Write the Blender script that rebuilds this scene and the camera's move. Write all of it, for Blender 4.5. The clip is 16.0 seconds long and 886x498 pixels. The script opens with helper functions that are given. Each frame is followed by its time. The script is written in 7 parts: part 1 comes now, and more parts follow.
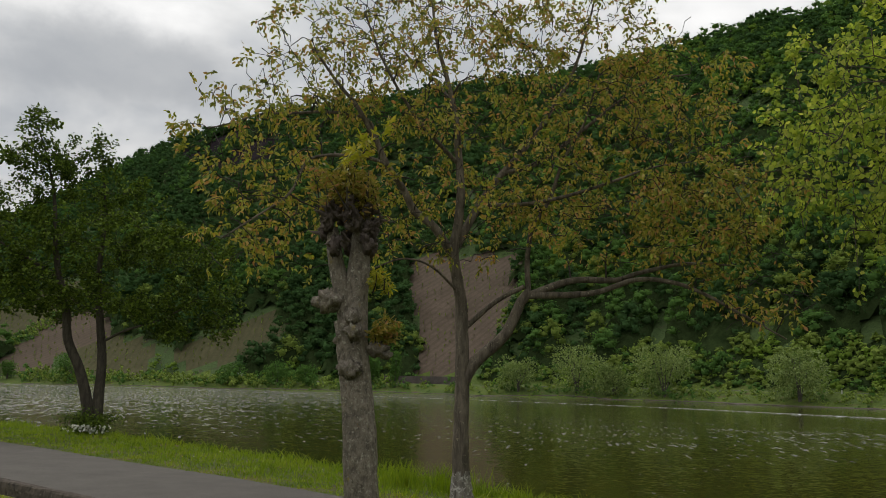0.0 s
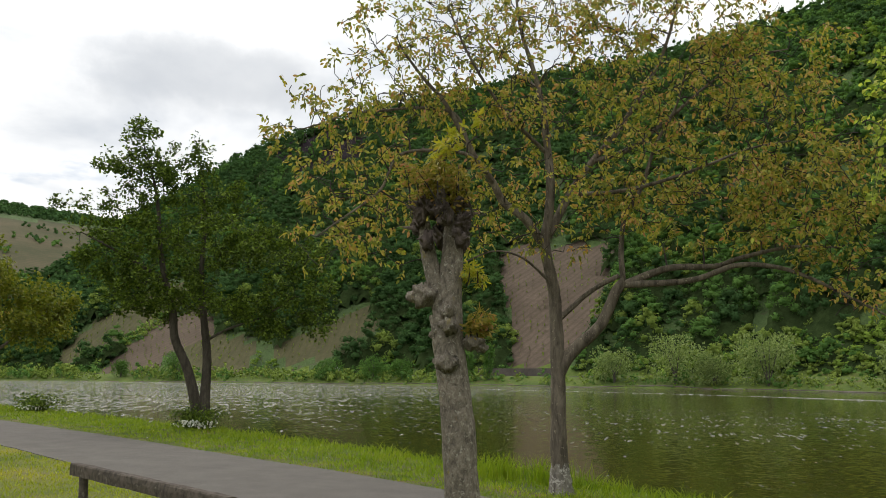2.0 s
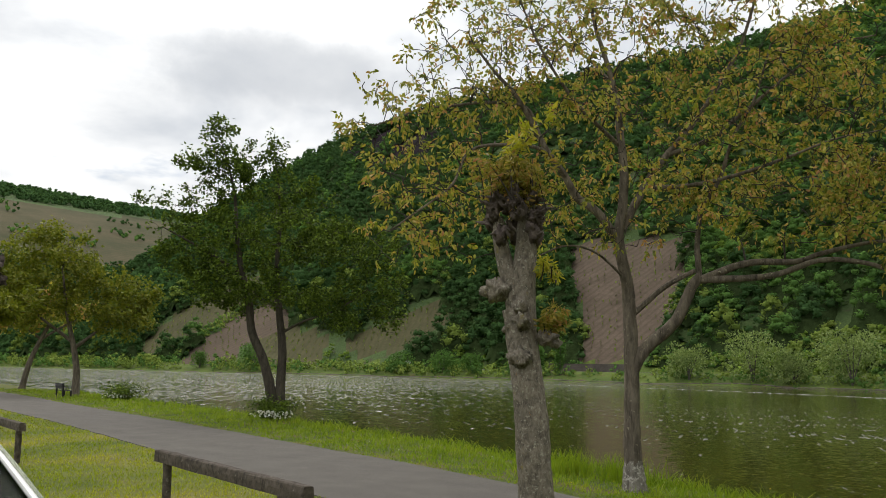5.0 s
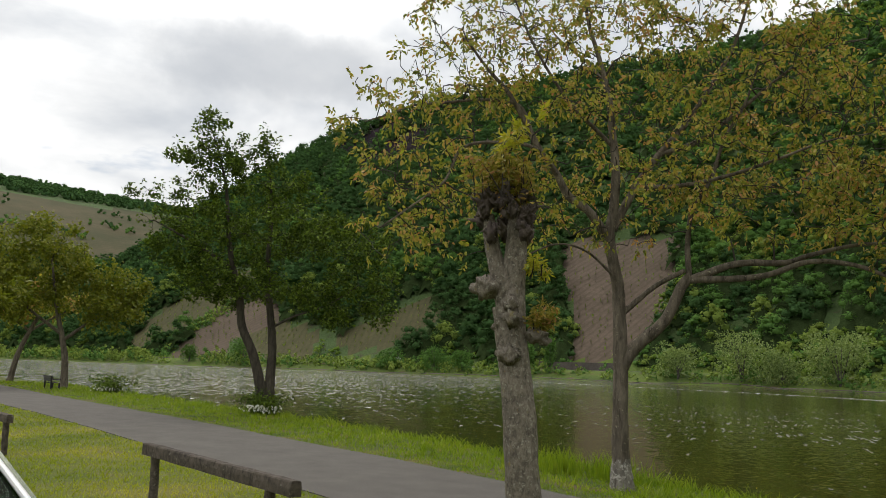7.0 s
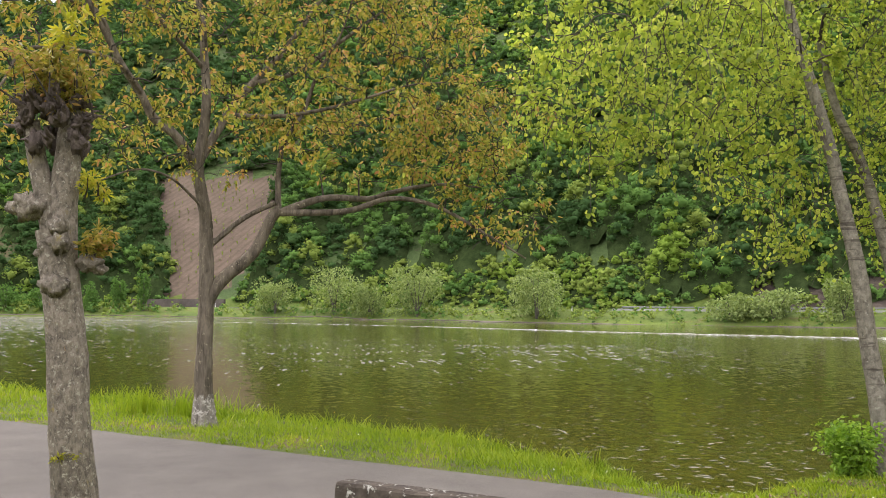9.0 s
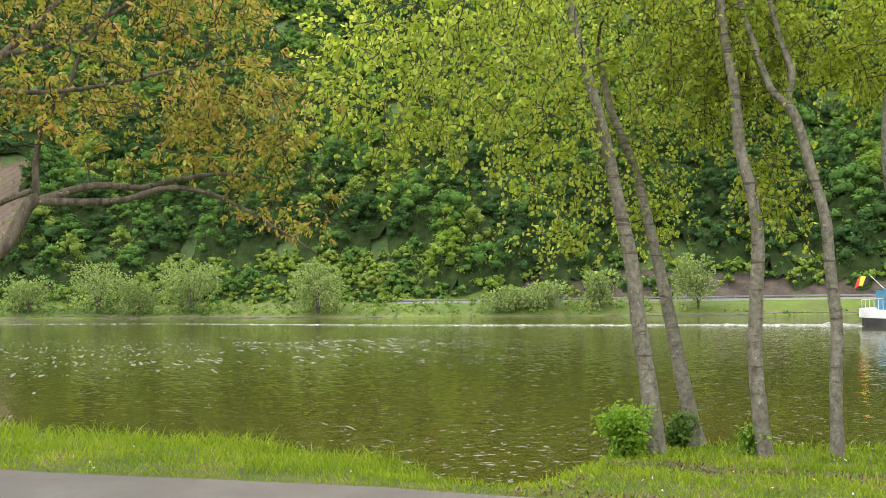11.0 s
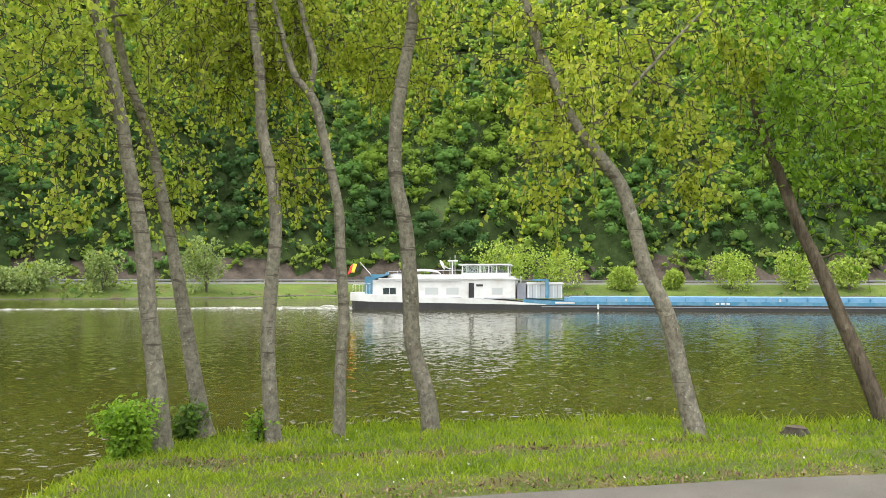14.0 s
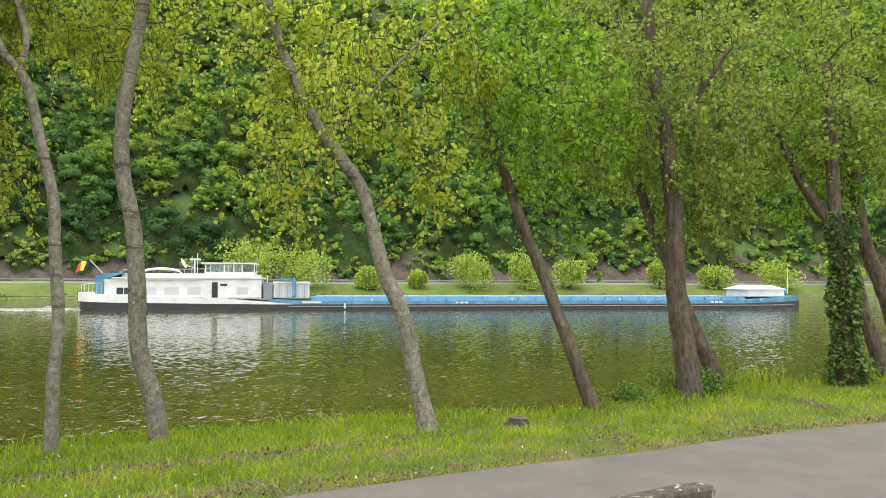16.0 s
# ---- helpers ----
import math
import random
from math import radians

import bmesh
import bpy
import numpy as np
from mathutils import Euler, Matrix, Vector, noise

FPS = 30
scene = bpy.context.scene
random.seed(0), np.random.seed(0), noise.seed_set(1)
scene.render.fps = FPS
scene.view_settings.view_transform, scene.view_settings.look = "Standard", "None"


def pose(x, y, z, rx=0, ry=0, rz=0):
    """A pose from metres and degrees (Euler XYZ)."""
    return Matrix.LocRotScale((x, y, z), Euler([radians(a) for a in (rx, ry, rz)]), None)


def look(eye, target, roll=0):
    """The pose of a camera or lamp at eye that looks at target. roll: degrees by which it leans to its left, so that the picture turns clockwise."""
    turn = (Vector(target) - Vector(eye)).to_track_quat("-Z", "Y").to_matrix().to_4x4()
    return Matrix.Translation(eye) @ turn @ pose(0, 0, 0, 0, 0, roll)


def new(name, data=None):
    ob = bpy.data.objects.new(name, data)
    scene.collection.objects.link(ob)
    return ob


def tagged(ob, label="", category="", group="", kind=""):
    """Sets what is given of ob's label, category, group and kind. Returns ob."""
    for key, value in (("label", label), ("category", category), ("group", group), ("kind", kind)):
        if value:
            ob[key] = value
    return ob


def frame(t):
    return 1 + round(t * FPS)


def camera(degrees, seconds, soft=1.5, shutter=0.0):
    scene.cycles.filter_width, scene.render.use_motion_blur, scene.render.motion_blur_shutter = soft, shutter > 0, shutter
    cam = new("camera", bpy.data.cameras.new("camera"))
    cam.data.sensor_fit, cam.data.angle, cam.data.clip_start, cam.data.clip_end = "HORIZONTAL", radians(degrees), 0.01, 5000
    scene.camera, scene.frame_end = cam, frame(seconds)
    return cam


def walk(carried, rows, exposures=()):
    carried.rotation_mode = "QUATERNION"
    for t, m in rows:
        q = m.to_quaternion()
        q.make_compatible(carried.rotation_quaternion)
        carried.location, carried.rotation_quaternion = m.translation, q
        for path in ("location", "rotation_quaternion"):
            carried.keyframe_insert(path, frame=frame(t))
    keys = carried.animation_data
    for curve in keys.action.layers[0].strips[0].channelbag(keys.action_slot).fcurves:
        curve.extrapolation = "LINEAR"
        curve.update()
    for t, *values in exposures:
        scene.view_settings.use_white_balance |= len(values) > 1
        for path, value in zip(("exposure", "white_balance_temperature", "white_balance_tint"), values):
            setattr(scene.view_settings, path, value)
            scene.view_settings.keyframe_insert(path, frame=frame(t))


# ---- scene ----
import itertools

# ---------------------------------------------------------------- camera and walk
cam = camera(56.945, 16.0, soft=0.6)

# seconds, eye x y z, yaw to the left of +y, pitch up, roll
PATH = [
    (0.0, 0.0, 0.0, 1.652, 22.866, 9.331, 1.165), (0.5, -0.02, -0.01, 1.653, 25.501, 9.301, 1.773),
    (1.0, -0.032, 0.011, 1.653, 27.211, 9.149, 1.602), (1.5, -0.026, 0.01, 1.653, 28.805, 9.014, 0.921),
    (2.0, -0.028, 0.016, 1.655, 29.228, 8.743, 0.292), (2.5, -0.024, 0.017, 1.657, 29.605, 8.552, -0.003),
    (3.0, -0.029, 0.02, 1.656, 30.48, 8.517, 0.006), (3.5, -0.033, 0.002, 1.659, 32.196, 8.509, 0.405),
    (4.0, -0.039, -0.009, 1.653, 32.654, 8.42, 0.638), (4.2, -0.037, -0.016, 1.652, 32.652, 8.388, 0.699),
    (6.3, -0.038, 0.006, 1.665, 37.101, 8.2, 1.457), (6.5, -0.028, -0.011, 1.658, 36.948, 8.17, 1.591),
    (7.0, -0.026, -0.012, 1.654, 33.606, 8.077, 1.707), (7.5, -0.026, 0.009, 1.645, 23.803, 7.8, 0.907),
    (8.0, -0.011, 0.099, 1.642, 17.321, 5.788, 0.856), (8.5, 0.025, 0.219, 1.635, 12.529, 5.195, 0.599),
    (9.0, 0.031, 0.345, 1.621, 5.963, 4.123, 0.406), (9.2, 0.001, 0.415, 1.627, 3.859, 4.102, 0.227),
    (11.3, -0.115, 0.77, 1.638, -12.999, 3.458, -0.952), (11.5, -0.116, 0.869, 1.631, -16.187, 3.381, -1.313),
    (12.0, -0.112, 1.025, 1.633, -26.887, 2.747, -2.118), (12.5, -0.024, 1.072, 1.645, -31.187, 2.412, -1.871),
    (13.0, 0.025, 1.112, 1.645, -31.813, 2.319, -0.964), (13.5, 0.043, 1.193, 1.657, -35.071, 2.406, -0.475),
    (14.0, 0.08, 1.231, 1.655, -42.809, 2.369, 0.105), (14.5, 0.136, 1.232, 1.655, -49.958, 2.276, 0.333),
    (15.0, 0.185, 1.213, 1.663, -55.323, 2.293, 0.383), (15.5, 0.215, 1.206, 1.663, -58.762, 2.302, 0.361),
    (16.0, 0.224, 1.197, 1.669, -60.303, 2.362, 0.154)]


def path_row(t, x, y, z, yaw, pitch, roll):
    a, p = radians(yaw), radians(pitch)
    ahead = Vector((-math.sin(a) * math.cos(p), math.cos(a) * math.cos(p), math.sin(p)))
    return t, look((x, y, z), Vector((x, y, z)) + ahead * 10, roll)


EXPOSURES = [(0.0, -1.15, 6500, 10), (0.5, -1.45, 6500, 10), (1.0, -0.85, 6500, 10), (1.5, -0.47, 6500, 10), (4.2, -0.47, 6500, 10), (6.3, -0.7, 6500, 10), (7.2, -0.6, 6500, 10),
             (7.6, -0.2, 6500, 12), (8.2, -0.05, 6500, 14), (8.6, 0.35, 6500, 20), (9.2, 0.65, 6500, 20), (11.3, 0.75, 6500, 10), (16.0, 0.7, 6500, 10)]
walk(cam, [path_row(*r) for r in PATH], EXPOSURES)

# ---------------------------------------------------------------- sky and sun
SUN_AZ, SUN_EL = 300.0, 57.0   # degrees, clockwise from +y

world = bpy.data.worlds.new("sky")
scene.world = world
world.use_nodes = True
wt = world.node_tree
wt.nodes.clear()


def wnode(kind, **at):
    n = wt.nodes.new(kind)
    for key, value in at.items():
        n.inputs[key].default_value = value
    return n


w_out, w_bg = wnode("ShaderNodeOutputWorld"), wnode("ShaderNodeBackground", Strength=0.1)
w_sky = wnode("ShaderNodeTexSky")
w_sky.sky_type, w_sky.sun_disc = "NISHITA", False
w_sky.sun_elevation, w_sky.sun_rotation = radians(SUN_EL), radians(SUN_AZ)
w_co, w_map = wnode("ShaderNodeTexCoord"), wnode("ShaderNodeMapping")
w_map.inputs["Scale"].default_value = (1.0, 1.0, 2.6)
w_map.inputs["Location"].default_value = (0.35, 0.1, 0.55)
w_n1 = wnode("ShaderNodeTexNoise", Scale=2.7, Detail=7.0, Roughness=0.55, Distortion=0.25)
w_n2 = wnode("ShaderNodeTexNoise", Scale=4.2, Detail=8.0, Roughness=0.6)
w_r1, w_r2 = wt.nodes.new("ShaderNodeValToRGB"), wt.nodes.new("ShaderNodeValToRGB")
w_r1.color_ramp.elements[0].position, w_r1.color_ramp.elements[0].color = 0.36, (8.2, 8.6, 9.1, 1)
w_r1.color_ramp.elements[1].position, w_r1.color_ramp.elements[1].color = 0.68, (17.5, 17.4, 17.2, 1)
w_r1.color_ramp.elements.new(0.5).color = (12.2, 12.3, 12.3, 1)
w_r2.color_ramp.elements[0].position, w_r2.color_ramp.elements[0].color = 0.28, (0.25, 0.25, 0.25, 1)
w_r2.color_ramp.elements[1].position, w_r2.color_ramp.elements[1].color = 0.38, (1, 1, 1, 1)
w_mix = wt.nodes.new("ShaderNodeMixRGB")
# darker cloud banks low over the valley
w_dark = w_mix.outputs[0]
w_n3 = wnode("ShaderNodeTexNoise", Scale=6.0, Detail=6.0, Roughness=0.6)
wt.links.new(w_co.outputs["Generated"], w_n3.inputs["Vector"])
for az, el, wide, tall, depth in ((-45, 20, 0.14, 0.045, 0.7), (-57, 16.5, 0.1, 0.03, 0.2), (-65, 21, 0.1, 0.035, 0.2)):
    a, e = radians(az), radians(el)
    bank = wnode("ShaderNodeMapping")
    bank.vector_type = "TEXTURE"
    bank.inputs["Location"].default_value = (math.sin(a) * math.cos(e), math.cos(a) * math.cos(e), math.sin(e))
    bank.inputs["Scale"].default_value = (wide, wide, tall)
    far, rag, edge, dim = wt.nodes.new("ShaderNodeVectorMath"), wt.nodes.new("ShaderNodeMath"), wt.nodes.new("ShaderNodeMapRange"), wt.nodes.new("ShaderNodeMixRGB")
    far.operation, rag.operation = "LENGTH", "MULTIPLY_ADD"
    wt.links.new(w_co.outputs["Generated"], bank.inputs["Vector"])
    wt.links.new(bank.outputs[0], far.inputs[0])
    wt.links.new(w_n3.outputs["Fac"], rag.inputs[0])
    rag.inputs[1].default_value = -2.2
    wt.links.new(far.outputs["Value"], rag.inputs[2])
    wt.links.new(rag.outputs[0], edge.inputs["Value"])
    edge.interpolation_type = "SMOOTHSTEP"
    for key, value in (("From Min", 0.25), ("From Max", -0.75), ("To Min", 0.0), ("To Max", depth)):
        edge.inputs[key].default_value = value
    wt.links.new(edge.outputs[0], dim.inputs[0])
    wt.links.new(w_dark, dim.inputs[1])
    dim.inputs[2].default_value = (6.6, 6.9, 7.3, 1)
    w_dark = dim.outputs[0]
# an overcast sky brightens towards its top
w_xyz, w_up, w_lift = wnode("ShaderNodeSeparateXYZ"), wnode("ShaderNodeMapRange"), wt.nodes.new("ShaderNodeMixRGB")
for key, value in (("From Min", 0.0), ("From Max", 1.0), ("To Min", 1.12), ("To Max", 1.75)):
    w_up.inputs[key].default_value = value
w_lift.blend_type, w_lift.inputs[0].default_value = "MULTIPLY", 1.0
for a, b in ((w_co.outputs["Generated"], w_xyz.inputs[0]), (w_xyz.outputs["Z"], w_up.inputs["Value"]), (w_up.outputs[0], w_lift.inputs[2]), (w_lift.outputs[0], w_bg.inputs["Color"])):
    wt.links.new(a, b)
for a, b in ((w_co.outputs["Generated"], w_map.inputs["Vector"]), (w_map.outputs[0], w_n1.inputs["Vector"]), (w_map.outputs[0], w_n2.inputs["Vector"]),
             (w_n1.outputs["Fac"], w_r1.inputs[0]), (w_n2.outputs["Fac"], w_r2.inputs[0]), (w_r2.outputs[0], w_mix.inputs[0]),
             (w_sky.outputs[0], w_mix.inputs[1]), (w_r1.outputs[0], w_mix.inputs[2]), (w_dark, w_lift.inputs[1]), (w_bg.outputs[0], w_out.inputs[0])):
    wt.links.new(a, b)

sun = new("sun", bpy.data.lights.new("sun", "SUN"))
sun.data.energy, sun.data.angle, sun.data.color = 1.5, radians(24), (1.0, 0.95, 0.87)
sa, se = radians(SUN_AZ), radians(SUN_EL)
sun.matrix_world = look((0, 0, 60), Vector((0, 0, 60)) - Vector((math.sin(sa) * math.cos(se), math.cos(sa) * math.cos(se), math.sin(se))))


# ---------------------------------------------------------------- materials
def ramp_node(nt, stops):
    r = nt.nodes.new("ShaderNodeValToRGB")
    els = r.color_ramp.elements
    while len(els) < len(stops):
        els.new(0.5)
    for e, (p, c) in zip(els, stops):
        e.position, e.color = p, (*c, 1)
    return r


def base_mat(name, rough=0.7, metal=0.0, spec=0.3):
    m = bpy.data.materials.new(name)
    m.use_nodes = True
    nt = m.node_tree
    b = nt.nodes["Principled BSDF"]
    b.inputs["Roughness"].default_value, b.inputs["Metallic"].default_value = rough, metal
    b.inputs["Specular IOR Level"].default_value = spec
    return m, nt, b


def coords(nt, scale=(1, 1, 1), kind="Object"):
    tc, mp = nt.nodes.new("ShaderNodeTexCoord"), nt.nodes.new("ShaderNodeMapping")
    mp.inputs["Scale"].default_value = scale
    nt.links.new(tc.outputs[kind], mp.inputs["Vector"])
    return mp.outputs[0]


def noise_out(nt, vec, scale, detail=5.0, rough=0.6, distort=0.0):
    n = nt.nodes.new("ShaderNodeTexNoise")
    n.inputs["Scale"].default_value, n.inputs["Detail"].default_value = scale, detail
    n.inputs["Roughness"].default_value, n.inputs["Distortion"].default_value = rough, distort
    nt.links.new(vec, n.inputs["Vector"])
    return n.outputs["Fac"]


def mixed(nt, fac, a, b, blend="MIX"):
    n = nt.nodes.new("ShaderNodeMixRGB")
    n.blend_type = blend
    for k, v in enumerate((fac, a, b)):
        if isinstance(v, (int, float)):
            n.inputs[k].default_value = v
        elif isinstance(v, tuple):
            n.inputs[k].default_value = (*v, 1)
        else:
            nt.links.new(v, n.inputs[k])
    return n.outputs[0]


def bumped(nt, b, height, strength, dist):
    n = nt.nodes.new("ShaderNodeBump")
    n.inputs["Strength"].default_value, n.inputs["Distance"].default_value = strength, dist
    nt.links.new(height, n.inputs["Height"])
    nt.links.new(n.outputs[0], b.inputs["Normal"])
    return n


def two_scale(name, stops, big, fine, rough=0.8, bump=0.4, dist=0.02, stain=None, scale=(1, 1, 1), metal=0.0, spec=0.3):
    """A surface whose colour runs over stops with coarse noise, is broken by fine noise, and may carry stains."""
    m, nt, b = base_mat(name, rough, metal, spec)
    v = coords(nt, scale)
    n1, n2 = noise_out(nt, v, big, 4), noise_out(nt, v, fine, 6, 0.7)
    r = ramp_node(nt, stops)
    nt.links.new(n1, r.inputs[0])
    col = mixed(nt, 0.55, r.outputs[0], n2, "OVERLAY")
    if stain:
        s = ramp_node(nt, [(0.56, (0, 0, 0)), (0.66, (1, 1, 1))])
        nt.links.new(noise_out(nt, v, big * 2.3, 5, 0.65), s.inputs[0])
        col = mixed(nt, s.outputs[0], col, stain)
    nt.links.new(col, b.inputs["Base Color"])
    bumped(nt, b, n2, bump, dist)
    return m


def leaf_mat(name, stops, trans=0.45, rough=0.45, patch=0.35, patch_scale=0.6, gloss=0.25):
    """Leaves: each one its own tone, patches of tone through the crown, light shining through."""
    m, nt, b = base_mat(name, rough, 0.0, gloss)
    geo = nt.nodes.new("ShaderNodeNewGeometry")
    n = noise_out(nt, coords(nt), patch_scale, 2)
    add = nt.nodes.new("ShaderNodeMath")
    add.operation = "MULTIPLY_ADD"
    nt.links.new(n, add.inputs[0])
    add.inputs[1].default_value = patch * 2
    sub = nt.nodes.new("ShaderNodeMath")
    sub.operation = "MULTIPLY_ADD"
    nt.links.new(geo.outputs["Random Per Island"], sub.inputs[0])
    sub.inputs[1].default_value, sub.inputs[2].default_value = 1 - patch, -patch * 0.5
    nt.links.new(sub.outputs[0], add.inputs[2])
    r = ramp_node(nt, stops)
    nt.links.new(add.outputs[0], r.inputs[0])
    nt.links.new(r.outputs[0], b.inputs["Base Color"])
    if trans:
        t, mx = nt.nodes.new("ShaderNodeBsdfTranslucent"), nt.nodes.new("ShaderNodeMixShader")
        mx.inputs[0].default_value = trans
        nt.links.new(mixed(nt, 1.0, r.outputs[0], (1.0, 1.05, 0.55), "MULTIPLY"), t.inputs["Color"])
        nt.links.new(b.outputs[0], mx.inputs[1])
        nt.links.new(t.outputs[0], mx.inputs[2])
        nt.links.new(mx.outputs[0], nt.nodes["Material Output"].inputs["Surface"])
    return m


def paint(name, col, rough=0.4, dirt=0.25, dirt_col=(0.12, 0.1, 0.08), scale=1.2, metal=0.0):
    m, nt, b = base_mat(name, rough, metal, 0.5)
    v = coords(nt)
    r = ramp_node(nt, [(0.45, (0, 0, 0)), (0.8, (dirt, dirt, dirt))])
    nt.links.new(noise_out(nt, v, scale, 8, 0.7), r.inputs[0])
    nt.links.new(mixed(nt, r.outputs[0], col, dirt_col), b.inputs["Base Color"])
    bumped(nt, b, noise_out(nt, v, scale * 14, 3), 0.08, 0.01)
    return m


def bark(name, dark, light, lichen, lichen_amount, scale=9.0, stretch=0.25, bump=0.8, spots=16):
    m, nt, b = base_mat(name, 0.9, 0, 0.15)
    v = coords(nt, (1, 1, stretch))
    n1, n2 = noise_out(nt, v, scale, 6, 0.7, 0.4), noise_out(nt, coords(nt), 2.2, 3)
    r = ramp_node(nt, [(0.3, dark), (0.62, light)])
    nt.links.new(n1, r.inputs[0])
    col = mixed(nt, 0.5, r.outputs[0], n2, "OVERLAY")
    s = ramp_node(nt, [(lichen_amount, (0, 0, 0)), (lichen_amount + 0.06, (1, 1, 1))])
    nt.links.new(noise_out(nt, coords(nt), spots, 5, 0.7), s.inputs[0])
    col = mixed(nt, s.outputs[0], col, lichen)
    nt.links.new(col, b.inputs["Base Color"])
    bumped(nt, b, n1, bump, 0.03)
    return m


def add_lichen(m, col, scale, lo, hi):
    """Another crust of lichen over a bark."""
    nt = m.node_tree
    b = next(n for n in nt.nodes if n.type == "BSDF_PRINCIPLED")
    old = b.inputs["Base Color"].links[0].from_socket
    r = ramp_node(nt, [(lo, (0, 0, 0)), (hi, (0.85, 0.85, 0.85))])
    nt.links.new(noise_out(nt, coords(nt), scale, 6, 0.75), r.inputs[0])
    nt.links.new(mixed(nt, r.outputs[0], old, col), b.inputs["Base Color"])


M_LAWN = two_scale("lawn", [(0.3, (0.07, 0.1, 0.013)), (0.52, (0.135, 0.15, 0.023)), (0.72, (0.21, 0.185, 0.045))], 0.5, 28, 0.95, 0.8, 0.05, (0.15, 0.14, 0.04))
M_VERGE = two_scale("bank_grass_soil", [(0.3, (0.06, 0.095, 0.013)), (0.52, (0.1, 0.12, 0.024)), (0.66, (0.15, 0.115, 0.048))], 1.3, 30, 0.95, 0.9, 0.05, (0.1, 0.075, 0.04))
M_BED = two_scale("river_bed", [(0.3, (0.06, 0.05, 0.03)), (0.7, (0.11, 0.09, 0.05))], 0.7, 14, 0.8)
M_FARGRASS = two_scale("far_bank_grass", [(0.3, (0.055, 0.09, 0.014)), (0.7, (0.11, 0.15, 0.022))], 0.12, 1.1, 0.95, 1.0, 0.4, (0.11, 0.095, 0.035))
M_FLOOR = two_scale("wood_floor", [(0.3, (0.04, 0.07, 0.02)), (0.7, (0.08, 0.125, 0.035))], 0.08, 1.2, 0.95, 1.0, 0.6, (0.06, 0.06, 0.03))
M_EARTH = two_scale("bare_earth_slope", [(0.3, (0.02, 0.017, 0.013)), (0.5, (0.06, 0.047, 0.036)), (0.7, (0.09, 0.072, 0.056))], 0.35, 1.6, 0.95, 0.9, 0.3)
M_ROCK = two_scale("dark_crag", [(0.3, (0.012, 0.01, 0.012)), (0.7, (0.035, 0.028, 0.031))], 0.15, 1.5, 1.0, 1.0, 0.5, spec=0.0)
M_ROAD = two_scale("far_road_asphalt", [(0.3, (0.1, 0.1, 0.1)), (0.7, (0.15, 0.15, 0.15))], 0.3, 20, 0.85)
M_PATH = two_scale("path_asphalt", [(0.3, (0.088, 0.079, 0.068)), (0.7, (0.122, 0.11, 0.096))], 1.6, 120, 0.85, 0.5, 0.012, (0.104, 0.095, 0.082))


def vine_mat(name, soil, soil2, vine, turn, gap):
    m, nt, b = base_mat(name, 0.95, 0, 0.1)
    tc, mp = nt.nodes.new("ShaderNodeTexCoord"), nt.nodes.new("ShaderNodeMapping")
    mp.inputs["Rotation"].default_value = (0, 0, radians(turn))
    nt.links.new(tc.outputs["Object"], mp.inputs["Vector"])
    wv = nt.nodes.new("ShaderNodeTexWave")
    wv.inputs["Scale"].default_value, wv.inputs["Distortion"].default_value = 0.314 / gap, 1.6
    wv.inputs["Detail"].default_value, wv.inputs["Detail Scale"].default_value = 2.0, 3.0
    nt.links.new(mp.outputs[0], wv.inputs["Vector"])
    v = coords(nt)
    r = ramp_node(nt, [(0.3, soil), (0.7, soil2)])
    nt.links.new(noise_out(nt, v, 0.014 if gap > 4 else 0.05, 6, 0.7), r.inputs[0])
    soil_c = mixed(nt, 0.5, r.outputs[0], noise_out(nt, v, 0.9, 6, 0.7), "OVERLAY")
    s = ramp_node(nt, [(0.45, (0, 0, 0)), (0.9, (0.28, 0.28, 0.28))])
    nt.links.new(wv.outputs["Fac"], s.inputs[0])
    nt.links.new(mixed(nt, s.outputs[0], soil_c, vine), b.inputs["Base Color"])
    return m


M_SLATE = vine_mat("slate_vineyard", (0.08, 0.06, 0.044), (0.135, 0.102, 0.077), (0.04, 0.038, 0.018), 35, 2.4)
M_VINE2 = vine_mat("green_vineyard", (0.062, 0.058, 0.03), (0.1, 0.09, 0.045), (0.034, 0.048, 0.016), -20, 2.6)
M_FARFIELD = vine_mat("distant_vineyard", (0.05, 0.055, 0.026), (0.115, 0.092, 0.055), (0.052, 0.066, 0.03), -20, 5.0)

m, nt, b = base_mat("river_water", 0.05, 0.0, 0.5)
M_WATER = m
b.inputs["IOR"].default_value = 1.4
b.inputs["Specular IOR Level"].default_value = 0.68
v = coords(nt)
murk = ramp_node(nt, [(0.3, (0.042, 0.041, 0.0045)), (0.7, (0.06, 0.054, 0.007))])
nt.links.new(noise_out(nt, v, 0.05, 4), murk.inputs[0])
nt.links.new(murk.outputs[0], b.inputs["Base Color"])


def vec_math(nt, op, a, k):
    n = nt.nodes.new("ShaderNodeVectorMath")
    n.operation = op
    for q, val in enumerate((a, k)):
        if isinstance(val, tuple):
            n.inputs[q].default_value = val
        elif val is not None:
            nt.links.new(val, n.inputs[q])
    return n.outputs[0]


def wave_coords(nt, size, turn):
    """Coordinates in which waves of the given width and length, turned from the axes, are of unit size."""
    mp = nt.nodes.new("ShaderNodeMapping")
    mp.vector_type = "TEXTURE"
    mp.inputs["Rotation"].default_value, mp.inputs["Scale"].default_value = (0, 0, radians(turn)), (*size, 1)
    nt.links.new(v, mp.inputs["Vector"])
    return mp.outputs[0]


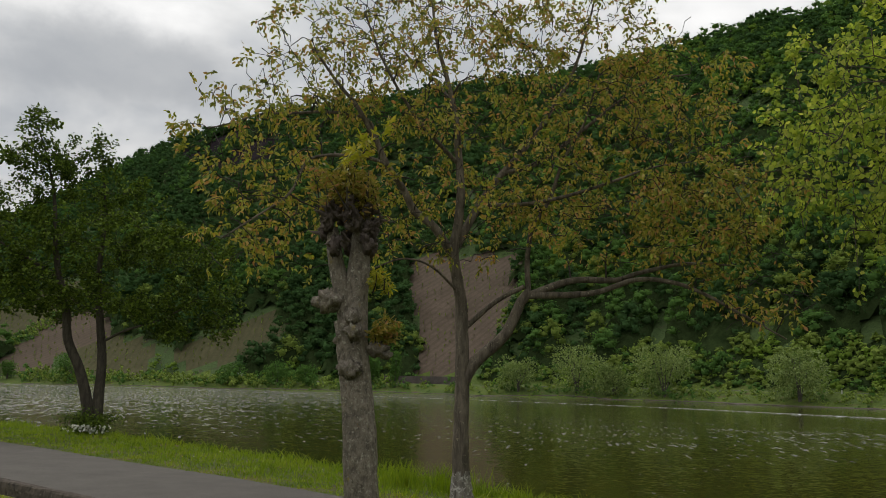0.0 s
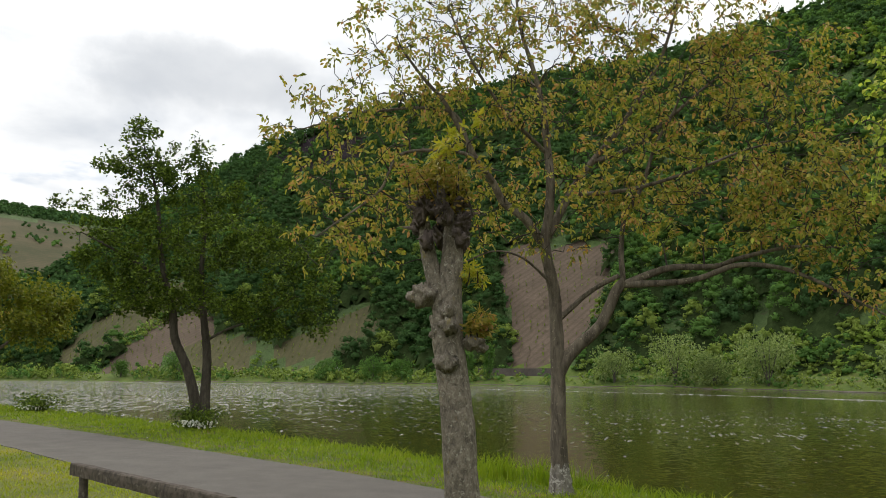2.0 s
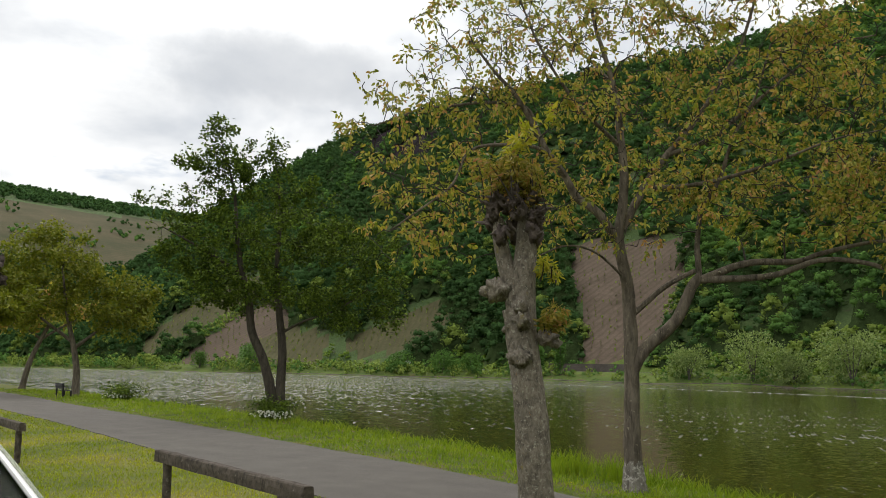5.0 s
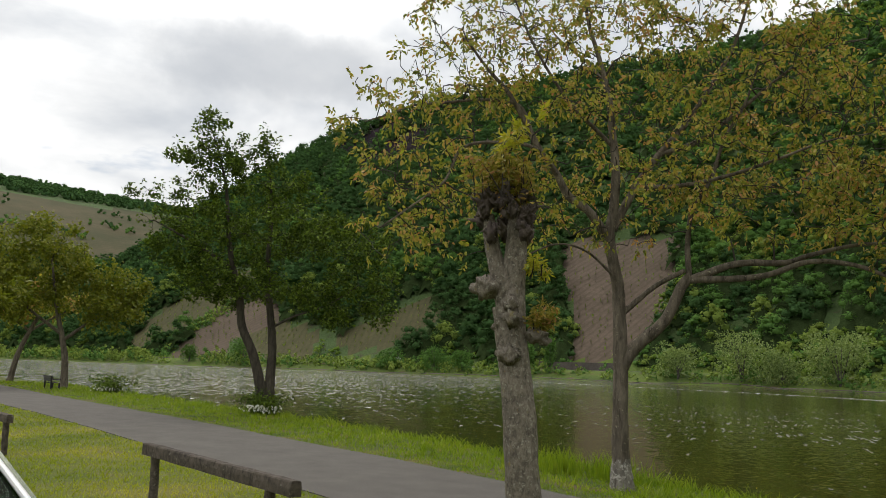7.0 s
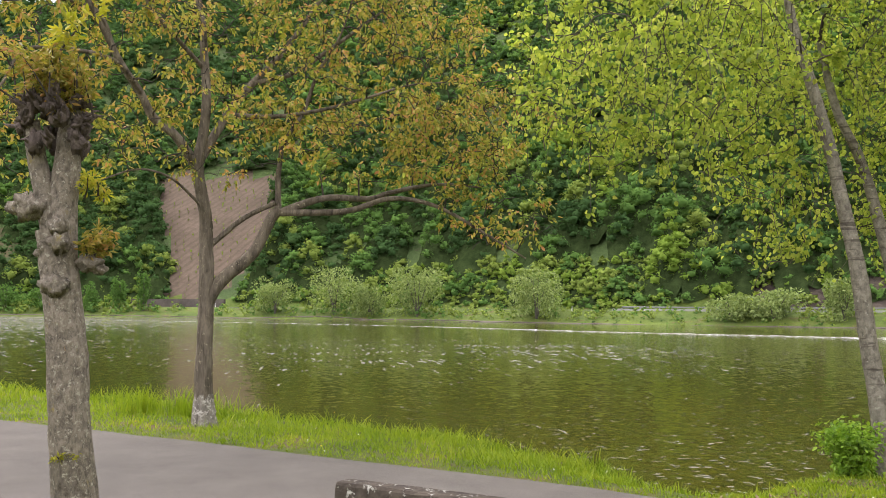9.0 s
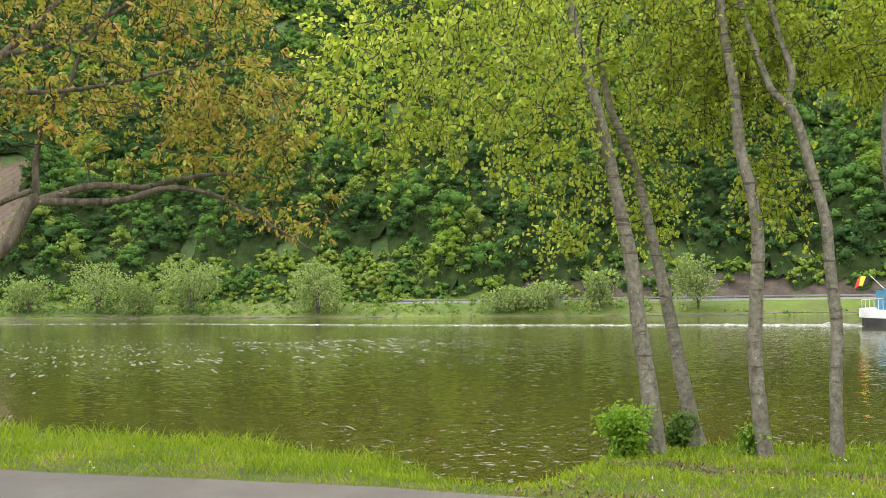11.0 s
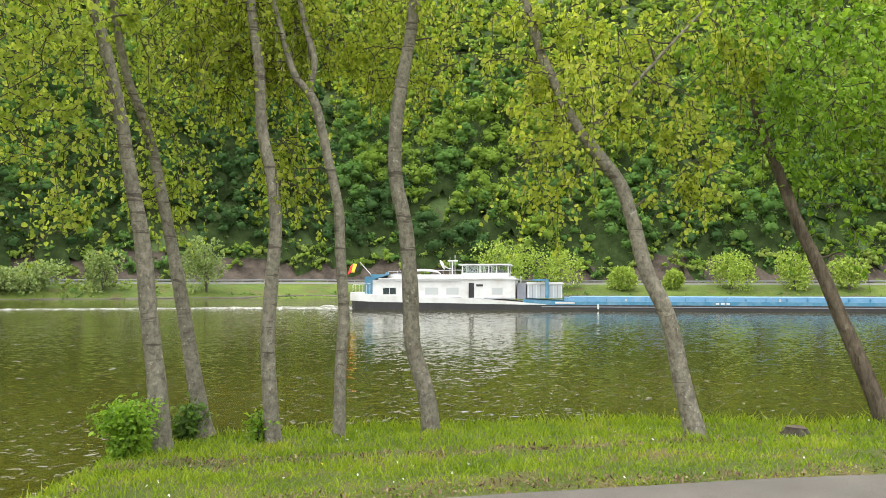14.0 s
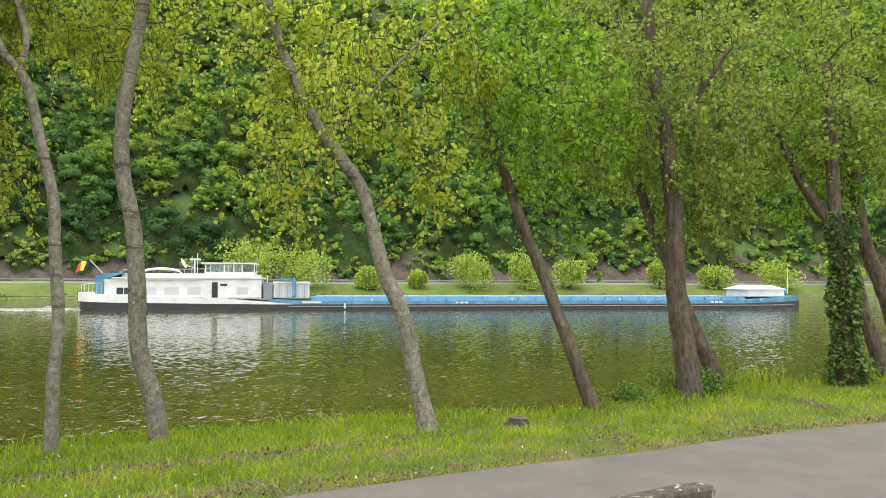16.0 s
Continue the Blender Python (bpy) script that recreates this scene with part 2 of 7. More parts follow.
def wave_tilt(nt, size, turn, detail, steep):
    """The tilt of one size of waves."""
    n = nt.nodes.new("ShaderNodeTexNoise")
    n.inputs["Scale"].default_value, n.inputs["Detail"].default_value, n.inputs["Roughness"].default_value = 1.0, detail, 0.55
    nt.links.new(wave_coords(nt, size, turn), n.inputs["Vector"])
    return vec_math(nt, "MULTIPLY", vec_math(nt, "SUBTRACT", n.outputs["Color"], (0.5, 0.5, 0.5)), (steep, steep, 0.0))


def span(nt, value, lo, hi, a=0.0, b=1.0):
    n = nt.nodes.new("ShaderNodeMapRange")
    nt.links.new(value, n.inputs["Value"])
    for key, x in (("From Min", lo), ("From Max", hi), ("To Min", a), ("To Max", b)):
        n.inputs[key].default_value = x
    return n.outputs[0]


def wavelets(nt, size, turn, density, calm, busy):
    """Where steep little waves stand: everywhere that their noise is above a level, which the density lowers from calm to busy."""
    up = noise_out(nt, wave_coords(nt, size, turn), 1.0, 2, 0.5)
    n = nt.nodes.new("ShaderNodeMath")
    n.operation = "SUBTRACT"
    nt.links.new(up, n.inputs[0])
    nt.links.new(span(nt, density, 0, 1, calm, busy), n.inputs[1])
    return span(nt, n.outputs[0], 0.0, 0.012)


sx = nt.nodes.new("ShaderNodeSeparateXYZ")
nt.links.new(v, sx.inputs[0])
X, Y = sx.outputs["X"], sx.outputs["Y"]
reach = span(nt, X, -14.0, -70.0)                       # denser glints up the reach
patchy = span(nt, noise_out(nt, wave_coords(nt, (40, 9), 8), 1.0, 3, 0.6), 0.42, 0.58)
mid_glints = mixed(nt, 1.0, mixed(nt, 1.0, span(nt, Y, 33.0, 46.0), span(nt, Y, 88.0, 66.0), "MULTIPLY"), span(nt, X, 24.0, 6.0), "MULTIPLY")   # a band of glints set in mid-river to fit the camera's view
glint_cover = mixed(nt, 1.0, mixed(nt, 1.0, mid_glints, span(nt, patchy, 0, 1, 0.45, 1.0), "MULTIPLY"), mixed(nt, 1.0, reach, span(nt, patchy, 0, 1, 0.6, 1.0), "MULTIPLY"), "LIGHTEN")
shore_glints = mixed(nt, 1.0, span(nt, Y, 30.0, 14.0), span(nt, X, -12.0, 2.0, 0.25, 1.0), "MULTIPLY")   # glints set along the near bank to fit the camera's view
# wavelets stretched along the camera's lines of sight
glint_far = wavelets(nt, (0.22, 1.7), 14, glint_cover, 0.73, 0.57)
glint_wide = wavelets(nt, (0.35, 3.6), 42, reach, 0.75, 0.535)
glint_near = wavelets(nt, (0.22, 0.13), 0, shore_glints, 0.73, 0.625)
tilt = vec_math(nt, "ADD", wave_tilt(nt, (1.6, 0.9), 10, 2, 0.06), wave_tilt(nt, (0.34, 0.2), -8, 3, 0.2))
# glint wavelets all lean towards the camera, to mirror the bright sky
for mask, lean, size, steep in ((glint_far, (0.12, -0.36, 0.0), (0.5, 1.5), 0.9), (glint_wide, (0.22, -0.22, 0.0), (0.7, 2.5), 0.7), (glint_near, (0.05, -0.42, 0.0), (0.2, 0.2), 0.9)):
    tilt = vec_math(nt, "ADD", tilt, vec_math(nt, "MULTIPLY", vec_math(nt, "ADD", wave_tilt(nt, size, 0, 2, steep), lean), mask))
nt.links.new(vec_math(nt, "NORMALIZE", vec_math(nt, "ADD", tilt, (0.0, 0.0, 1.0)), None), b.inputs["Normal"])

# ---------------------------------------------------------------- mesh helpers
def np_mesh(name, verts, faces, mats, index=None, smooth=False):
    """A mesh from arrays of places and of faces; faces may be a list of arrays, each of its own number of corners."""
    verts = np.asarray(verts, np.float32)
    groups = [np.asarray(f, np.int32) for f in (faces if isinstance(faces, list) else [faces])]
    corners = np.concatenate([f.ravel() for f in groups])
    counts = np.concatenate([np.full(len(f), f.shape[1], np.int32) for f in groups])
    me = bpy.data.meshes.new(name)
    n = len(counts)
    me.vertices.add(len(verts))
    me.vertices.foreach_set("co", verts.ravel())
    me.loops.add(len(corners))
    me.loops.foreach_set("vertex_index", corners)
    me.polygons.add(n)
    me.polygons.foreach_set("loop_start", (np.cumsum(counts) - counts).astype(np.int32))
    for mt in mats if isinstance(mats, (list, tuple)) else [mats]:
        me.materials.append(mt)
    if index is not None:
        me.polygons.foreach_set("material_index", np.asarray(index, np.int32))
    me.polygons.foreach_set("use_smooth", np.full(n, smooth))
    me.update(calc_edges=True)
    return me


def np_part(name, verts, faces, mats, parent, label="", smooth=False, index=None, kind=""):
    ob = new(name, np_mesh(name, verts, faces, mats, index, smooth))
    if parent is not None:
        ob.parent = parent
    return tagged(ob, label, kind=kind)


def part(name, bm, material, parent, label="", smooth=False):
    me = bpy.data.meshes.new(name)
    bmesh.ops.recalc_face_normals(bm, faces=bm.faces)
    bm.to_mesh(me)
    bm.free()
    me.materials.append(material)
    if smooth:
        me.polygons.foreach_set("use_smooth", np.full(len(me.polygons), True))
    ob = new(name, me)
    ob.parent = parent
    return tagged(ob, label)


def empty(name, m, label, category, group="", kind=""):
    ob = new(name)
    ob.empty_display_size = 0.2
    ob.matrix_world = m
    return tagged(ob, label, category, group, kind)


def box(bm, x0, x1, y0, y1, z0, z1, bevel=0.0):
    vs = [bm.verts.new((x, y, z)) for x in (x0, x1) for y in (y0, y1) for z in (z0, z1)]
    fs = [bm.faces.new([vs[k] for k in f]) for f in ((0, 1, 3, 2), (4, 6, 7, 5), (0, 4, 5, 1), (2, 3, 7, 6), (0, 2, 6, 4), (1, 5, 7, 3))]
    if bevel:
        es = list({e for f in fs for e in f.edges})
        bmesh.ops.bevel(bm, geom=es, offset=bevel, segments=2, affect="EDGES")
    return bm


def curve_points(pts, step):
    """A smooth line through pts, in even steps."""
    p = np.asarray(pts, float)
    if len(p) < 3:
        n = max(2, int(np.linalg.norm(p[-1] - p[0]) / step) + 1)
        return p[0] + (p[-1] - p[0]) * np.linspace(0, 1, n)[:, None]
    q = np.vstack([2 * p[0] - p[1], p, 2 * p[-1] - p[-2]])
    out = []
    for k in range(1, len(q) - 2):
        n = max(1, int(round(np.linalg.norm(q[k + 1] - q[k]) / step)))
        t = (np.arange(n) / n)[:, None]
        a, b, c, d = q[k - 1:k + 3]
        out.append(0.5 * (2 * b + (c - a) * t + (2 * a - 5 * b + 4 * c - d) * t**2 + (3 * b - a - 3 * c + d) * t**3))
    return np.vstack(out + [p[-1:]])


def tube(pts, radii, sides=8, rng=None, rough=0.0):
    """The skin of a limb along pts."""
    pts, radii = np.asarray(pts, float), np.asarray(radii, float)
    n = len(pts)
    tan = np.gradient(pts, axis=0)
    tan /= np.linalg.norm(tan, axis=1, keepdims=True) + 1e-9
    ref = np.where(np.abs(tan[:, 2:3]) > 0.95, [[1.0, 0, 0]], [[0, 0, 1.0]])
    u = np.cross(tan, ref)
    for k in range(1, n):
        w = u[k - 1] - tan[k] * (u[k - 1] @ tan[k])
        u[k] = w if np.linalg.norm(w) > 1e-6 else u[k]
        u[k] /= np.linalg.norm(u[k]) + 1e-9
    u[0] /= np.linalg.norm(u[0]) + 1e-9
    v = np.cross(tan, u)
    a = np.linspace(0, 2 * np.pi, sides, endpoint=False)
    r = np.repeat(radii[:, None], sides, 1)
    if rough and rng is not None:
        r = r * (1 + rough * rng.normal(size=r.shape))
    ring = pts[:, None] + r[..., None] * (np.cos(a)[None, :, None] * u[:, None] + np.sin(a)[None, :, None] * v[:, None])
    i = np.arange(n - 1)[:, None] * sides + np.arange(sides)[None]
    j = np.arange(n - 1)[:, None] * sides + (np.arange(sides)[None] + 1) % sides
    return ring.reshape(-1, 3), np.stack([i, j, j + sides, i + sides], -1).reshape(-1, 4)


def joined(pieces):
    vs, fs, n = [], [], 0
    for v, f in pieces:
        vs.append(v)
        fs.append(f + n)
        n += len(v)
    return np.vstack(vs), np.vstack(fs)


def unit(v):
    return v / (np.linalg.norm(v, axis=-1, keepdims=True) + 1e-9)


def leaf_blades(places, length, width, rng, droop=0.4, face_up=0.5, along=None, fold=0.18):
    """Folded leaves of six corners, two quads each, at places."""
    n = len(places)
    d = rng.normal(size=(n, 3)) if along is None else along + rng.normal(size=(n, 3)) * 0.5
    d = unit(d)
    d[:, 2] -= droop
    d = unit(d)
    up = unit(rng.normal(size=(n, 3)) + np.array([0, 0, 1.0]) * face_up * 2)
    side = unit(np.cross(d, up))
    nor = np.cross(side, d)
    L = (length * rng.uniform(0.65, 1.2, n))[:, None]
    W = L * (width / length)
    c = [places, places + d * L * 0.3 + side * W * 0.5 + nor * W * fold, places + d * L * 0.68 + side * W * 0.42 + nor * W * fold,
         places + d * L, places + d * L * 0.68 - side * W * 0.42 + nor * W * fold, places + d * L * 0.3 - side * W * 0.5 + nor * W * fold]
    vs = np.stack(c, 1).reshape(-1, 3)
    o = np.arange(n)[:, None] * 6
    return vs, np.concatenate([o + [[0, 1, 2, 3]], o + [[0, 3, 4, 5]]], 1).reshape(-1, 4)


# ---------------------------------------------------------------- lie of the land
FAR_EDGE = np.array([(-600, 92), (-300, 78), (-120, 46), (-45.4, 23.6), (-30.9, 18.9), (-19, 15.2), (-12.4, 12.95), (-8.6, 11.7), (-5.9, 10.65), (-3.8, 9.8), (-1.6, 8.88),
                     (0.1, 8.15), (2.6, 6.9), (5.3, 5.35), (7.5, 4.02), (9.4, 2.84), (11.5, 1.47), (16, -1.6), (30, -12), (60, -37), (160, -145)], float)
SHORE = np.array([(-900, 215), (-600, 190), (-400, 185), (-260, 196), (-160, 205), (-70, 200), (-38, 193), (13, 166), (46, 152), (75, 143), (102, 128), (150, 84), (205, 18), (275, -85), (360, -260)], float)
BANK_W = np.array([(-60, 4.5), (-20, 4.3), (-10, 3.5), (-4.5, 3.0), (-0.2, 2.9), (0.35, 2.1), (0.7, 1.3), (1.0, 1.05), (1.4, 1.05), (1.7, 2.6), (1.95, 4.4), (2.6, 5.0), (5, 5.2), (7.5, 4.8), (9.5, 3.6), (12, 4.0), (60, 4.5)])
RIDGE = np.array([(-180, 0.1), (-100, 0.1), (-75, 0.2), (-65, 0.8), (-59, 3.3), (-57.3, 4.8), (-52.8, 8.6), (-44.7, 14.6), (-40.7, 16.9), (-35, 18.9), (-21, 21.8), (-6, 23.6), (0, 25.2),
                  (20, 26), (90, 26), (115, 18), (140, 5), (180, 0.1)])
WATER_Z, EYE_Z = -1.35, 1.65


def to_line(x, y, line):
    """The distance of places from a line, more than 0 on its left side going along it, and the x of the nearest point."""
    best, sign, foot = np.full(x.shape, 1e9), np.ones(x.shape), np.zeros(x.shape)
    for (ax, ay), (bx, by) in zip(line[:-1], line[1:]):
        dx, dy = bx - ax, by - ay
        t = np.clip(((x - ax) * dx + (y - ay) * dy) / (dx * dx + dy * dy), 0, 1)
        d = np.hypot(x - ax - t * dx, y - ay - t * dy)
        s = np.where(dx * (y - ay) - dy * (x - ax) >= 0, 1.0, -1.0)
        near = d < best - 1e-6
        best, sign, foot = np.where(near, d, best), np.where(near, s, sign), np.where(near, ax + t * dx, foot)
    return best * sign, foot


def ripple(x, y, size, seed):
    """Smooth unevenness of about -1 to 1."""
    out = np.zeros(np.shape(x))
    r = np.random.RandomState(seed)
    for k in range(7):
        a, f, p = r.uniform(0, 6.28), (0.6 + 0.35 * k) / size, r.uniform(0, 6.28)
        out += np.sin((x * np.cos(a) + y * np.sin(a)) * f * 6.28 + p) / (1 + 0.4 * k)
    return out / 3.0


def land(x, y):
    """Height of the ground, and the distances beyond the path's river edge and beyond the far shore."""
    x, y = np.asarray(x, float), np.asarray(y, float)
    d1, foot = to_line(x, y, FAR_EDGE)
    d2, _ = to_line(x, y, SHORE)
    w = np.interp(foot, BANK_W[:, 0], BANK_W[:, 1])
    drop = np.interp(foot, [-60, -8, -2, 0.8, 2, 4, 8, 12, 60], [0.12, 0.12, 0.22, 0.5, 0.4, 0.36, 0.3, 0.15, 0.15])
    z = -drop * np.clip((d1 - 0.4) / (w - 0.4), 0, 1) ** 1.3
    z = z + 0.035 * ripple(x, y, 2.2, 3) * np.clip((d1 - 0.3) / 0.6, 0, 1)
    z = z - np.clip((d1 - w) / 2.2, 0, 1) ** 0.85 * 1.9
    z = z - np.clip((d1 - w - 2) / 8, 0, 1) * 1.2
    # the far side: bank, road, slope up to the ridge
    az, r = np.degrees(np.arctan2(x, y)), np.hypot(x, y)
    run = np.interp(az, [-65, -52, -40, 0, 90], [150, 220, 330, 330, 330])
    top = np.tan(np.radians(np.interp(az, RIDGE[:, 0], RIDGE[:, 1]))) * (r - d2 + run * 0.95)
    u = np.clip((d2 - 22) / run, 0, 1.6)
    hill = np.where(u < 1, u * (1.28 - 0.28 * u), 1 + 0.12 * (u - 1))
    zf = np.interp(d2, [-6, 0, 4, 9, 12, 19, 22], [-2.6, -1.5, -0.2, 0.9, 1.35, 1.35, 1.6]) + np.maximum(top, 0) * hill
    zf = zf + np.clip((d2 - 24) / 60, 0, 1) * 4.0 * ripple(x, y, 95, 8) * np.clip(top / 60, 0, 1)
    # the hill beyond the bend
    far_top = np.interp(az, [-120, -100, -66, -56, -50, -40], [150, 210, 237, 218, 206, 120])
    v = np.clip((r - 520) / 720, 0, 1)
    zf = np.maximum(zf, far_top * (v * (1.5 - 0.5 * v)) * np.clip((d2 - 20) / 60, 0, 1) - 9 * (d2 < 21))
    out = np.where(d2 > -6, np.maximum(zf, np.where(d1 < 0, -9, zf)), np.maximum(z, -2.9))
    return np.where(d1 < 0, np.maximum(out, z), out), d1, d2


# ---------------------------------------------------------------- ground, water, path
def inside(x, y, poly):
    n, c = len(poly), np.zeros(x.shape, bool)
    for k in range(n):
        (ax, ay), (bx, by) = poly[k], poly[(k + 1) % n]
        if ay != by:
            c ^= ((ay > y) != (by > y)) & (x < (bx - ax) * (y - ay) / (by - ay) + ax)
    return c


# plot and crag outlines drawn to fit the camera's view of the slope
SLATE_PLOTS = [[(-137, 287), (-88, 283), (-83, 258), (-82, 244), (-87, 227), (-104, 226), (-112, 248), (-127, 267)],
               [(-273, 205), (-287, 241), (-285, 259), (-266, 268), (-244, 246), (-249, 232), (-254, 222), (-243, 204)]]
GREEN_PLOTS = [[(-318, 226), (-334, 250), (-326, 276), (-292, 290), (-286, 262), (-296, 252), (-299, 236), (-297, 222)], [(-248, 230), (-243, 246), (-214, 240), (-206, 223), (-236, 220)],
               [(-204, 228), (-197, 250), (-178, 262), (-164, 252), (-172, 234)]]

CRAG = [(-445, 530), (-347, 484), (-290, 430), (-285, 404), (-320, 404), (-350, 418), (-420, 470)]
radii = np.concatenate([np.arange(0.4, 16, 0.18), np.arange(16.1, 30, 0.32), np.geomspace(30, 120, 40)[1:], np.arange(122, 200, 2.5), np.arange(201, 300, 4.0), np.arange(304, 560, 10.0), np.geomspace(565, 4200, 50)])
azs = np.radians(np.concatenate([np.arange(-70, 100, 0.4), np.arange(100, 290, 5.0)]))
AZ_N = len(azs) - len(azs) % 2
azs = azs[:AZ_N]
gx, gy = np.outer(radii, np.sin(azs)), np.outer(radii, np.cos(azs))
gz, g1, g2 = land(gx, gy)
gv = np.vstack([np.stack([gx, gy, gz], -1).reshape(-1, 3)])
ii = (np.arange(len(radii) - 1)[:, None] * AZ_N + np.arange(AZ_N)[None])
jj = (np.arange(len(radii) - 1)[:, None] * AZ_N + (np.arange(AZ_N)[None] + 1) % AZ_N)
gf = np.stack([ii, ii + AZ_N, jj + AZ_N, jj], -1).reshape(-1, 4)
fc = gv[gf].mean(1)
_, f1, f2 = land(fc[:, 0], fc[:, 1])
far_r, far_az = np.hypot(fc[:, 0], fc[:, 1]), np.degrees(np.arctan2(fc[:, 0], fc[:, 1]))
gi = np.where(f1 > -0.2, 1, 0)
gi = np.where((f1 > 2) & (fc[:, 2] < WATER_Z + 0.35), 2, gi)
gi = np.where((f2 > -2) & (f1 > 5), 3, gi)
gi = np.where((f2 > 25) & (f1 > 5), 4, gi)
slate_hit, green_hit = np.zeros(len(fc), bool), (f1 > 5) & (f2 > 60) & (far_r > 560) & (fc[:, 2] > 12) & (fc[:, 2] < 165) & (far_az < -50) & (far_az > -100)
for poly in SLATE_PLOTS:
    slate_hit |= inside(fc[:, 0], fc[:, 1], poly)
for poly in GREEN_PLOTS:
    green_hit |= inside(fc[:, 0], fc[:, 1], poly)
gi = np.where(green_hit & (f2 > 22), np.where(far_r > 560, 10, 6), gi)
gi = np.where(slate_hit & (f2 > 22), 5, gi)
gi = np.where(np.isin(gi, (3, 4)) & (f2 > 21.5) & (f2 < 29) & (far_az > 14), 7, gi)
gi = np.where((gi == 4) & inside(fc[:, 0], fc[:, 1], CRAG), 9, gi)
centre = len(gv)
gv = np.vstack([gv, [[0, 0, 0]]])
gf = np.vstack([gf, np.stack([np.full(AZ_N // 2, centre), np.arange(0, AZ_N, 2), np.arange(1, AZ_N, 2), np.arange(2, AZ_N + 2, 2) % AZ_N], -1)])
gi = np.concatenate([gi, np.zeros(AZ_N // 2, int)])
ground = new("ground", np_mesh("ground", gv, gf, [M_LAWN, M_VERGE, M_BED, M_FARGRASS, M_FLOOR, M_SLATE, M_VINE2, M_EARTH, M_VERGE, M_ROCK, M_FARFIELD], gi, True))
tagged(ground, "mown riverside grass, bank and wooded valley slopes", "ground", kind="structure")

n = 128
wr = np.geomspace(4, 1500, 60)
wa = np.linspace(0, 2 * np.pi, n, endpoint=False)
wv = np.stack([np.outer(wr, np.sin(wa)), np.outer(wr, np.cos(wa)), np.full((60, n), WATER_Z)], -1).reshape(-1, 3)
wi, wj = np.arange(59)[:, None] * n + np.arange(n)[None], np.arange(59)[:, None] * n + (np.arange(n)[None] + 1) % n
water = new("water", np_mesh("water", wv, np.stack([wi, wi + n, wj + n, wj], -1).reshape(-1, 4), M_WATER, smooth=True))
tagged(water, "rippled olive-brown river water reflecting the slopes", "river", kind="structure")


def ribbon(name, line, lo, hi, lift, mat, label, category, thick=0.05, wob=0.0, seed=5, follow=True, step=0.6):
    """A strip along a line, from lo to hi metres on its left, with thickness, lying on the ground."""
    c = curve_points([(x, y, 0) for x, y in line], step)
    t = np.gradient(c, axis=0)
    nor = unit(np.stack([-t[:, 1], t[:, 0], 0 * t[:, 0]], -1))
    k = np.arange(len(c))
    rows = []
    for q in np.linspace(0, 1, 5):
        off = lo + (hi - lo) * q
        edge = wob * (ripple(k * step, k * 0, 1.7, seed + int(q > 0.5)) + 0.5 * ripple(k * step, k * 0, 0.6, seed)) * (1.0 if q in (0.0, 1.0) else 0.0)
        p = c + nor * (off + edge)[:, None] if np.ndim(edge) else c + nor * off
        p[:, 2] = (land(p[:, 0], p[:, 1])[0] if follow else 0) + lift
        rows.append(p)
    low0, low1 = rows[0].copy(), rows[-1].copy()
    low0[:, 2] -= thick
    low1[:, 2] -= thick
    rows = [low0] + rows + [low1]
    v = np.stack(rows, 0).reshape(-1, 3)
    m = len(c)
    i = np.arange(len(rows) - 1)[:, None] * m + np.arange(m - 1)[None]
    f = np.stack([i, i + 1, i + m + 1, i + m], -1).reshape(-1, 4)[:, ::-1]
    return tagged(new(name, np_mesh(name, v, f, mat, smooth=False)), label, category, kind="structure")


ribbon("path", FAR_EDGE[2:-1], -2.95, 0.0, 0.012, M_PATH, "grey asphalt riverside path with ragged grass edges", "path", 0.06, 0.05)
ribbon("road", SHORE[1:], 13.2, 18.8, 0.03, M_ROAD, "asphalt road along the foot of the wooded slope", "road", 0.2, step=4.0)


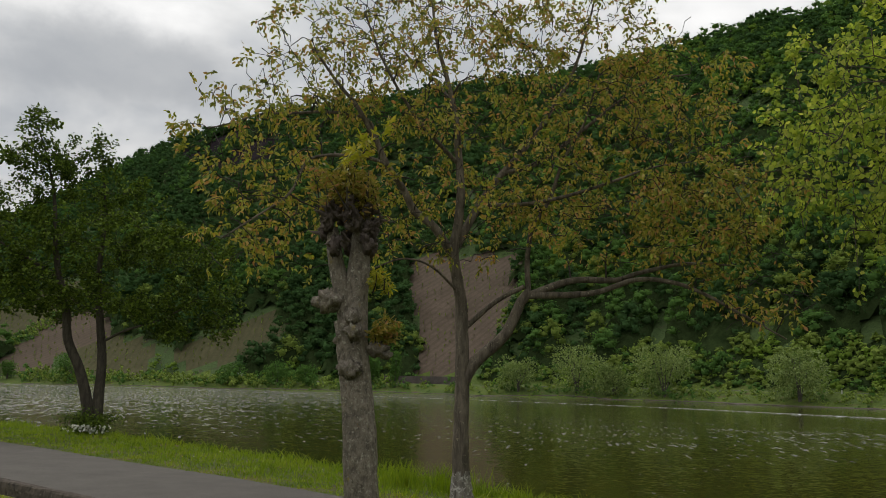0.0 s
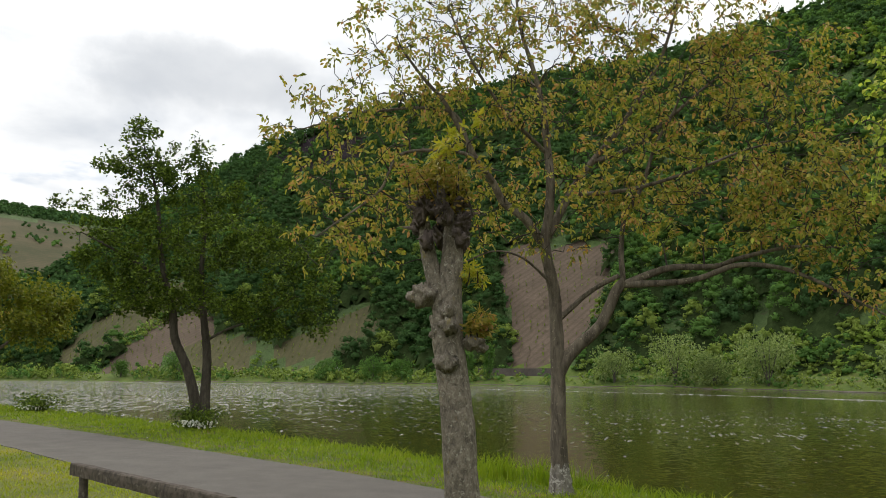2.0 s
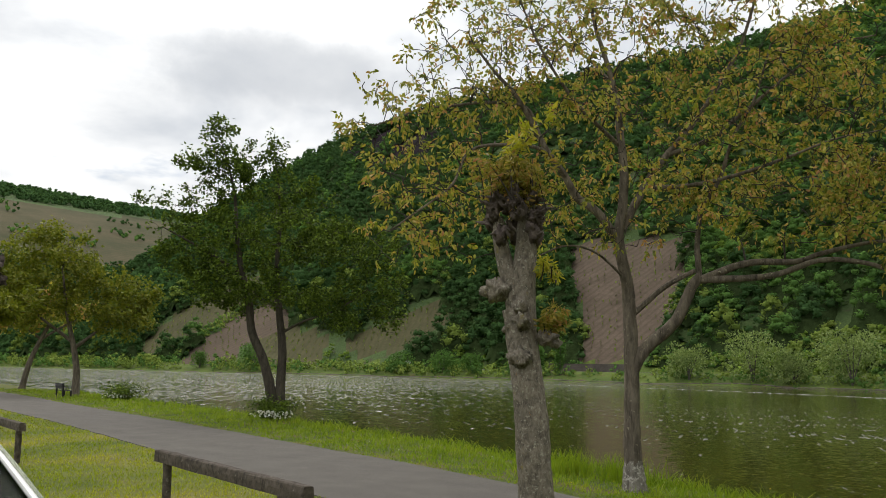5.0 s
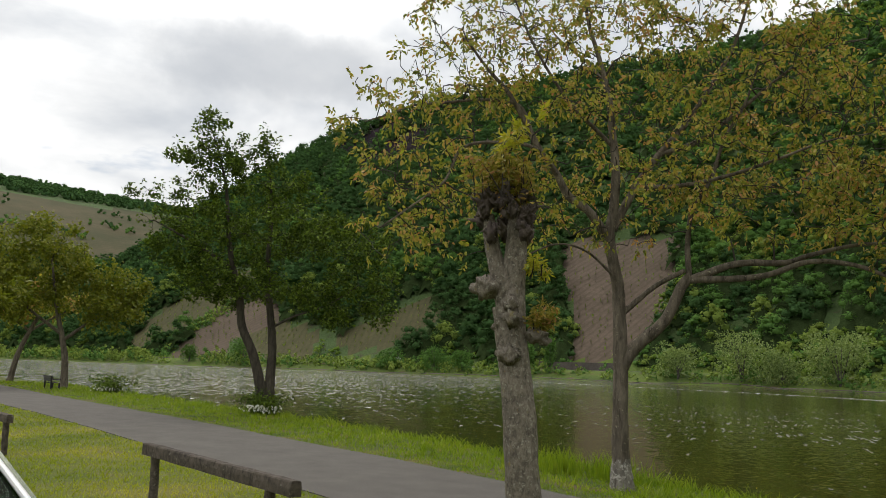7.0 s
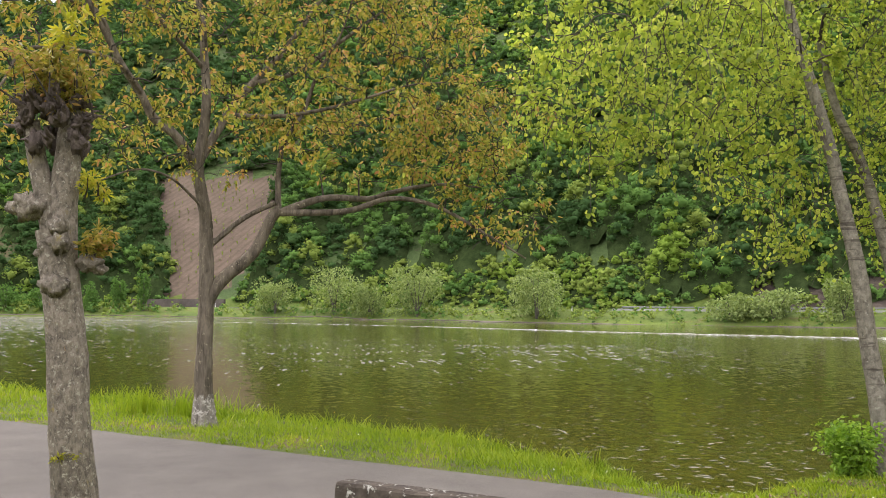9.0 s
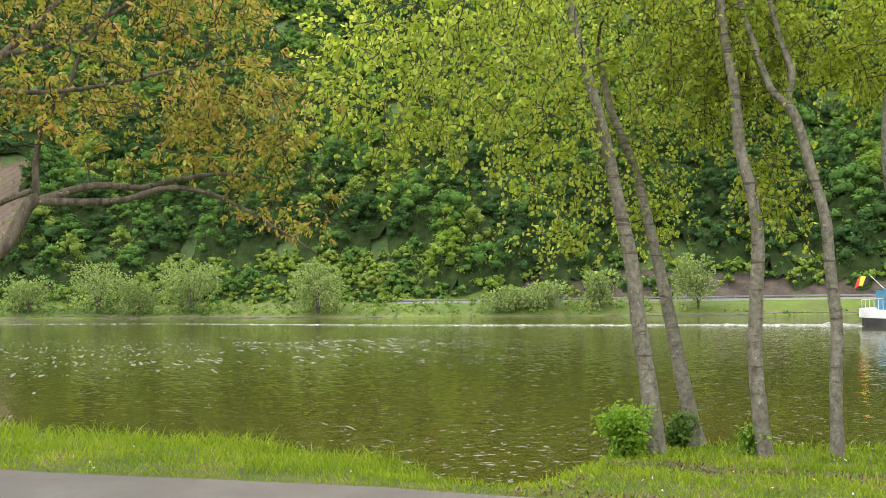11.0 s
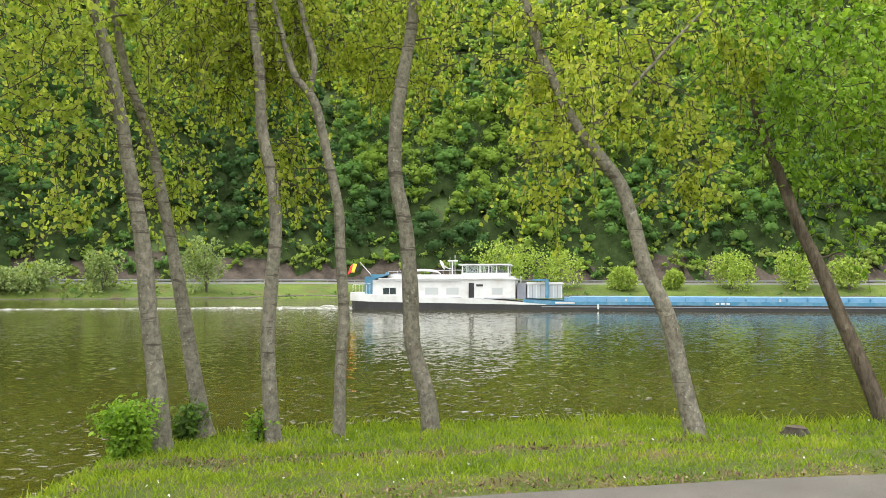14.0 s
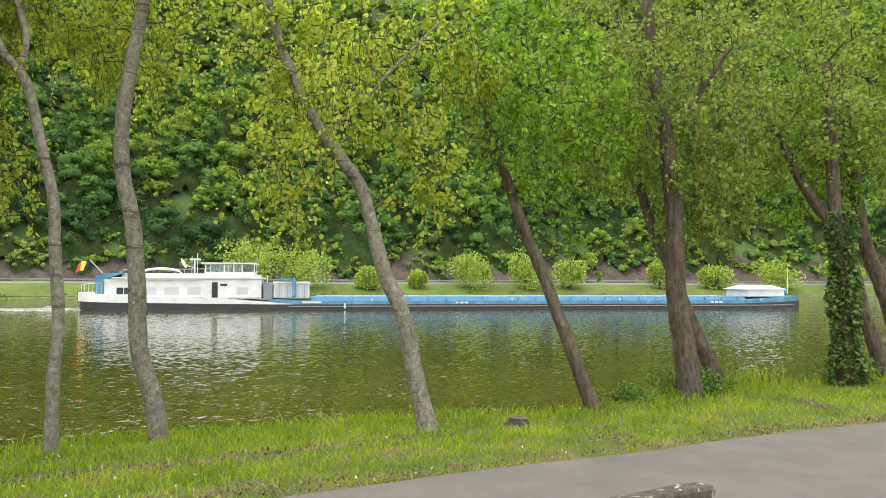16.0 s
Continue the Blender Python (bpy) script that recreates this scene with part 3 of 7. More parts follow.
# ---------------------------------------------------------------- woods on the slopes
def clump_tree(rng, lobes, cards, size, tall=1.0, core=0.74, sides=6, ringn=4, squash=0.62):
    """A crown of unit radius on the ground: flattened leafy boughs in tiers, with sprays of leaves on them. Places, quads and the ways the corners face."""
    u = (np.arange(lobes) + 0.5) / lobes
    turn = np.arange(lobes) * 2.4 + rng.uniform(0, 6.28)
    wide = 0.62 * np.sqrt(np.maximum(0.03, 1 - ((u - 0.32) / 0.72) ** 2)) * rng.uniform(0.75, 1.15, lobes)
    c = np.stack([wide * np.cos(turn), wide * np.sin(turn), (0.3 + 1.35 * u) * tall], -1)
    rad = rng.uniform(0.34, 0.52, lobes) * (1.1 - 0.35 * u)
    sq = np.array([1, 1, squash])
    k = rng.randint(0, lobes, cards)
    axis = np.stack([np.cos(turn), np.sin(turn), 0 * turn], -1)[k]
    out = unit(rng.normal(size=(cards, 3)) + [0, 0, 0.45] + axis * 0.5)
    p = c[k] + out * sq * (rad[k] * rng.uniform(0.8, 1.2, cards))[:, None]
    p[:, 2] = np.maximum(p[:, 2], 0.08)
    face = unit(out * 0.7 + [0, 0, 0.45] + rng.normal(size=(cards, 3)) * 0.4)
    a = unit(out - face * (out * face).sum(1, keepdims=True) + rng.normal(size=(cards, 3)) * 0.3)
    b = unit(np.cross(face, a))
    s = (size * rng.uniform(0.5, 1.4, cards))[:, None]
    q = rng.uniform(0.5, 1.0, (cards, 4, 1))
    v = np.stack([p - a * s * q[:, 0], p - b * s * 0.75 * q[:, 1], p + a * s * 1.2 * q[:, 2], p + b * s * 0.75 * q[:, 3]], 1).reshape(-1, 3)
    f = np.arange(cards * 4).reshape(-1, 4)
    nor = np.repeat(unit(out * 0.55 + face * 0.35 + [0, 0, 0.5] + rng.normal(size=(cards, 3)) * 0.12), 4, 0)
    th, ph = np.meshgrid(np.linspace(0, 2 * np.pi, sides, endpoint=False), np.linspace(0.06, 2.5, ringn), indexing="ij")
    i, j = np.meshgrid(np.arange(sides), np.arange(ringn - 1), indexing="ij")
    hf = np.stack([i * ringn + j, i * ringn + j + 1, ((i + 1) % sides) * ringn + j + 1, ((i + 1) % sides) * ringn + j], -1).reshape(-1, 4)
    pieces, nors = [(v, f)], [nor]
    for cc, r in zip(c, rad):
        rr = core * r * (1 + 0.2 * rng.normal(size=th.shape) * (ph > 0.1))
        tw = th + rng.uniform(0, 6.28)
        way = np.stack([np.sin(ph) * np.cos(tw), np.sin(ph) * np.sin(tw), np.cos(ph)], -1).reshape(-1, 3)
        pieces.append((way * rr.reshape(-1, 1) * sq + cc, hf))
        nors.append(unit(way * 0.7 + [0, 0, 0.45]))
    return (*joined(pieces), np.vstack(nors))


rng = np.random.RandomState(11)
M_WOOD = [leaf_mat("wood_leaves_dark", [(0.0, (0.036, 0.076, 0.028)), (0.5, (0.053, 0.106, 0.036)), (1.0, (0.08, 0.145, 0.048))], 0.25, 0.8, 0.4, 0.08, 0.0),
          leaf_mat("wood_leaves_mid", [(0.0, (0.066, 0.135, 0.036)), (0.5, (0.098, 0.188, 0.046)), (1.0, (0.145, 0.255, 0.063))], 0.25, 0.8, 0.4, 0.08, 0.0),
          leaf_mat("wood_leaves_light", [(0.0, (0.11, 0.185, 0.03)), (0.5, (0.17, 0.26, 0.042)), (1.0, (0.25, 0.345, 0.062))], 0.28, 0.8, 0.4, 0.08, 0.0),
          leaf_mat("scrub_leaves", [(0.0, (0.125, 0.185, 0.04)), (0.5, (0.19, 0.255, 0.055)), (1.0, (0.27, 0.34, 0.08))], 0.25, 0.8, 0.4, 0.1, 0.0),
          # sheet under the boughs, its dark colour painting the shade between crowns
          two_scale("painted_wood_shade", [(0.3, (0.02, 0.033, 0.011)), (0.7, (0.045, 0.068, 0.024))], 0.5, 4, 1.0, 1.0, 0.3, spec=0.0)]
TINY_T = [clump_tree(rng, 2, 10, 0.3, h, 0.95, 5, 3, 0.9) for h in (0.7, 0.85)]
SMALL_T = [clump_tree(rng, 4, 60, 0.17, h, 0.7, 5, 3, 0.75) for h in (0.7, 0.85, 1.0)]
TUFT_T = [clump_tree(rng, 2, 20, 0.24, h, 0.7, 5, 3, 0.8) for h in (0.5, 0.7)]


def scatter_wood(name, label, spots, size, templates, pick):
    """Many crowns as one object."""
    vs, fs, ns, mi, n = [], [], [], [], 0
    for k, (x, y, z) in enumerate(spots):
        v, f, nor = templates[rng.randint(len(templates))]
        a, s = rng.uniform(0, 6.28), size(x, y) * rng.uniform(0.7, 1.35)
        ca, sa2 = math.cos(a), math.sin(a)
        vs.append(np.stack([(v[:, 0] * ca - v[:, 1] * sa2) * s + x, (v[:, 0] * sa2 + v[:, 1] * ca) * s + y, v[:, 2] * s * rng.uniform(0.9, 1.25) + z - 0.3], -1))
        ns.append(np.stack([nor[:, 0] * ca - nor[:, 1] * sa2, nor[:, 0] * sa2 + nor[:, 1] * ca, nor[:, 2]], -1))
        fs.append(f + n)
        mi.append(np.full(len(f), pick(x, y)))
        n += len(v)
    me = np_mesh(name, np.vstack(vs), np.vstack(fs), M_WOOD, np.concatenate(mi), True)
    me.normals_split_custom_set_from_vertices(np.vstack(ns).astype(np.float32))
    return tagged(new(name, me), label, "woodland", kind="stuff")


def in_plots(x, y, plots):
    c = np.zeros(np.shape(x), bool)
    for p in plots:
        c |= inside(x, y, p)
    return c


def spots_between(lo, hi, gap, az0, az1):
    """Jittered places on the far slope, lo to hi metres beyond the shore."""
    xs, ys = np.meshgrid(np.arange(-620, 640, gap), np.arange(-60, 720, gap))
    x = xs.ravel() + rng.uniform(-0.48, 0.48, xs.size) * gap
    y = ys.ravel() + rng.uniform(-0.48, 0.48, xs.size) * gap
    az = np.degrees(np.arctan2(x, y))
    ok0 = (az > az0) & (az < az1) & (np.hypot(x, y) < 700)
    x, y = x[ok0], y[ok0]
    z, e1, e2 = land(x, y)
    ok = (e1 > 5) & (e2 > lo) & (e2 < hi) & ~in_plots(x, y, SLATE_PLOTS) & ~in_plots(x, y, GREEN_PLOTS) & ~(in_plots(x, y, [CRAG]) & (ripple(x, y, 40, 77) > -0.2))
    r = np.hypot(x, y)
    ok &= ~in_plots(x * (1 + 8 / r), y * (1 + 8 / r), SLATE_PLOTS + GREEN_PLOTS)   # no trees between the vineyards and the camera
    ok &= z < np.hypot(x, y) * np.interp(az[ok0], [8, 14, 30, 38], [1.0, 0.4, 0.39, 0.345])
    return x[ok], y[ok], z[ok]


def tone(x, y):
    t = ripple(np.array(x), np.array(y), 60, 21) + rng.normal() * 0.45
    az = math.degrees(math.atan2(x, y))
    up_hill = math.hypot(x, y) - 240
    # leaf tone stands in for light: shaded left slope, sunlit right and uphill
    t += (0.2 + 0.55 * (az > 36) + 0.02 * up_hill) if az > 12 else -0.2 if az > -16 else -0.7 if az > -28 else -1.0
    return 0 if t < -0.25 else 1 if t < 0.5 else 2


def scrubby(x, y):
    """The low open slope straight over the river."""
    return -16 < math.degrees(math.atan2(x, y)) < 9 and math.hypot(x, y) < 232


ICO_V = unit(np.array([(-1, P_, 0) for P_ in (1.618, -1.618)] + [(1, P_, 0) for P_ in (1.618, -1.618)] + [(0, a, b) for a in (-1, 1) for b in (1.618, -1.618)] + [(b, 0, a) for a in (-1, 1) for b in (1.618, -1.618)], float))
ICO_F = np.array([t for t in itertools.combinations(range(12), 3) if max(np.linalg.norm(ICO_V[a] - ICO_V[b]) for a, b in itertools.combinations(t, 2)) < 1.1])
ICO_F = np.array([t if np.dot(np.cross(ICO_V[t[1]] - ICO_V[t[0]], ICO_V[t[2]] - ICO_V[t[0]]), ICO_V[t[0]]) > 0 else t[::-1] for t in ICO_F])
ICO_F = ICO_F[ICO_V[ICO_F][:, :, 2].mean(1) > -0.7]


def canopy(name, label, crowns, cell, cards, size, proud, tiers, stout):
    """A closed wood as one object: crowns of many rounded boughs in tiers with sprays of leaves on them, over a sheet
    coloured dark for the shade within.
    crowns: rows of x, y, ground height, radius, height, tone."""
    crowns = np.array(crowns)
    x0, y0 = crowns[:, 0].min() - 12, crowns[:, 1].min() - 12
    nx, ny = int((crowns[:, 0].max() + 12 - x0) / cell) + 1, int((crowns[:, 1].max() + 12 - y0) / cell) + 1
    lift = np.zeros((nx, ny), np.float32)
    boughs = []
    for cx, cy, cz, R, H, tint in crowns:
        i0, i1 = max(0, int((cx - R - x0) / cell)), min(nx, int((cx + R - x0) / cell) + 2)
        j0, j1 = max(0, int((cy - R - y0) / cell)), min(ny, int((cy + R - y0) / cell) + 2)
        d2_ = ((x0 + np.arange(i0, i1) * cell - cx)[:, None] / R) ** 2 + ((y0 + np.arange(j0, j1) * cell - cy)[None] / R) ** 2
        lift[i0:i1, j0:j1] = np.maximum(lift[i0:i1, j0:j1], 0.42 * H * np.clip(1.1 - d2_, 0, 1))
        a0, m = rng.uniform(0, 6.28), 4 if H < 3 else tiers
        for q in range(m):
            f = (q + 0.5) / m                                   # from the top of the crown downwards
            a, d = a0 + q * 2.4, R * (0.92 * f**0.6) * rng.uniform(0.75, 1.1)
            r = R * rng.uniform(0.24, 0.4) * (1.5 if m == 4 else stout)
            boughs.append((cx + d * math.cos(a), cy + d * math.sin(a), cz + max(H * (1.0 - 0.9 * f**1.4) * rng.uniform(0.88, 1.08) - 0.6 * r, 0.3 * r), r, tint))
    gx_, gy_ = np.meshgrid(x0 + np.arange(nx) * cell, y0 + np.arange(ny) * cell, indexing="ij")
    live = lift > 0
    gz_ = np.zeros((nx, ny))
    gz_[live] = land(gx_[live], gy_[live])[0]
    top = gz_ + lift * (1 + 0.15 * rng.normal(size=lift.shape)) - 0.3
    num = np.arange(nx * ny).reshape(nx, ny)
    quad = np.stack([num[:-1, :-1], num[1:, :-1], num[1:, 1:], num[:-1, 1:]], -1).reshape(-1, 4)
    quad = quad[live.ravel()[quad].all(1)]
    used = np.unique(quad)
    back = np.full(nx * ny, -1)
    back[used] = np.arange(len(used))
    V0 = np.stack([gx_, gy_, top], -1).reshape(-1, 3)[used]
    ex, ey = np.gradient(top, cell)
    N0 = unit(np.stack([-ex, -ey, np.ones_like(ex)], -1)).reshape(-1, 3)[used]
    boughs = np.array(boughs)
    nb = len(boughs)
    C, r = boughs[:, None, :3], boughs[:, None, 3:4]
    cv1 = (C + ICO_V[None] * r * [1, 1, 0.72] * rng.uniform(0.5, 0.88, (nb, 12, 1))).reshape(-1, 3)
    cn1 = np.tile(unit(ICO_V + [0, 0, 0.15]), (nb, 1))
    cf1 = (np.arange(nb)[:, None, None] * 12 + ICO_F[None]).reshape(-1, 3)
    wide = boughs[:, 3] ** 2
    pick = rng.choice(nb, cards, p=wide / wide.sum())
    b_ = boughs[pick]
    ball = unit(rng.normal(size=(cards, 3)) + unit(-b_[:, :3] * [1, 1, 0]) * 0.8 + [0, 0, 0.55])
    p = b_[:, :3] + ball * b_[:, 3:4] * [1, 1, 0.75] * rng.uniform(0.75, 1.0 + 0.15 * proud, (cards, 1))
    face = unit(ball * 0.7 + [0, 0, 0.5] + rng.normal(size=(cards, 3)) * 0.45)
    a = unit(np.cross(face, rng.normal(size=(cards, 3))))
    b = np.cross(face, a)
    s = size * rng.uniform(0.45, 1.3, (cards, 1))
    q = rng.uniform(0.5, 1.0, (cards, 4, 1))
    cv2 = np.stack([p - a * s * q[:, 0] - b * s * q[:, 1] * 0.7, p + a * s * q[:, 2] * 1.2, p + b * s * q[:, 3] - a * s * 0.3], 1).reshape(-1, 3)
    cn2 = np.repeat(unit(ball + face * 0.35), 3, 0)
    n1, n2 = len(V0), len(V0) + len(cv1)
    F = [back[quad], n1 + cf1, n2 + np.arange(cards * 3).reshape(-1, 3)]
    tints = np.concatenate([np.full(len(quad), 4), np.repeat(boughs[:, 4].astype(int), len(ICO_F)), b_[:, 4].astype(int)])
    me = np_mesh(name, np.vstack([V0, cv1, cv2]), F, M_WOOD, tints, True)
    me.normals_split_custom_set_from_vertices(np.vstack([N0, cn1, cn2]).astype(np.float32))
    return tagged(new(name, me), label, "woodland", kind="stuff")


near = []
for x, y, z in zip(*spots_between(25, 80, 6.3, -66, 94)):
    if math.atan2(x, y) > 0.26 and float(land(x, y)[2]) < 29.5:
        continue
    if scrubby(x, y) and z < 13.5:
        if rng.rand() < 0.6:
            near.append((x, y, z, rng.uniform(2.2, 3.6), rng.uniform(2.5, 5.0), 3 if rng.rand() < 0.75 else 1))
    else:
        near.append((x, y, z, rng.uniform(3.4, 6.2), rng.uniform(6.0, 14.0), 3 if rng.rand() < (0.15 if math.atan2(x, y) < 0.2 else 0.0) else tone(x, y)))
for x, y, z in zip(*spots_between(22, 80, 2.9, -17, 9)):
    if z > 14:
        continue
    near.append((x, y, z, rng.uniform(1.2, 2.4), rng.uniform(0.8, 2.4), rng.choice([2, 2, 3, 3])))
for x, y, z in zip(*spots_between(21.5, 33, 3.0, -66, 96)):
    if ripple(x, y, 22, 57) > ((0.15 if land(x, y)[2] < 25 else -2.0) if math.atan2(x, y) > 0.26 else -0.9):
        near.append((x, y, z, rng.uniform(1.2, 2.6), rng.uniform(1.2, 3.2), rng.choice([1, 2, 3])))
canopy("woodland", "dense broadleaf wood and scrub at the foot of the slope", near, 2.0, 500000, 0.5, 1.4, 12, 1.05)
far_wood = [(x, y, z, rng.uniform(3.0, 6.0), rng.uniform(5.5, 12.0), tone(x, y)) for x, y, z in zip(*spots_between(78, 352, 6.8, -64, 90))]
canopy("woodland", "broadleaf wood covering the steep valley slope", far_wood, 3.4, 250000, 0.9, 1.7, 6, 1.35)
a, r = np.radians(rng.uniform(-72, -48, 2600)), rng.uniform(960, 1270, 2600)
x, y = r * np.sin(a), r * np.cos(a)
z = land(x, y)[0]
ok = z > 172
scatter_wood("woodland", "dark wood along the top of the distant hill", list(zip(x[ok], y[ok], z[ok])), lambda x, y: 5.4, TINY_T, lambda x, y: 0)
hx, hy = [], []
for k in range(11):
    a, r = math.radians(rng.uniform(-66, -52)), rng.uniform(640, 960)
    n = rng.randint(4, 12)
    hx += list(r * math.sin(a) + np.linspace(-25, 25, n) * rng.uniform(0.4, 1) + rng.normal(size=n) * 3)
    hy += list(r * math.cos(a) + np.linspace(-6, 6, n) + rng.normal(size=n) * 4)
hx, hy = np.array(hx), np.array(hy)
scatter_wood("hedgerow", "hedges and copses between distant vineyards", list(zip(hx, hy, land(hx, hy)[0])), lambda x, y: 4.0, TINY_T, lambda x, y: rng.randint(0, 2))

HEDGE_X, HEDGE_Y = (-276, -291, -288), (200, 230, 262)
# the hedge between the two left-hand vineyards
k = rng.uniform(0, 1, 90)
hx, hy = np.interp(k, [0, 0.4, 1], HEDGE_X) + rng.normal(size=90) * 3, np.interp(k, [0, 0.4, 1], HEDGE_Y) + rng.normal(size=90) * 3
scatter_wood("hedgerow", "bushy strip running up between two vineyards", list(zip(hx, hy, land(hx, hy)[0])), lambda x, y: 1.9, SMALL_T, lambda x, y: rng.choice([1, 3]))

# scrub along the far water's edge: a low fringe, and taller bushes up the reach
x, y, z = spots_between(0.6, 3.2, 1.7, -66, 96)
ok = ripple(x, y, 30, 52) > -0.5
scatter_wood("bank_scrub", "low rough growth along the far water's edge", list(zip(x[ok], y[ok], z[ok])), lambda x, y: 0.45 + 0.3 * abs(float(ripple(np.array(x), np.array(y), 15, 4))), TUFT_T, lambda x, y: rng.choice([0, 1, 3, 3]))
x, y, z = spots_between(2.0, 10.5, 2.6, -66, 24)
az = np.degrees(np.arctan2(x, y))
ok = ripple(x, y, 26, 51) > np.interp(az, [-66, -30, -22, 24], [-0.6, -0.45, -0.5, -0.25])
scatter_wood("bank_scrub", "bushes along the far water's edge", list(zip(x[ok], y[ok], z[ok])),
             lambda x, y: float(np.interp(math.degrees(math.atan2(x, y)), [-66, -36, -25, 24], [2.2, 1.9, 1.3, 0.9])) * (0.7 + 0.7 * abs(float(ripple(np.array(x), np.array(y), 15, 4)))), SMALL_T, lambda x, y: rng.choice([1, 3, 3]))


# rows of vines on the terraces
def vine_rows(name, plot, gap, along, mat, label):
    p = np.array(plot, float)
    a = math.radians(along)
    c, s2 = math.cos(a), math.sin(a)
    ext = 75
    u, w = np.meshgrid(np.arange(-ext, ext, gap), np.arange(-ext, ext, 1.2), indexing="ij")
    x = p[:, 0].mean() + u.ravel() * c - w.ravel() * s2 + rng.normal(size=u.size) * 0.3
    y = p[:, 1].mean() + u.ravel() * s2 + w.ravel() * c + rng.normal(size=u.size) * 0.3
    ok = inside(x, y, plot) & (rng.rand(x.size) < 0.4)
    x, y = x[ok], y[ok]
    z = land(x, y)[0]
    n = len(x)
    h = rng.uniform(0.5, 1.2, n)
    d = np.stack([-s2 + rng.normal(size=n) * 0.3, c + rng.normal(size=n) * 0.3, 0 * x], -1) * 0.5
    b = np.stack([x, y, z], -1)
    up_ = np.stack([rng.normal(size=n) * 0.15, rng.normal(size=n) * 0.15, h], -1)
    v = np.stack([b - d * 0.4, b + d * 0.4, b + d + up_, b - d + up_ * 0.9], 1).reshape(-1, 3)
    tagged(new(name, np_mesh(name, v, np.arange(4 * n).reshape(-1, 4), mat)), label, "vineyard", kind="stuff")


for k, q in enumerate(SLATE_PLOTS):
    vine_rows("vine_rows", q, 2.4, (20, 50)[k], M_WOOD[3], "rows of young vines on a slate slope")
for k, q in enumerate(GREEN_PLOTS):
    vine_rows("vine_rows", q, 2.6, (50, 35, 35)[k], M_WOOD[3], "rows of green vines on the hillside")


# ---------------------------------------------------------------- willows on the far bank
M_WILLOW = leaf_mat("willow_leaves", [(0.0, (0.11, 0.16, 0.05)), (0.5, (0.22, 0.29, 0.1)), (1.0, (0.36, 0.43, 0.17))], 0.3, 0.6, 0.25, 0.25, 0.15)
M_WILLOW2 = leaf_mat("fresh_willow_leaves", [(0.0, (0.14, 0.22, 0.035)), (0.5, (0.28, 0.38, 0.065)), (1.0, (0.46, 0.54, 0.13))], 0.3, 0.6, 0.25, 0.25, 0.15)
M_FARBARK = bark("far_bark", (0.05, 0.045, 0.035), (0.13, 0.12, 0.1), (0.16, 0.16, 0.12), 0.62)


def willow(az, width, height, mat, label, inland=3.5, cards=1200, name="willow_bush"):
    """A round bush on the far bank, seen in the direction az."""
    a = math.radians(az)
    rr = np.arange(120, 520, 0.5)
    e = land(rr * math.sin(a), rr * math.cos(a))[2]
    r = rr[np.argmax(e > inland)]
    x, y = r * math.sin(a), r * math.cos(a)
    z = float(land(np.array([x]), np.array([y]))[0][0])
    ob = empty(name, pose(x, y, z, 0, 0, rng.uniform(0, 360)), label, "tree" if height > 9 else "bush", "willows on the far bank")
    w, h = width / 2, height
    lob = 16
    c = np.clip(rng.normal(size=(lob, 3)), -1.2, 1.2) * [0.45 * w, 0.45 * w, 0.2 * h] + [0, 0, 0.5 * h]
    rad = rng.uniform(0.32, 0.52, lob)
    cards = int(cards * 1.5)
    k = rng.randint(0, lob, cards)
    out = unit(rng.normal(size=(cards, 3)) + [0, 0, 0.2])
    p = c[k] + out * (rad[k] * rng.uniform(0.7, 1.1, cards))[:, None] * [w, w, h * 0.62]
    p[:, 2] = np.clip(p[:, 2], 0.15, None)
    v, f = leaf_blades(p, 0.52, 0.34, rng, 0.2, 0.5, along=out)
    np_part("crown", v, f, mat, ob)
    stems = []
    for q in range(5):
        d = rng.normal(size=2) * 0.3 * w
        pts = curve_points([(0.15 * math.cos(q), 0.15 * math.sin(q), -0.3), (d[0] * 0.4, d[1] * 0.4, h * 0.35), (d[0], d[1], h * 0.8)], 0.8)
        stems.append(tube(pts, np.linspace(0.16, 0.04, len(pts)), 6))
    np_part("trunk", *joined(stems), M_FARBARK, ob, smooth=True)
    return ob


for az, w, h in ((-7.7, 15, 11.5), (0.6, 12, 10.5)):
    willow(az, w, h, M_WILLOW, "round grey-green willow bush on the far bank", 3.0, 2400)
for az, w, h in ((-13.5, 17, 12), (-17.5, 12, 9), (-11, 9, 7), (26.5, 8.5, 10.5), (20.1, 7.5, 7.5), (16, 10, 5.5), (13.5, 9, 4.5)):
    willow(az, w, h, M_WILLOW, "grey-green willow at the far water's edge", 4.0, 1600)
for az, w, h in ((46.6, 13, 9.5), (50.3, 11, 8.5), (54.9, 6, 4.6), (58.2, 4, 4.2), (62.0, 10, 8), (65.7, 8.5, 8.0), (68.9, 7, 6.4), (74.8, 5.5, 6.2), (78.4, 7.5, 5.4), (82.3, 11, 7), (86, 9, 7)):
    willow(az, w, h, M_WILLOW2, "fresh yellow-green willow beside the far road", 6.5, 1500)
for az, w, h in ((-27.5, 4, 9), (-29.2, 4, 7.5), (-26.0, 3.2, 11), (-34, 9, 7), (-37, 8, 6), (-32, 7, 6), (-47, 10, 9), (-50.5, 6, 6)):
    willow(az, w, h, M_WOOD[1], "small bank-side tree before the slate vineyard", 6.0, 900, "bank_tree")


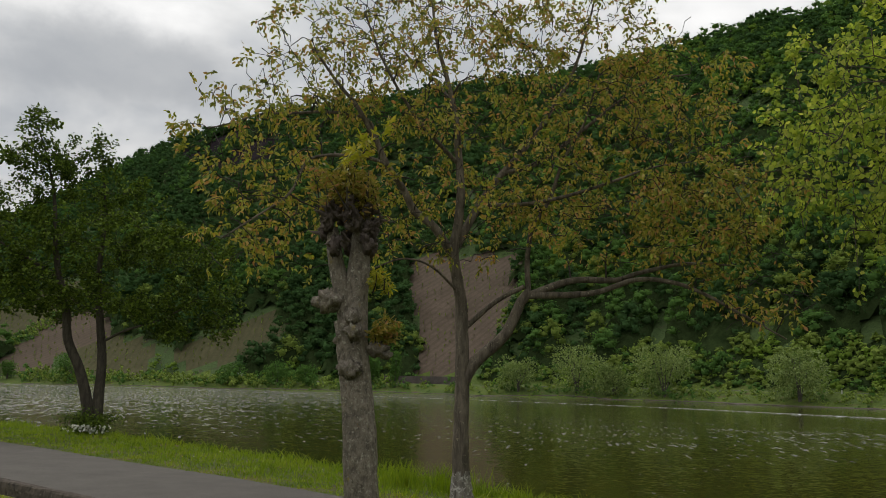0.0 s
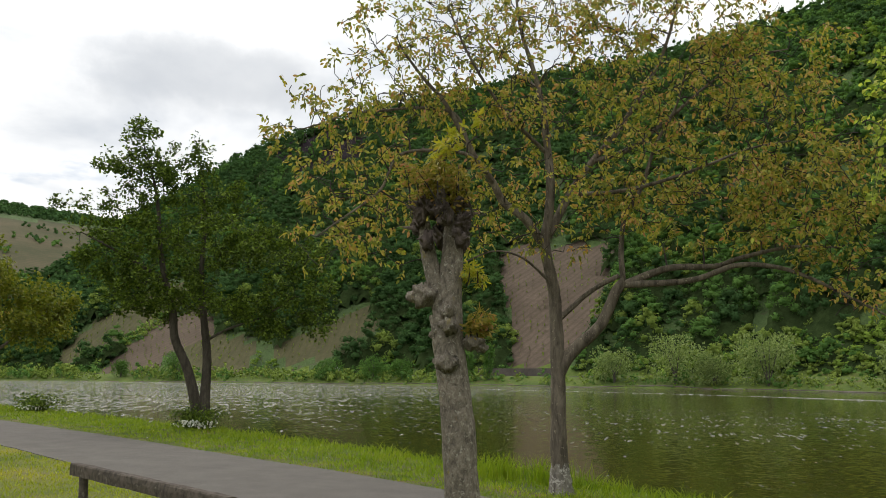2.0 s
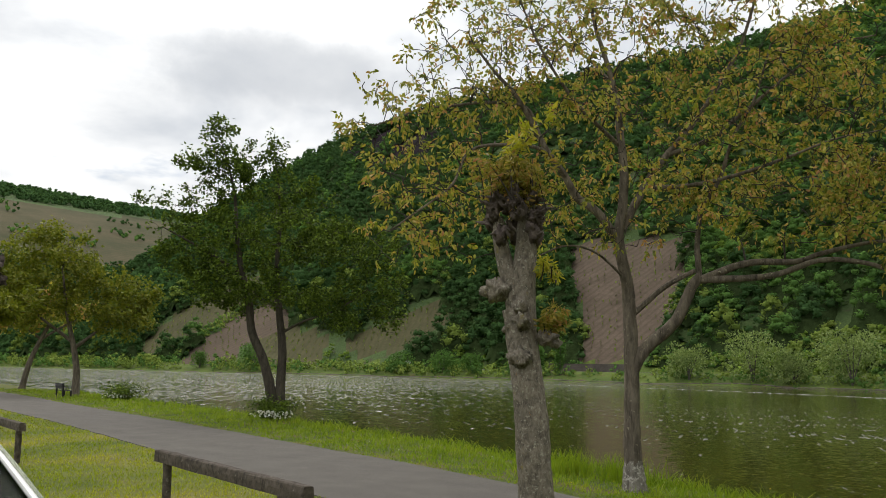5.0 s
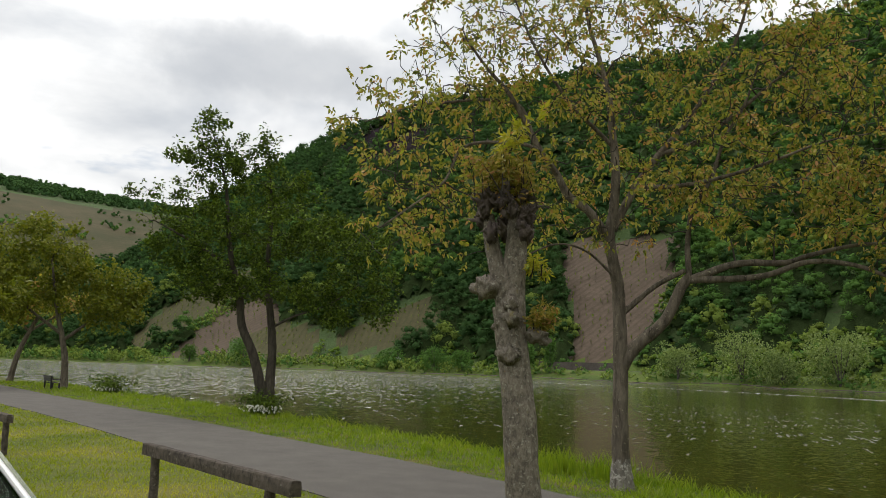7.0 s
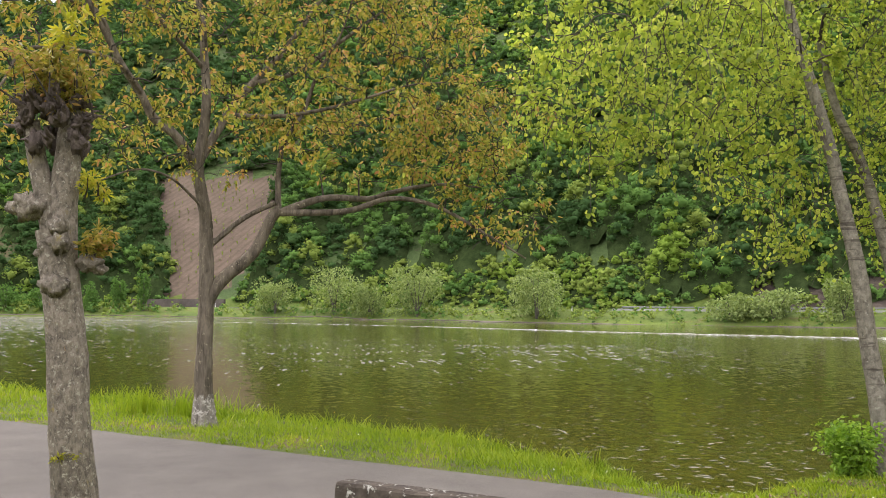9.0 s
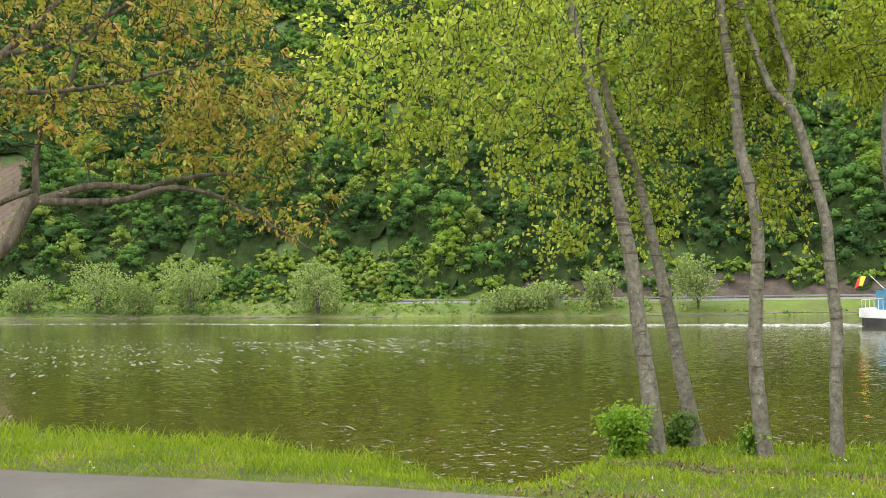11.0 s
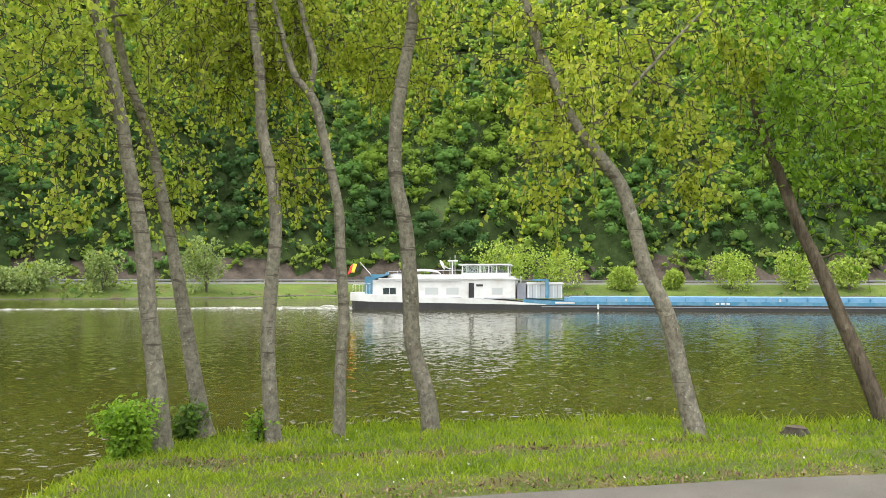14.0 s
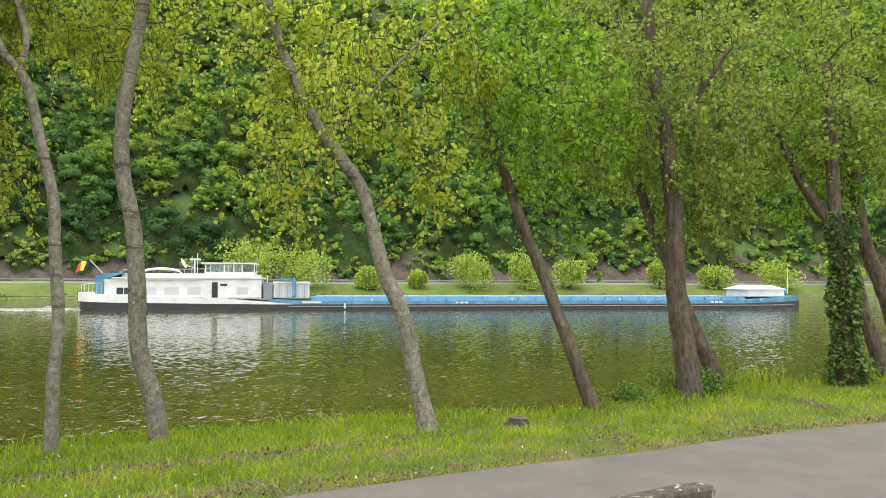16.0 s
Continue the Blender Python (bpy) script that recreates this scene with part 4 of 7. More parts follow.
# ---------------------------------------------------------------- trees on the near bank
def grow(limbs, crown, count, seed, leaf_rate, sag=0.15, tip=0.010, inner=0.25, step=0.16, wander=0.018):
    """Branches grown from main limbs (points and radii) to places in the crown (ellipsoids: centre, half axes, weight).
    Gives the skins of the branches and the places and ways of the leaf shoots."""
    rg = np.random.RandomState(seed)
    nodes, rads = [], []
    for pts, r0, r1 in limbs:
        c = curve_points(pts, step)
        nodes.append(c)
        rads.append(np.linspace(r0, r1, len(c)))
    nodes, rads = np.vstack(nodes), np.concatenate(rads)
    wts = np.array([c[2] for c in crown], float)
    k = rg.choice(len(crown), count, p=wts / wts.sum())
    cen, half = np.array([c[0] for c in crown], float)[k], np.array([c[1] for c in crown], float)[k]
    tgt = cen + unit(rg.normal(size=(count, 3))) * half * (rg.uniform(0.12, 1, count) ** 0.5)[:, None]
    d0 = np.array([np.min(((nodes - t) ** 2).sum(1)) for t in tgt])
    skins, shoots, ways = [], [], []
    for t in tgt[np.argsort(d0)]:
        dv = t - nodes
        dist = np.sqrt((dv**2).sum(1))
        cost = dist + 0.5 * np.maximum(0, nodes[:, 2] - t[2]) - 1.2 * np.minimum(rads, 0.05)
        q = int(np.argmin(cost))
        L = dist[q]
        if L < 0.12:
            shoots.append(t)
            ways.append(dv[q])
            continue
        m = max(3, int(L / step) + 1)
        u = np.linspace(0, 1, m)[:, None]
        wob = rg.normal(size=3) * (0.05 + 4 * wander) * L
        line = nodes[q] + (t - nodes[q]) * u + wob * np.sin(u * np.pi) + np.array([0, 0, 1]) * sag * L * np.sin(u * np.pi) * (1 if rg.rand() < 0.8 else -0.5)
        line += rg.normal(size=line.shape) * wander * np.minimum(1, u * 4)
        ra = min(rads[q] * 0.72, 0.008 + 0.019 * L)
        rr = np.linspace(ra, tip * 0.7, m)
        skins.append(tube(line, rr, 5 if ra > 0.015 else 4))
        nodes, rads = np.vstack([nodes, line[1:]]), np.concatenate([rads, rr[1:]])
        n = max(1, int(leaf_rate * L * 0.75))
        w = rg.uniform(inner, 1.03, n)
        idx = np.clip((w * (m - 1)).astype(int), 0, m - 2)
        shoots.extend(line[idx] + (line[idx + 1] - line[idx]) * rg.rand(n, 1))
        ways.extend(line[idx + 1] - line[idx])
    return joined(skins), np.array(shoots), unit(np.array(ways)), rg


def trunk_skin(limbs, rg, sides=14, rough=0.03, flare=1.5):
    out = []
    for k, (pts, r0, r1) in enumerate(limbs):
        c = curve_points(pts, 0.09)
        s = np.linspace(0, 1, len(c))
        r = r0 + (r1 - r0) * s
        if k == 0:
            h = np.linalg.norm(c - c[0], axis=1)
            r = r * (1 + (flare - 1) * np.exp(-h / 0.16))
        r = r * (1 + 0.012 * np.sin(s * 23 + k) + 0.008 * np.sin(s * 71 + 2 * k))
        out.append(tube(c, r, sides if r0 > 0.05 else 9, rg, rough))
    return joined(out)


def rings(c0, limbs):
    return [([(p[0] - c0[0], p[1] - c0[1], p[2] - c0[2]) for p in pts], a, b) for pts, a, b in limbs]


M_POPBARK = bark("poplar_bark", (0.075, 0.066, 0.05), (0.23, 0.212, 0.166), (0.31, 0.3, 0.24), 0.6, 18, 0.75, 0.8, 14)
ring_nt = M_POPBARK.node_tree
ring_b = next(n for n in ring_nt.nodes if n.type == "BSDF_PRINCIPLED")
ring_old = ring_b.inputs["Base Color"].links[0].from_socket
ring = ramp_node(ring_nt, [(0.6, (0, 0, 0)), (0.66, (0.75, 0.75, 0.75))])      # dark scars that run round the stem
ring_nt.links.new(noise_out(ring_nt, coords(ring_nt, (1.1, 1.1, 9.0)), 1.6, 3, 0.6), ring.inputs[0])
ring_nt.links.new(mixed(ring_nt, ring.outputs[0], ring_old, (0.05, 0.042, 0.032)), ring_b.inputs["Base Color"])
M_BROWNBARK = bark("furrowed_brown_bark", (0.03, 0.024, 0.017), (0.135, 0.108, 0.078), (0.2, 0.18, 0.13), 0.64, 16, 0.3, 1.0, 9)
M_WALBARK = bark("walnut_bark", (0.03, 0.025, 0.019), (0.175, 0.148, 0.112), (0.22, 0.17, 0.055), 0.62, 12, 0.2, 1.0)
add_lichen(M_WALBARK, (0.3, 0.28, 0.22), 16, 0.6, 0.66)
M_POLBARK = bark("pollard_bark", (0.07, 0.06, 0.046), (0.255, 0.222, 0.174), (0.36, 0.34, 0.27), 0.57, 34, 0.6, 1.0, 34)
add_lichen(M_POLBARK, (0.36, 0.34, 0.28), 60, 0.6, 0.66)
add_lichen(M_POLBARK, (0.26, 0.21, 0.06), 9, 0.62, 0.72)
add_lichen(M_POLBARK, (0.34, 0.17, 0.045), 13, 0.68, 0.72)
M_ALDBARK = bark("dark_bark", (0.03, 0.026, 0.02), (0.09, 0.078, 0.06), (0.12, 0.12, 0.09), 0.66, 10, 0.25)
M_TWIG2 = two_scale("brown_twig_bark", [(0.3, (0.04, 0.033, 0.024)), (0.7, (0.1, 0.085, 0.062))], 3, 40, 0.9)
M_TWIG = two_scale("twig_bark", [(0.3, (0.025, 0.021, 0.016)), (0.7, (0.06, 0.05, 0.038))], 3, 40, 0.9)
M_POPLEAF = leaf_mat("poplar_leaves", [(0.0, (0.150, 0.206, 0.033)), (0.3, (0.273, 0.344, 0.054)), (0.65, (0.440, 0.490, 0.083)), (0.9, (0.563, 0.568, 0.135)), (1.0, (0.405, 0.258, 0.090))], 0.7, 0.42, 0.22, 0.5)
M_POPLEAF2 = leaf_mat("mid_green_poplar_leaves", [(0.0, (0.16, 0.22, 0.044)), (0.35, (0.29, 0.37, 0.07)), (0.7, (0.44, 0.5, 0.108)), (0.93, (0.56, 0.56, 0.145)), (1.0, (0.43, 0.29, 0.11))], 0.7, 0.42, 0.22, 0.5)
M_POPLEAF3 = leaf_mat("deep_green_poplar_leaves", [(0.0, (0.088, 0.133, 0.027)), (0.4, (0.176, 0.249, 0.048)), (0.8, (0.299, 0.361, 0.075)), (1.0, (0.405, 0.378, 0.105))], 0.52, 0.42, 0.25, 0.6)
M_ASHLEAF = leaf_mat("maple_leaves", [(0.0, (0.07, 0.15, 0.012)), (0.5, (0.19, 0.33, 0.03)), (1.0, (0.34, 0.48, 0.055))], 0.5, 0.42, 0.22, 0.5)
M_WALLEAF = leaf_mat("walnut_leaves", [(0.0, (0.09, 0.1, 0.018)), (0.28, (0.2, 0.225, 0.038)), (0.55, (0.36, 0.36, 0.058)), (0.72, (0.48, 0.35, 0.085)), (0.86, (0.44, 0.21, 0.1)), (0.93, (0.42, 0.47, 0.065)), (1.0, (0.54, 0.58, 0.085))], 0.42, 0.45, 0.2, 0.8)
M_ALDLEAF = leaf_mat("alder_leaves", [(0.0, (0.03, 0.052, 0.009)), (0.5, (0.08, 0.125, 0.018)), (1.0, (0.21, 0.285, 0.04))], 0.3, 0.6, 0.2, 0.9, 0.1)
M_WAL2LEAF = leaf_mat("bronze_green_leaves", [(0.0, (0.1, 0.125, 0.012)), (0.5, (0.17, 0.195, 0.02)), (1.0, (0.28, 0.27, 0.032))], 0.4, 0.45, 0.3, 0.4)
M_SPROUT = leaf_mat("fresh_sprout_leaves", [(0.0, (0.2, 0.2, 0.02)), (0.5, (0.34, 0.34, 0.03)), (0.85, (0.42, 0.36, 0.04)), (1.0, (0.35, 0.13, 0.05))], 0.5, 0.4, 0.2, 2.0)


def tree(name, label, category, limbs, crown, count, seed, leaf, leaf_n, size, width, bark_m, leaf_m, droop=0.4, up=0.4, group="", pinnate=0, spread=0.09, sag=0.15, flare=1.5, step=0.16, leaf_rate=None, inner=0.25, hang=0, hang_length=0.7, twig_m=None, wander=0.018):
    """A tree: trunk with main limbs, branches, and leaves as real blades."""
    base = limbs[0][0][0]
    ob = empty(name, pose(*base), label, category, group)
    loc = rings(base, limbs)
    crn = [((c[0] - base[0], c[1] - base[1], c[2] - base[2]), h, w) for c, h, w in crown]
    skins, shoots, ways, rg = grow(loc, crn, count, seed, leaf_rate or leaf, sag, inner=inner, step=step, wander=wander)
    np_part("trunk", *trunk_skin(loc, rg, flare=flare), bark_m, ob, smooth=True)
    np_part("branchwork", *skins, twig_m or M_TWIG, ob, smooth=True, kind="stuff")
    cell = np.unique(np.floor(shoots / 0.42 + 0.3 * np.sin(shoots[:, [1, 2, 0]] * 4)), axis=0, return_inverse=True)[1].ravel()
    full = (0.06 + rg.rand(cell.max() + 1) ** 2.2)[cell]                    # some sprays are full of leaves, others nearly bare
    idx = rg.choice(len(shoots), leaf_n, p=full / full.sum())
    if pinnate:
        p, w = shoots[idx] + rg.normal(size=(leaf_n, 3)) * spread, unit(ways[idx] + rg.normal(size=(leaf_n, 3)) * 0.7)
        w[:, 2] -= droop * 0.5
        w = unit(w)
        side = unit(np.cross(w, rg.normal(size=(leaf_n, 3))))
        ps, al = [], []
        for k in range(pinnate):
            s = (k // 2 + 1) * size * 0.62
            sg = 1 if k % 2 else -1
            last = k == pinnate - 1
            ps.append(p + w * s)
            al.append(w * (2.2 if last else 0.6) + side * (0 if last else sg))
        places, along = np.vstack(ps), np.vstack(al)
    else:
        places, along = shoots[idx] + rg.normal(size=(leaf_n, 3)) * spread, ways[idx] * 0.6
    if hang:
        lines, more, down = [], [], []
        for q in rg.randint(0, len(shoots), hang):
            m = 7
            u = np.linspace(0, 1, m)[:, None]
            L = hang_length * rg.uniform(0.35, 1.2)
            lean = rg.normal(size=3) * [0.4, 0.4, 0]
            line = shoots[q] + lean * L * np.sqrt(u) + np.array([0, 0, -1.0]) * L * u + rg.normal(size=(m, 3)) * 0.012 * u
            lines.append(tube(line, np.linspace(0.0055, 0.0028, m), 4))
            t = rg.uniform(0.1, 1.0, int(L * 22)) * (m - 1)
            i = np.minimum(t.astype(int), m - 2)
            more.append(line[i] + (line[i + 1] - line[i]) * (t - i)[:, None] + rg.normal(size=(len(t), 3)) * 0.025)
            down.append(rg.normal(size=(len(t), 3)) * [1, 1, 0.3] - [0, 0, 0.5])
        np_part("hanging_twig_rest", *joined(lines), twig_m or M_TWIG, ob, smooth=True, kind="stuff")
        places, along = np.vstack([places, *more]), np.vstack([along, *down])
    v, f = leaf_blades(places, size, width, rg, droop, up, along)
    np_part("crown", v, f, leaf_m, ob, kind="stuff")
    return ob


# the walnut beside the path
WALNUT = [([(-4.53, 11.65, -0.12), (-4.56, 11.64, 0.69), (-4.55, 11.64, 1.74), (-4.57, 11.6, 2.81), (-4.58, 11.5, 3.1), (-4.63, 11.4, 3.61), (-4.56, 11.4, 4.09), (-4.53, 11.4, 4.62), (-4.6, 11.45, 5.18), (-4.66, 11.45, 5.8), (-4.84, 11.49, 6.48), (-5.0, 11.42, 7.12), (-5.09, 11.38, 7.9)], 0.135, 0.016),
          ([(-4.55, 11.64, 1.66), (-4.36, 11.71, 1.99), (-3.95, 11.86, 2.4), (-3.72, 11.93, 2.9), (-3.6, 11.97, 3.05)], 0.1, 0.075),
          ([(-4.54, 11.65, 2.48), (-4.09, 11.81, 2.9), (-3.67, 11.95, 3.14)], 0.045, 0.035),
          ([(-4.63, 11.42, 3.55), (-4.85, 11.15, 3.98), (-5.09, 10.94, 4.2), (-5.2, 10.77, 4.5), (-5.39, 10.57, 4.86), (-5.54, 10.38, 5.25), (-5.71, 10.17, 5.66), (-5.95, 9.91, 6.02), (-6.15, 9.67, 6.4)], 0.075, 0.016),
          ([(-5.19, 10.77, 4.48), (-5.25, 10.27, 4.75), (-5.46, 9.81, 4.78), (-5.92, 9.31, 4.66), (-6.09, 9.08, 4.13), (-6.42, 8.73, 3.73), (-6.71, 8.5, 3.45)], 0.034, 0.01),
          ([(-5.46, 10.5, 5.05), (-5.61, 10.31, 5.49), (-5.91, 9.79, 5.48), (-6.28, 9.31, 5.35), (-6.56, 9.0, 5.27), (-6.86, 8.77, 5.11), (-7.1, 8.57, 4.99)], 0.032, 0.009),
          ([(-3.6, 11.97, 3.0), (-2.99, 12.14, 3.23), (-2.34, 12.29, 3.24), (-2.02, 12.35, 3.34), (-1.35, 12.44, 3.47), (-0.68, 12.5, 3.43)], 0.06, 0.015),
          ([(-3.6, 11.97, 3.0), (-2.66, 12.1, 3.03), (-2.02, 12.1, 3.21), (-1.52, 12.15, 3.17), (-1.1, 12.2, 3.01), (-0.68, 12.2, 2.76), (0.0, 12.2, 2.34)], 0.055, 0.012),
          ([(-3.62, 11.98, 3.05), (-3.65, 12.02, 3.54), (-3.57, 12.05, 4.08), (-3.32, 12.12, 4.52), (-3.09, 12.08, 5.12), (-2.77, 12.05, 5.63), (-2.5, 12.0, 6.4)], 0.045, 0.012),
          ([(-4.6, 11.45, 3.75), (-4.4, 11.88, 4.45), (-4.17, 12.28, 5.03), (-3.84, 12.59, 5.56), (-3.5, 12.9, 6.25), (-3.2, 13.08, 6.88), (-2.97, 13.13, 7.57), (-2.79, 13.17, 8.3)], 0.07, 0.014),
          ([(-4.17, 12.28, 5.03), (-3.63, 12.55, 5.25), (-3.02, 12.71, 5.71), (-2.39, 12.84, 6.22), (-1.87, 13.03, 6.61), (-1.25, 13.1, 6.66)], 0.045, 0.01),
          ([(-4.4, 11.88, 4.45), (-3.65, 11.71, 4.37), (-2.95, 11.7, 4.45), (-2.28, 11.75, 4.63), (-1.71, 11.84, 4.82), (-1.16, 11.91, 4.88)], 0.04, 0.01),
          ([(-4.57, 11.55, 3.0), (-4.8, 10.96, 3.35), (-5.09, 10.61, 3.43), (-5.35, 10.25, 3.26), (-5.58, 10.02, 3.08)], 0.022, 0.008),
          ([(-4.58, 11.45, 5.0), (-5.0, 10.7, 5.6), (-5.3, 10.2, 6.3), (-5.5, 9.9, 7.0)], 0.035, 0.012),
          ([(-4.7, 11.45, 6.0), (-5.2, 11.9, 6.6), (-5.8, 12.0, 7.2), (-6.2, 12.0, 7.8)], 0.03, 0.01)]
WAL_CROWN = [((-4.8, 11.4, 6.4), (2.2, 2.2, 2.0), 3.0), ((-6.6, 9.6, 5.0), (1.5, 1.5, 1.3), 1.6), ((-6.7, 9.3, 3.9), (1.2, 1.2, 0.9), 0.6), ((-2.3, 12.2, 4.9), (2.1, 1.8, 1.5), 3.4), ((-0.9, 12.3, 4.3), (1.3, 1.2, 1.0), 2.0), ((-0.3, 12.3, 3.0), (0.9, 0.9, 0.7), 0.6),
             ((-6.0, 10.4, 6.6), (1.6, 1.5, 1.5), 1.8), ((-3.0, 12.6, 6.9), (2.0, 1.6, 1.6), 2.4), ((-4.7, 11.3, 4.1), (2.0, 1.6, 0.7), 1.0), ((-1.6, 12.8, 6.3), (1.3, 1.2, 1.1), 1.2), ((-3.6, 12.3, 8.1), (2.3, 1.8, 1.0), 1.8)]
tree("walnut_tree", "walnut tree with bronze and yellow-green young leaves", "tree", WALNUT, WAL_CROWN, 2500, 5, 5, 4500, 0.082, 0.038, M_WALBARK, M_WALLEAF, 0.6, 0.3, pinnate=7, spread=0.05, inner=0.7)


wt_ = bpy.data.objects["walnut_tree"]
wp = curve_points([(0, 0, 0.06), (-0.015, -0.005, 0.3), (-0.02, -0.008, 0.5)], 0.06)
M_LIME = bark("flaking_limewash", (0.05, 0.043, 0.034), (0.24, 0.22, 0.185), (0.4, 0.38, 0.33), 0.52, 14, 0.25, 1.0)
np_part("limewash", *tube(wp, np.linspace(0.19, 0.13, len(wp)), 18, np.random.RandomState(8), 0.03), M_LIME, wt_, "pale limewashed trunk foot", smooth=True)


# the row of leaning poplars at the water
def P(*a):
    return list(a)


POPLARS = [
    (P((4.1, 10.26, -0.31), (4.05, 10.28, 0.4), (3.95, 10.33, 1.31), (3.88, 10.36, 2.08), (3.76, 10.41, 2.79), (3.63, 10.46, 3.57), (3.48, 10.52, 4.29), (3.31, 10.58, 5.0), (3.23, 10.61, 5.51), (3.15, 10.64, 6.15)), 0.125, 0.05, []),
    (P((4.99, 10.99, -0.3), (4.84, 11.07, 0.64), (4.67, 11.15, 1.72), (4.53, 11.22, 2.51), (4.4, 11.28, 3.21), (4.22, 11.19, 3.66), (3.99, 11.12, 4.1), (3.86, 11.07, 4.53), (3.77, 11.1, 5.07)), 0.115, 0.045, []),
    (P((5.35, 9.9, -0.45), (5.29, 9.94, 0.42), (5.27, 9.95, 0.97), (5.3, 9.93, 1.68), (5.34, 9.91, 2.38), (5.29, 9.94, 2.95), (5.19, 10.0, 3.52), (5.15, 10.02, 4.3), (5.06, 10.08, 5.09), (5.0, 10.1, 6.4)), 0.105, 0.05, []),
    (P((6.08, 9.6, -0.45), (6.09, 9.59, 0.6), (6.12, 9.57, 1.24), (6.08, 9.6, 2.03), (6.06, 9.62, 2.6), (5.94, 9.7, 3.25), (5.83, 9.77, 3.83), (5.74, 9.83, 4.05)), 0.085, 0.06,
     [(P((5.74, 9.83, 4.05), (5.59, 9.93, 4.27), (5.44, 10.02, 4.85), (5.32, 10.1, 5.4), (5.2, 10.2, 6.2)), 0.05, 0.025), (P((5.74, 9.83, 4.05), (5.8, 9.79, 4.42), (5.71, 9.85, 4.86), (5.6, 9.93, 5.5), (5.5, 10.0, 6.4)), 0.045, 0.025)]),
    (P((7.2, 9.1, -0.45), (7.13, 9.15, 0.21), (7.0, 9.27, 0.86), (6.97, 9.3, 1.66), (6.92, 9.34, 2.4), (6.83, 9.42, 2.99), (6.82, 9.42, 3.66), (6.9, 9.36, 4.41), (6.97, 9.29, 5.0), (7.1, 9.24, 6.2)), 0.125, 0.075, []),
    (P((8.78, 6.24, -0.25), (8.68, 6.4, 0.56), (8.6, 6.52, 1.25), (8.47, 6.72, 1.79), (8.39, 6.84, 2.34), (8.31, 6.96, 2.82), (8.19, 7.13, 3.13), (7.98, 7.4, 3.6), (7.84, 7.56, 4.04), (7.71, 7.72, 4.52), (7.55, 7.9, 5.4)), 0.125, 0.05,
     [(P((8.05, 7.3, 3.45), (8.3, 6.9, 3.9), (8.5, 6.6, 4.3), (8.9, 6.2, 4.9)), 0.03, 0.012)]),
    (P((11.64, 5.16, -0.25), (11.54, 5.42, 0.53), (11.45, 5.65, 1.18), (11.36, 5.87, 1.83), (11.26, 6.1, 2.41), (11.16, 6.33, 3.16), (11.07, 6.52, 3.75), (11.0, 6.65, 4.4), (10.9, 6.9, 5.6)), 0.12, 0.05, []),
    (P((13.67, 4.26, -0.25), (13.65, 4.36, 0.6), (13.62, 4.48, 1.5), (13.62, 4.49, 2.59), (13.6, 4.57, 3.51), (13.59, 4.62, 4.16), (13.55, 4.76, 4.91), (13.53, 4.84, 5.76), (13.5, 4.93, 6.8)), 0.21, 0.08,
     [(P((13.59, 4.62, 4.1), (13.66, 4.29, 4.45), (13.72, 4.04, 4.86), (13.8, 3.6, 5.5)), 0.08, 0.03)]),
    (P((15.45, 4.06, -0.3), (15.39, 4.39, 0.37), (15.32, 4.72, 1.18), (15.25, 5.0, 2.0), (15.19, 5.23, 2.52), (15.14, 5.42, 3.15), (15.07, 5.66, 3.99), (15.0, 5.9, 5.0)), 0.16, 0.06, []),
    (P((17.82, 1.55, -0.3), (17.81, 1.81, 0.62), (17.81, 1.99, 1.27), (17.8, 2.17, 2.24), (17.79, 2.31, 3.01), (17.7, 2.5, 4.5)), 0.17, 0.07, []),
    (P((18.4, 1.2, -0.3), (18.3, 1.55, 1.27), (18.2, 1.9, 2.35), (18.15, 2.06, 3.33), (18.1, 2.2, 4.5), (18.0, 2.3, 6.0)), 0.19, 0.08, [])]
